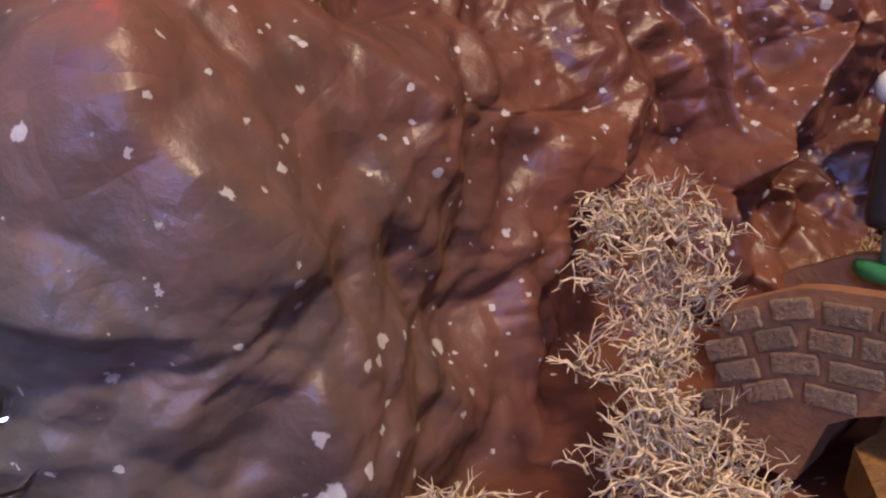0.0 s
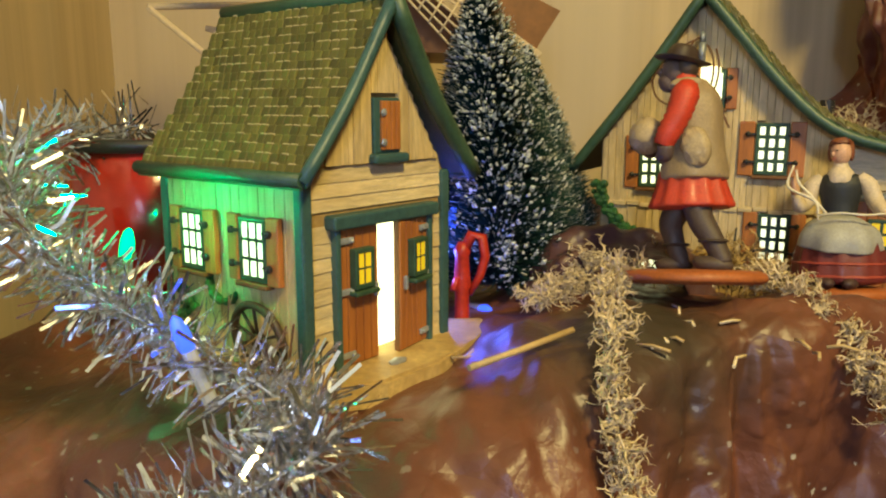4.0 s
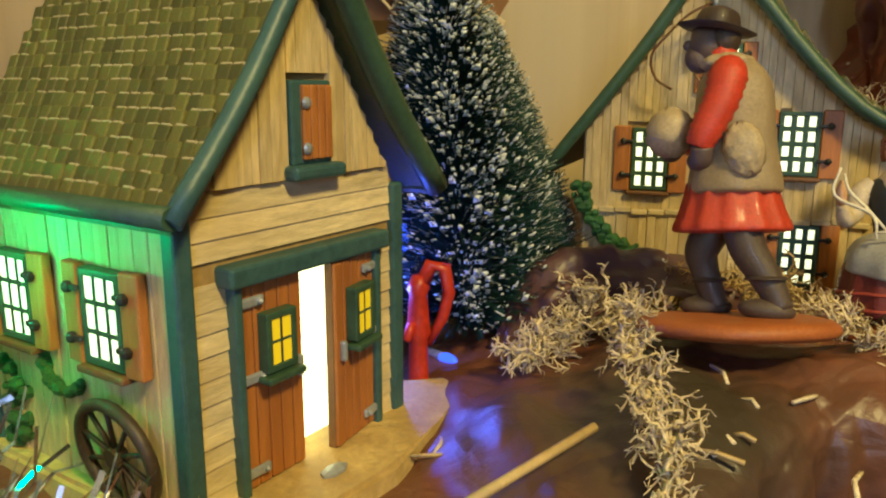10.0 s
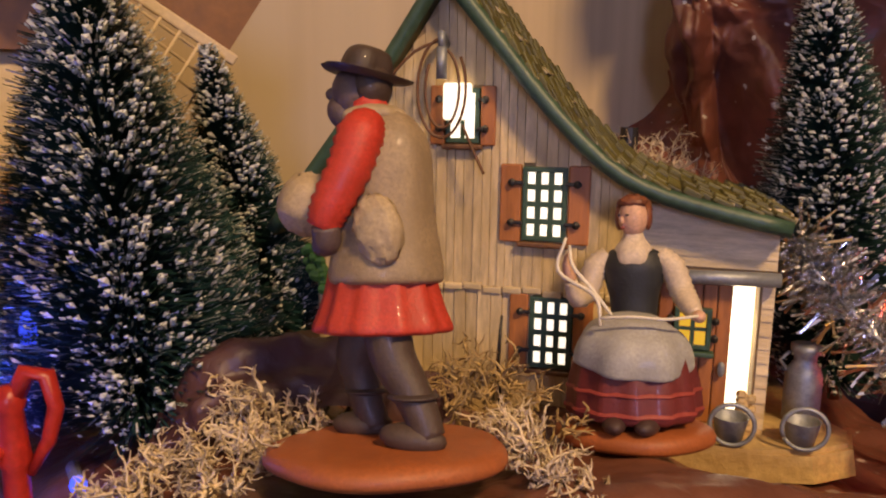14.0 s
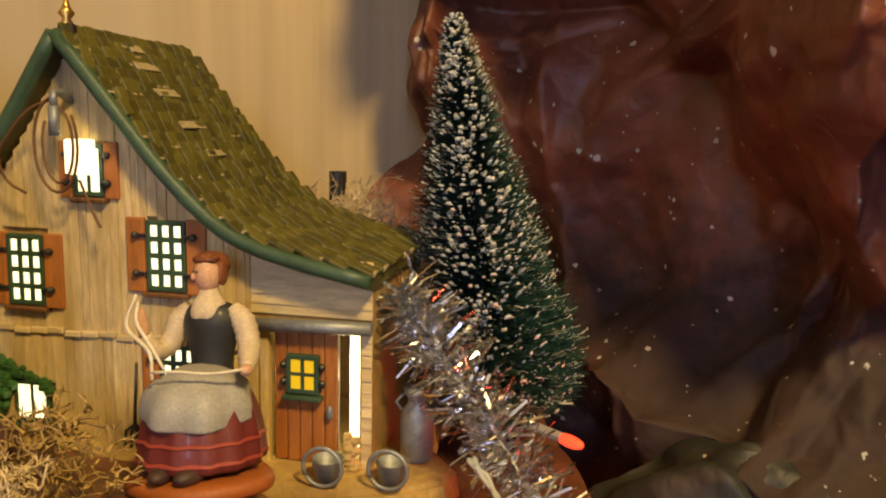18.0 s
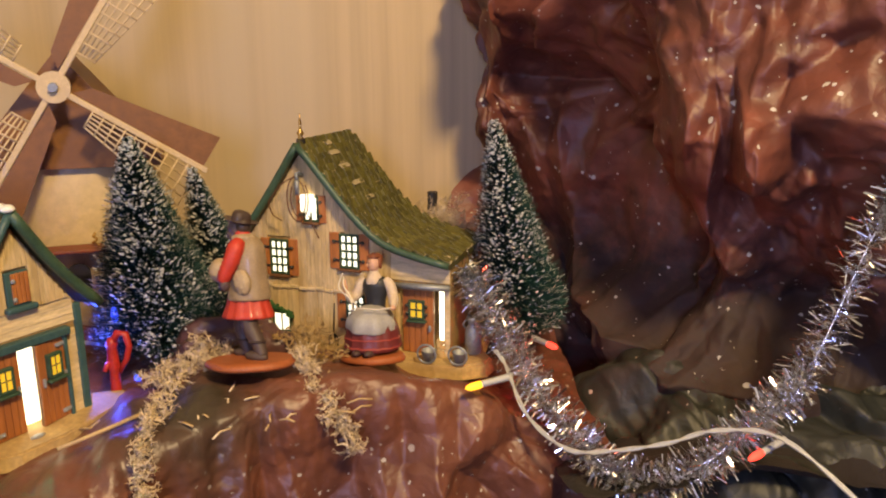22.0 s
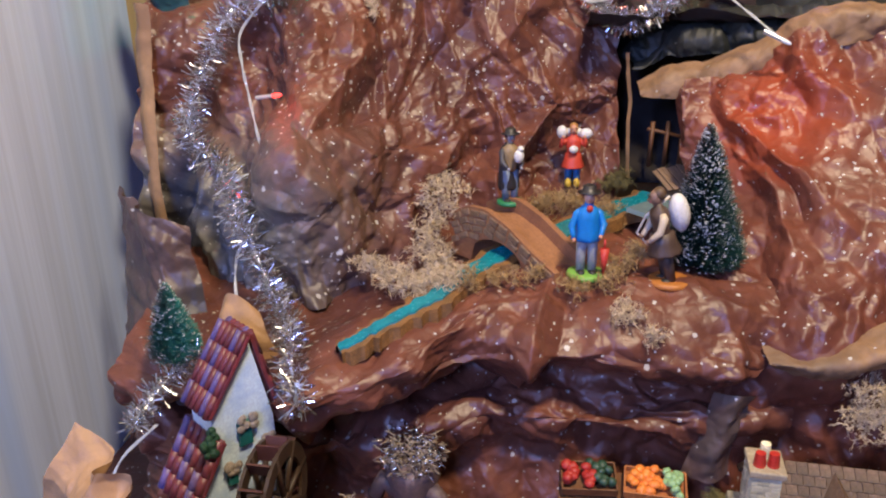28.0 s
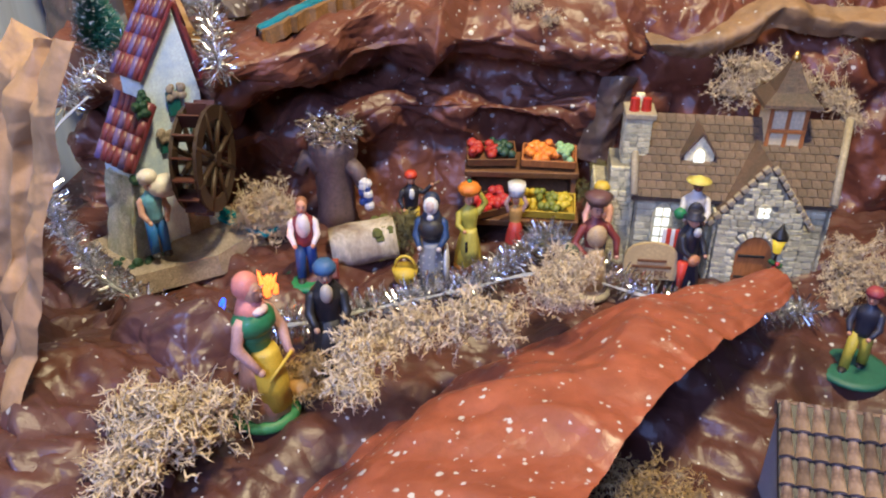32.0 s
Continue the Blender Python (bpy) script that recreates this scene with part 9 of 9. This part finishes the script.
light_string([(-0.125, -0.03, 1.235), (-0.15, -0.05, 1.21), (-0.15, -0.08, 1.17), (-0.12, -0.11, 1.13), (-0.07, -0.14, 1.118), (-0.02, -0.165, 1.114), (0.04, -0.168, 1.114), (0.1, -0.15, 1.116), (0.17, -0.125, 1.118), (0.24, -0.1, 1.118), (0.32, -0.13, 1.112)],
             "clear cable of coloured bulbs along the market", [((-0.005, -0.15, 1.116), (0.3, 0.2, 1), "blue"), ((0.375, -0.115, 1.115), (-0.2, -0.6, 0.8), "blue"), ((-0.025, 0.005, 1.236), (0.5, -0.6, 0.1), "red")])

# sticks and scraps of straw lying on the plateau
g = random.Random(12)
stick_mat = surface("dry_straw", (0.5, 0.35, 0.17), 0.6, 0.2, 200.0, stretch=(1, 1, 0.2))
bm = bmesh.new()
tu(bm, [(-0.0546, 0.2985, 1.546), (-0.04, 0.311, 1.5475), (-0.0231, 0.3245, 1.55)], 0.0011, 6)
tagged(part("straw_stick", bm, stick_mat), "pale dry straw stick lying on the paper", "stick")

# scraps of straw and lichen strewn over the plateau
for k in range(26):
    x, y = g.uniform(-0.06, 0.1), g.uniform(0.3, 0.36)
    a, l = g.uniform(0, 3.14), g.uniform(0.004, 0.014)
    bm = bmesh.new()
    tu(bm, [(-l / 2, 0, 0), (0, g.uniform(-1, 1) * 0.0015, 0.0008), (l / 2, 0, 0)], 0.0006, 4)
    z = float(np.interp(x, (-0.075, 0.0, 0.06, 0.13), (1.5265, 1.545, 1.549, 1.543))) + 0.0022
    tagged(part("straw_scrap", bm, stick_mat if k % 2 else moss_straw, None, "", False, pose(x, y, z, 0, 0, math.degrees(a))), "short pale straw scrap lying on the paper", "straw", "straw scraps")

# red pot behind the barn
pot = thing("flower_pot", pose(-0.198, 0.424, 1.542), "glossy red pot with a black rim behind the barn", "pot")
bm = bmesh.new()
lat(bm, [(0.03, 0), (0.033, 0.004), (0.037, 0.06), (0.034, 0.061), (0.032, 0.05)], I4, 32)
part("body", bm, surface("glossy_red_glaze", (0.38, 0.02, 0.015), 0.2, 0.15, 60.0, coat=0.6), pot, "", True)
bm = bmesh.new()
lat(bm, [(0.0375, 0.058), (0.0395, 0.059), (0.0395, 0.063), (0.036, 0.0635), (0.034, 0.06)], I4, 32)
part("rim", bm, iron_black, pot, "black rim", True)

# black peg behind the farmhouse roof
peg = thing("black_peg", pose(0.1435, 0.553, 1.54), "short black peg standing behind the farmhouse", "peg")
bm = bmesh.new()
cy(bm, 0.0045, 0.004, 0.082, I4, 12)
part("shaft", bm, iron_black, peg)
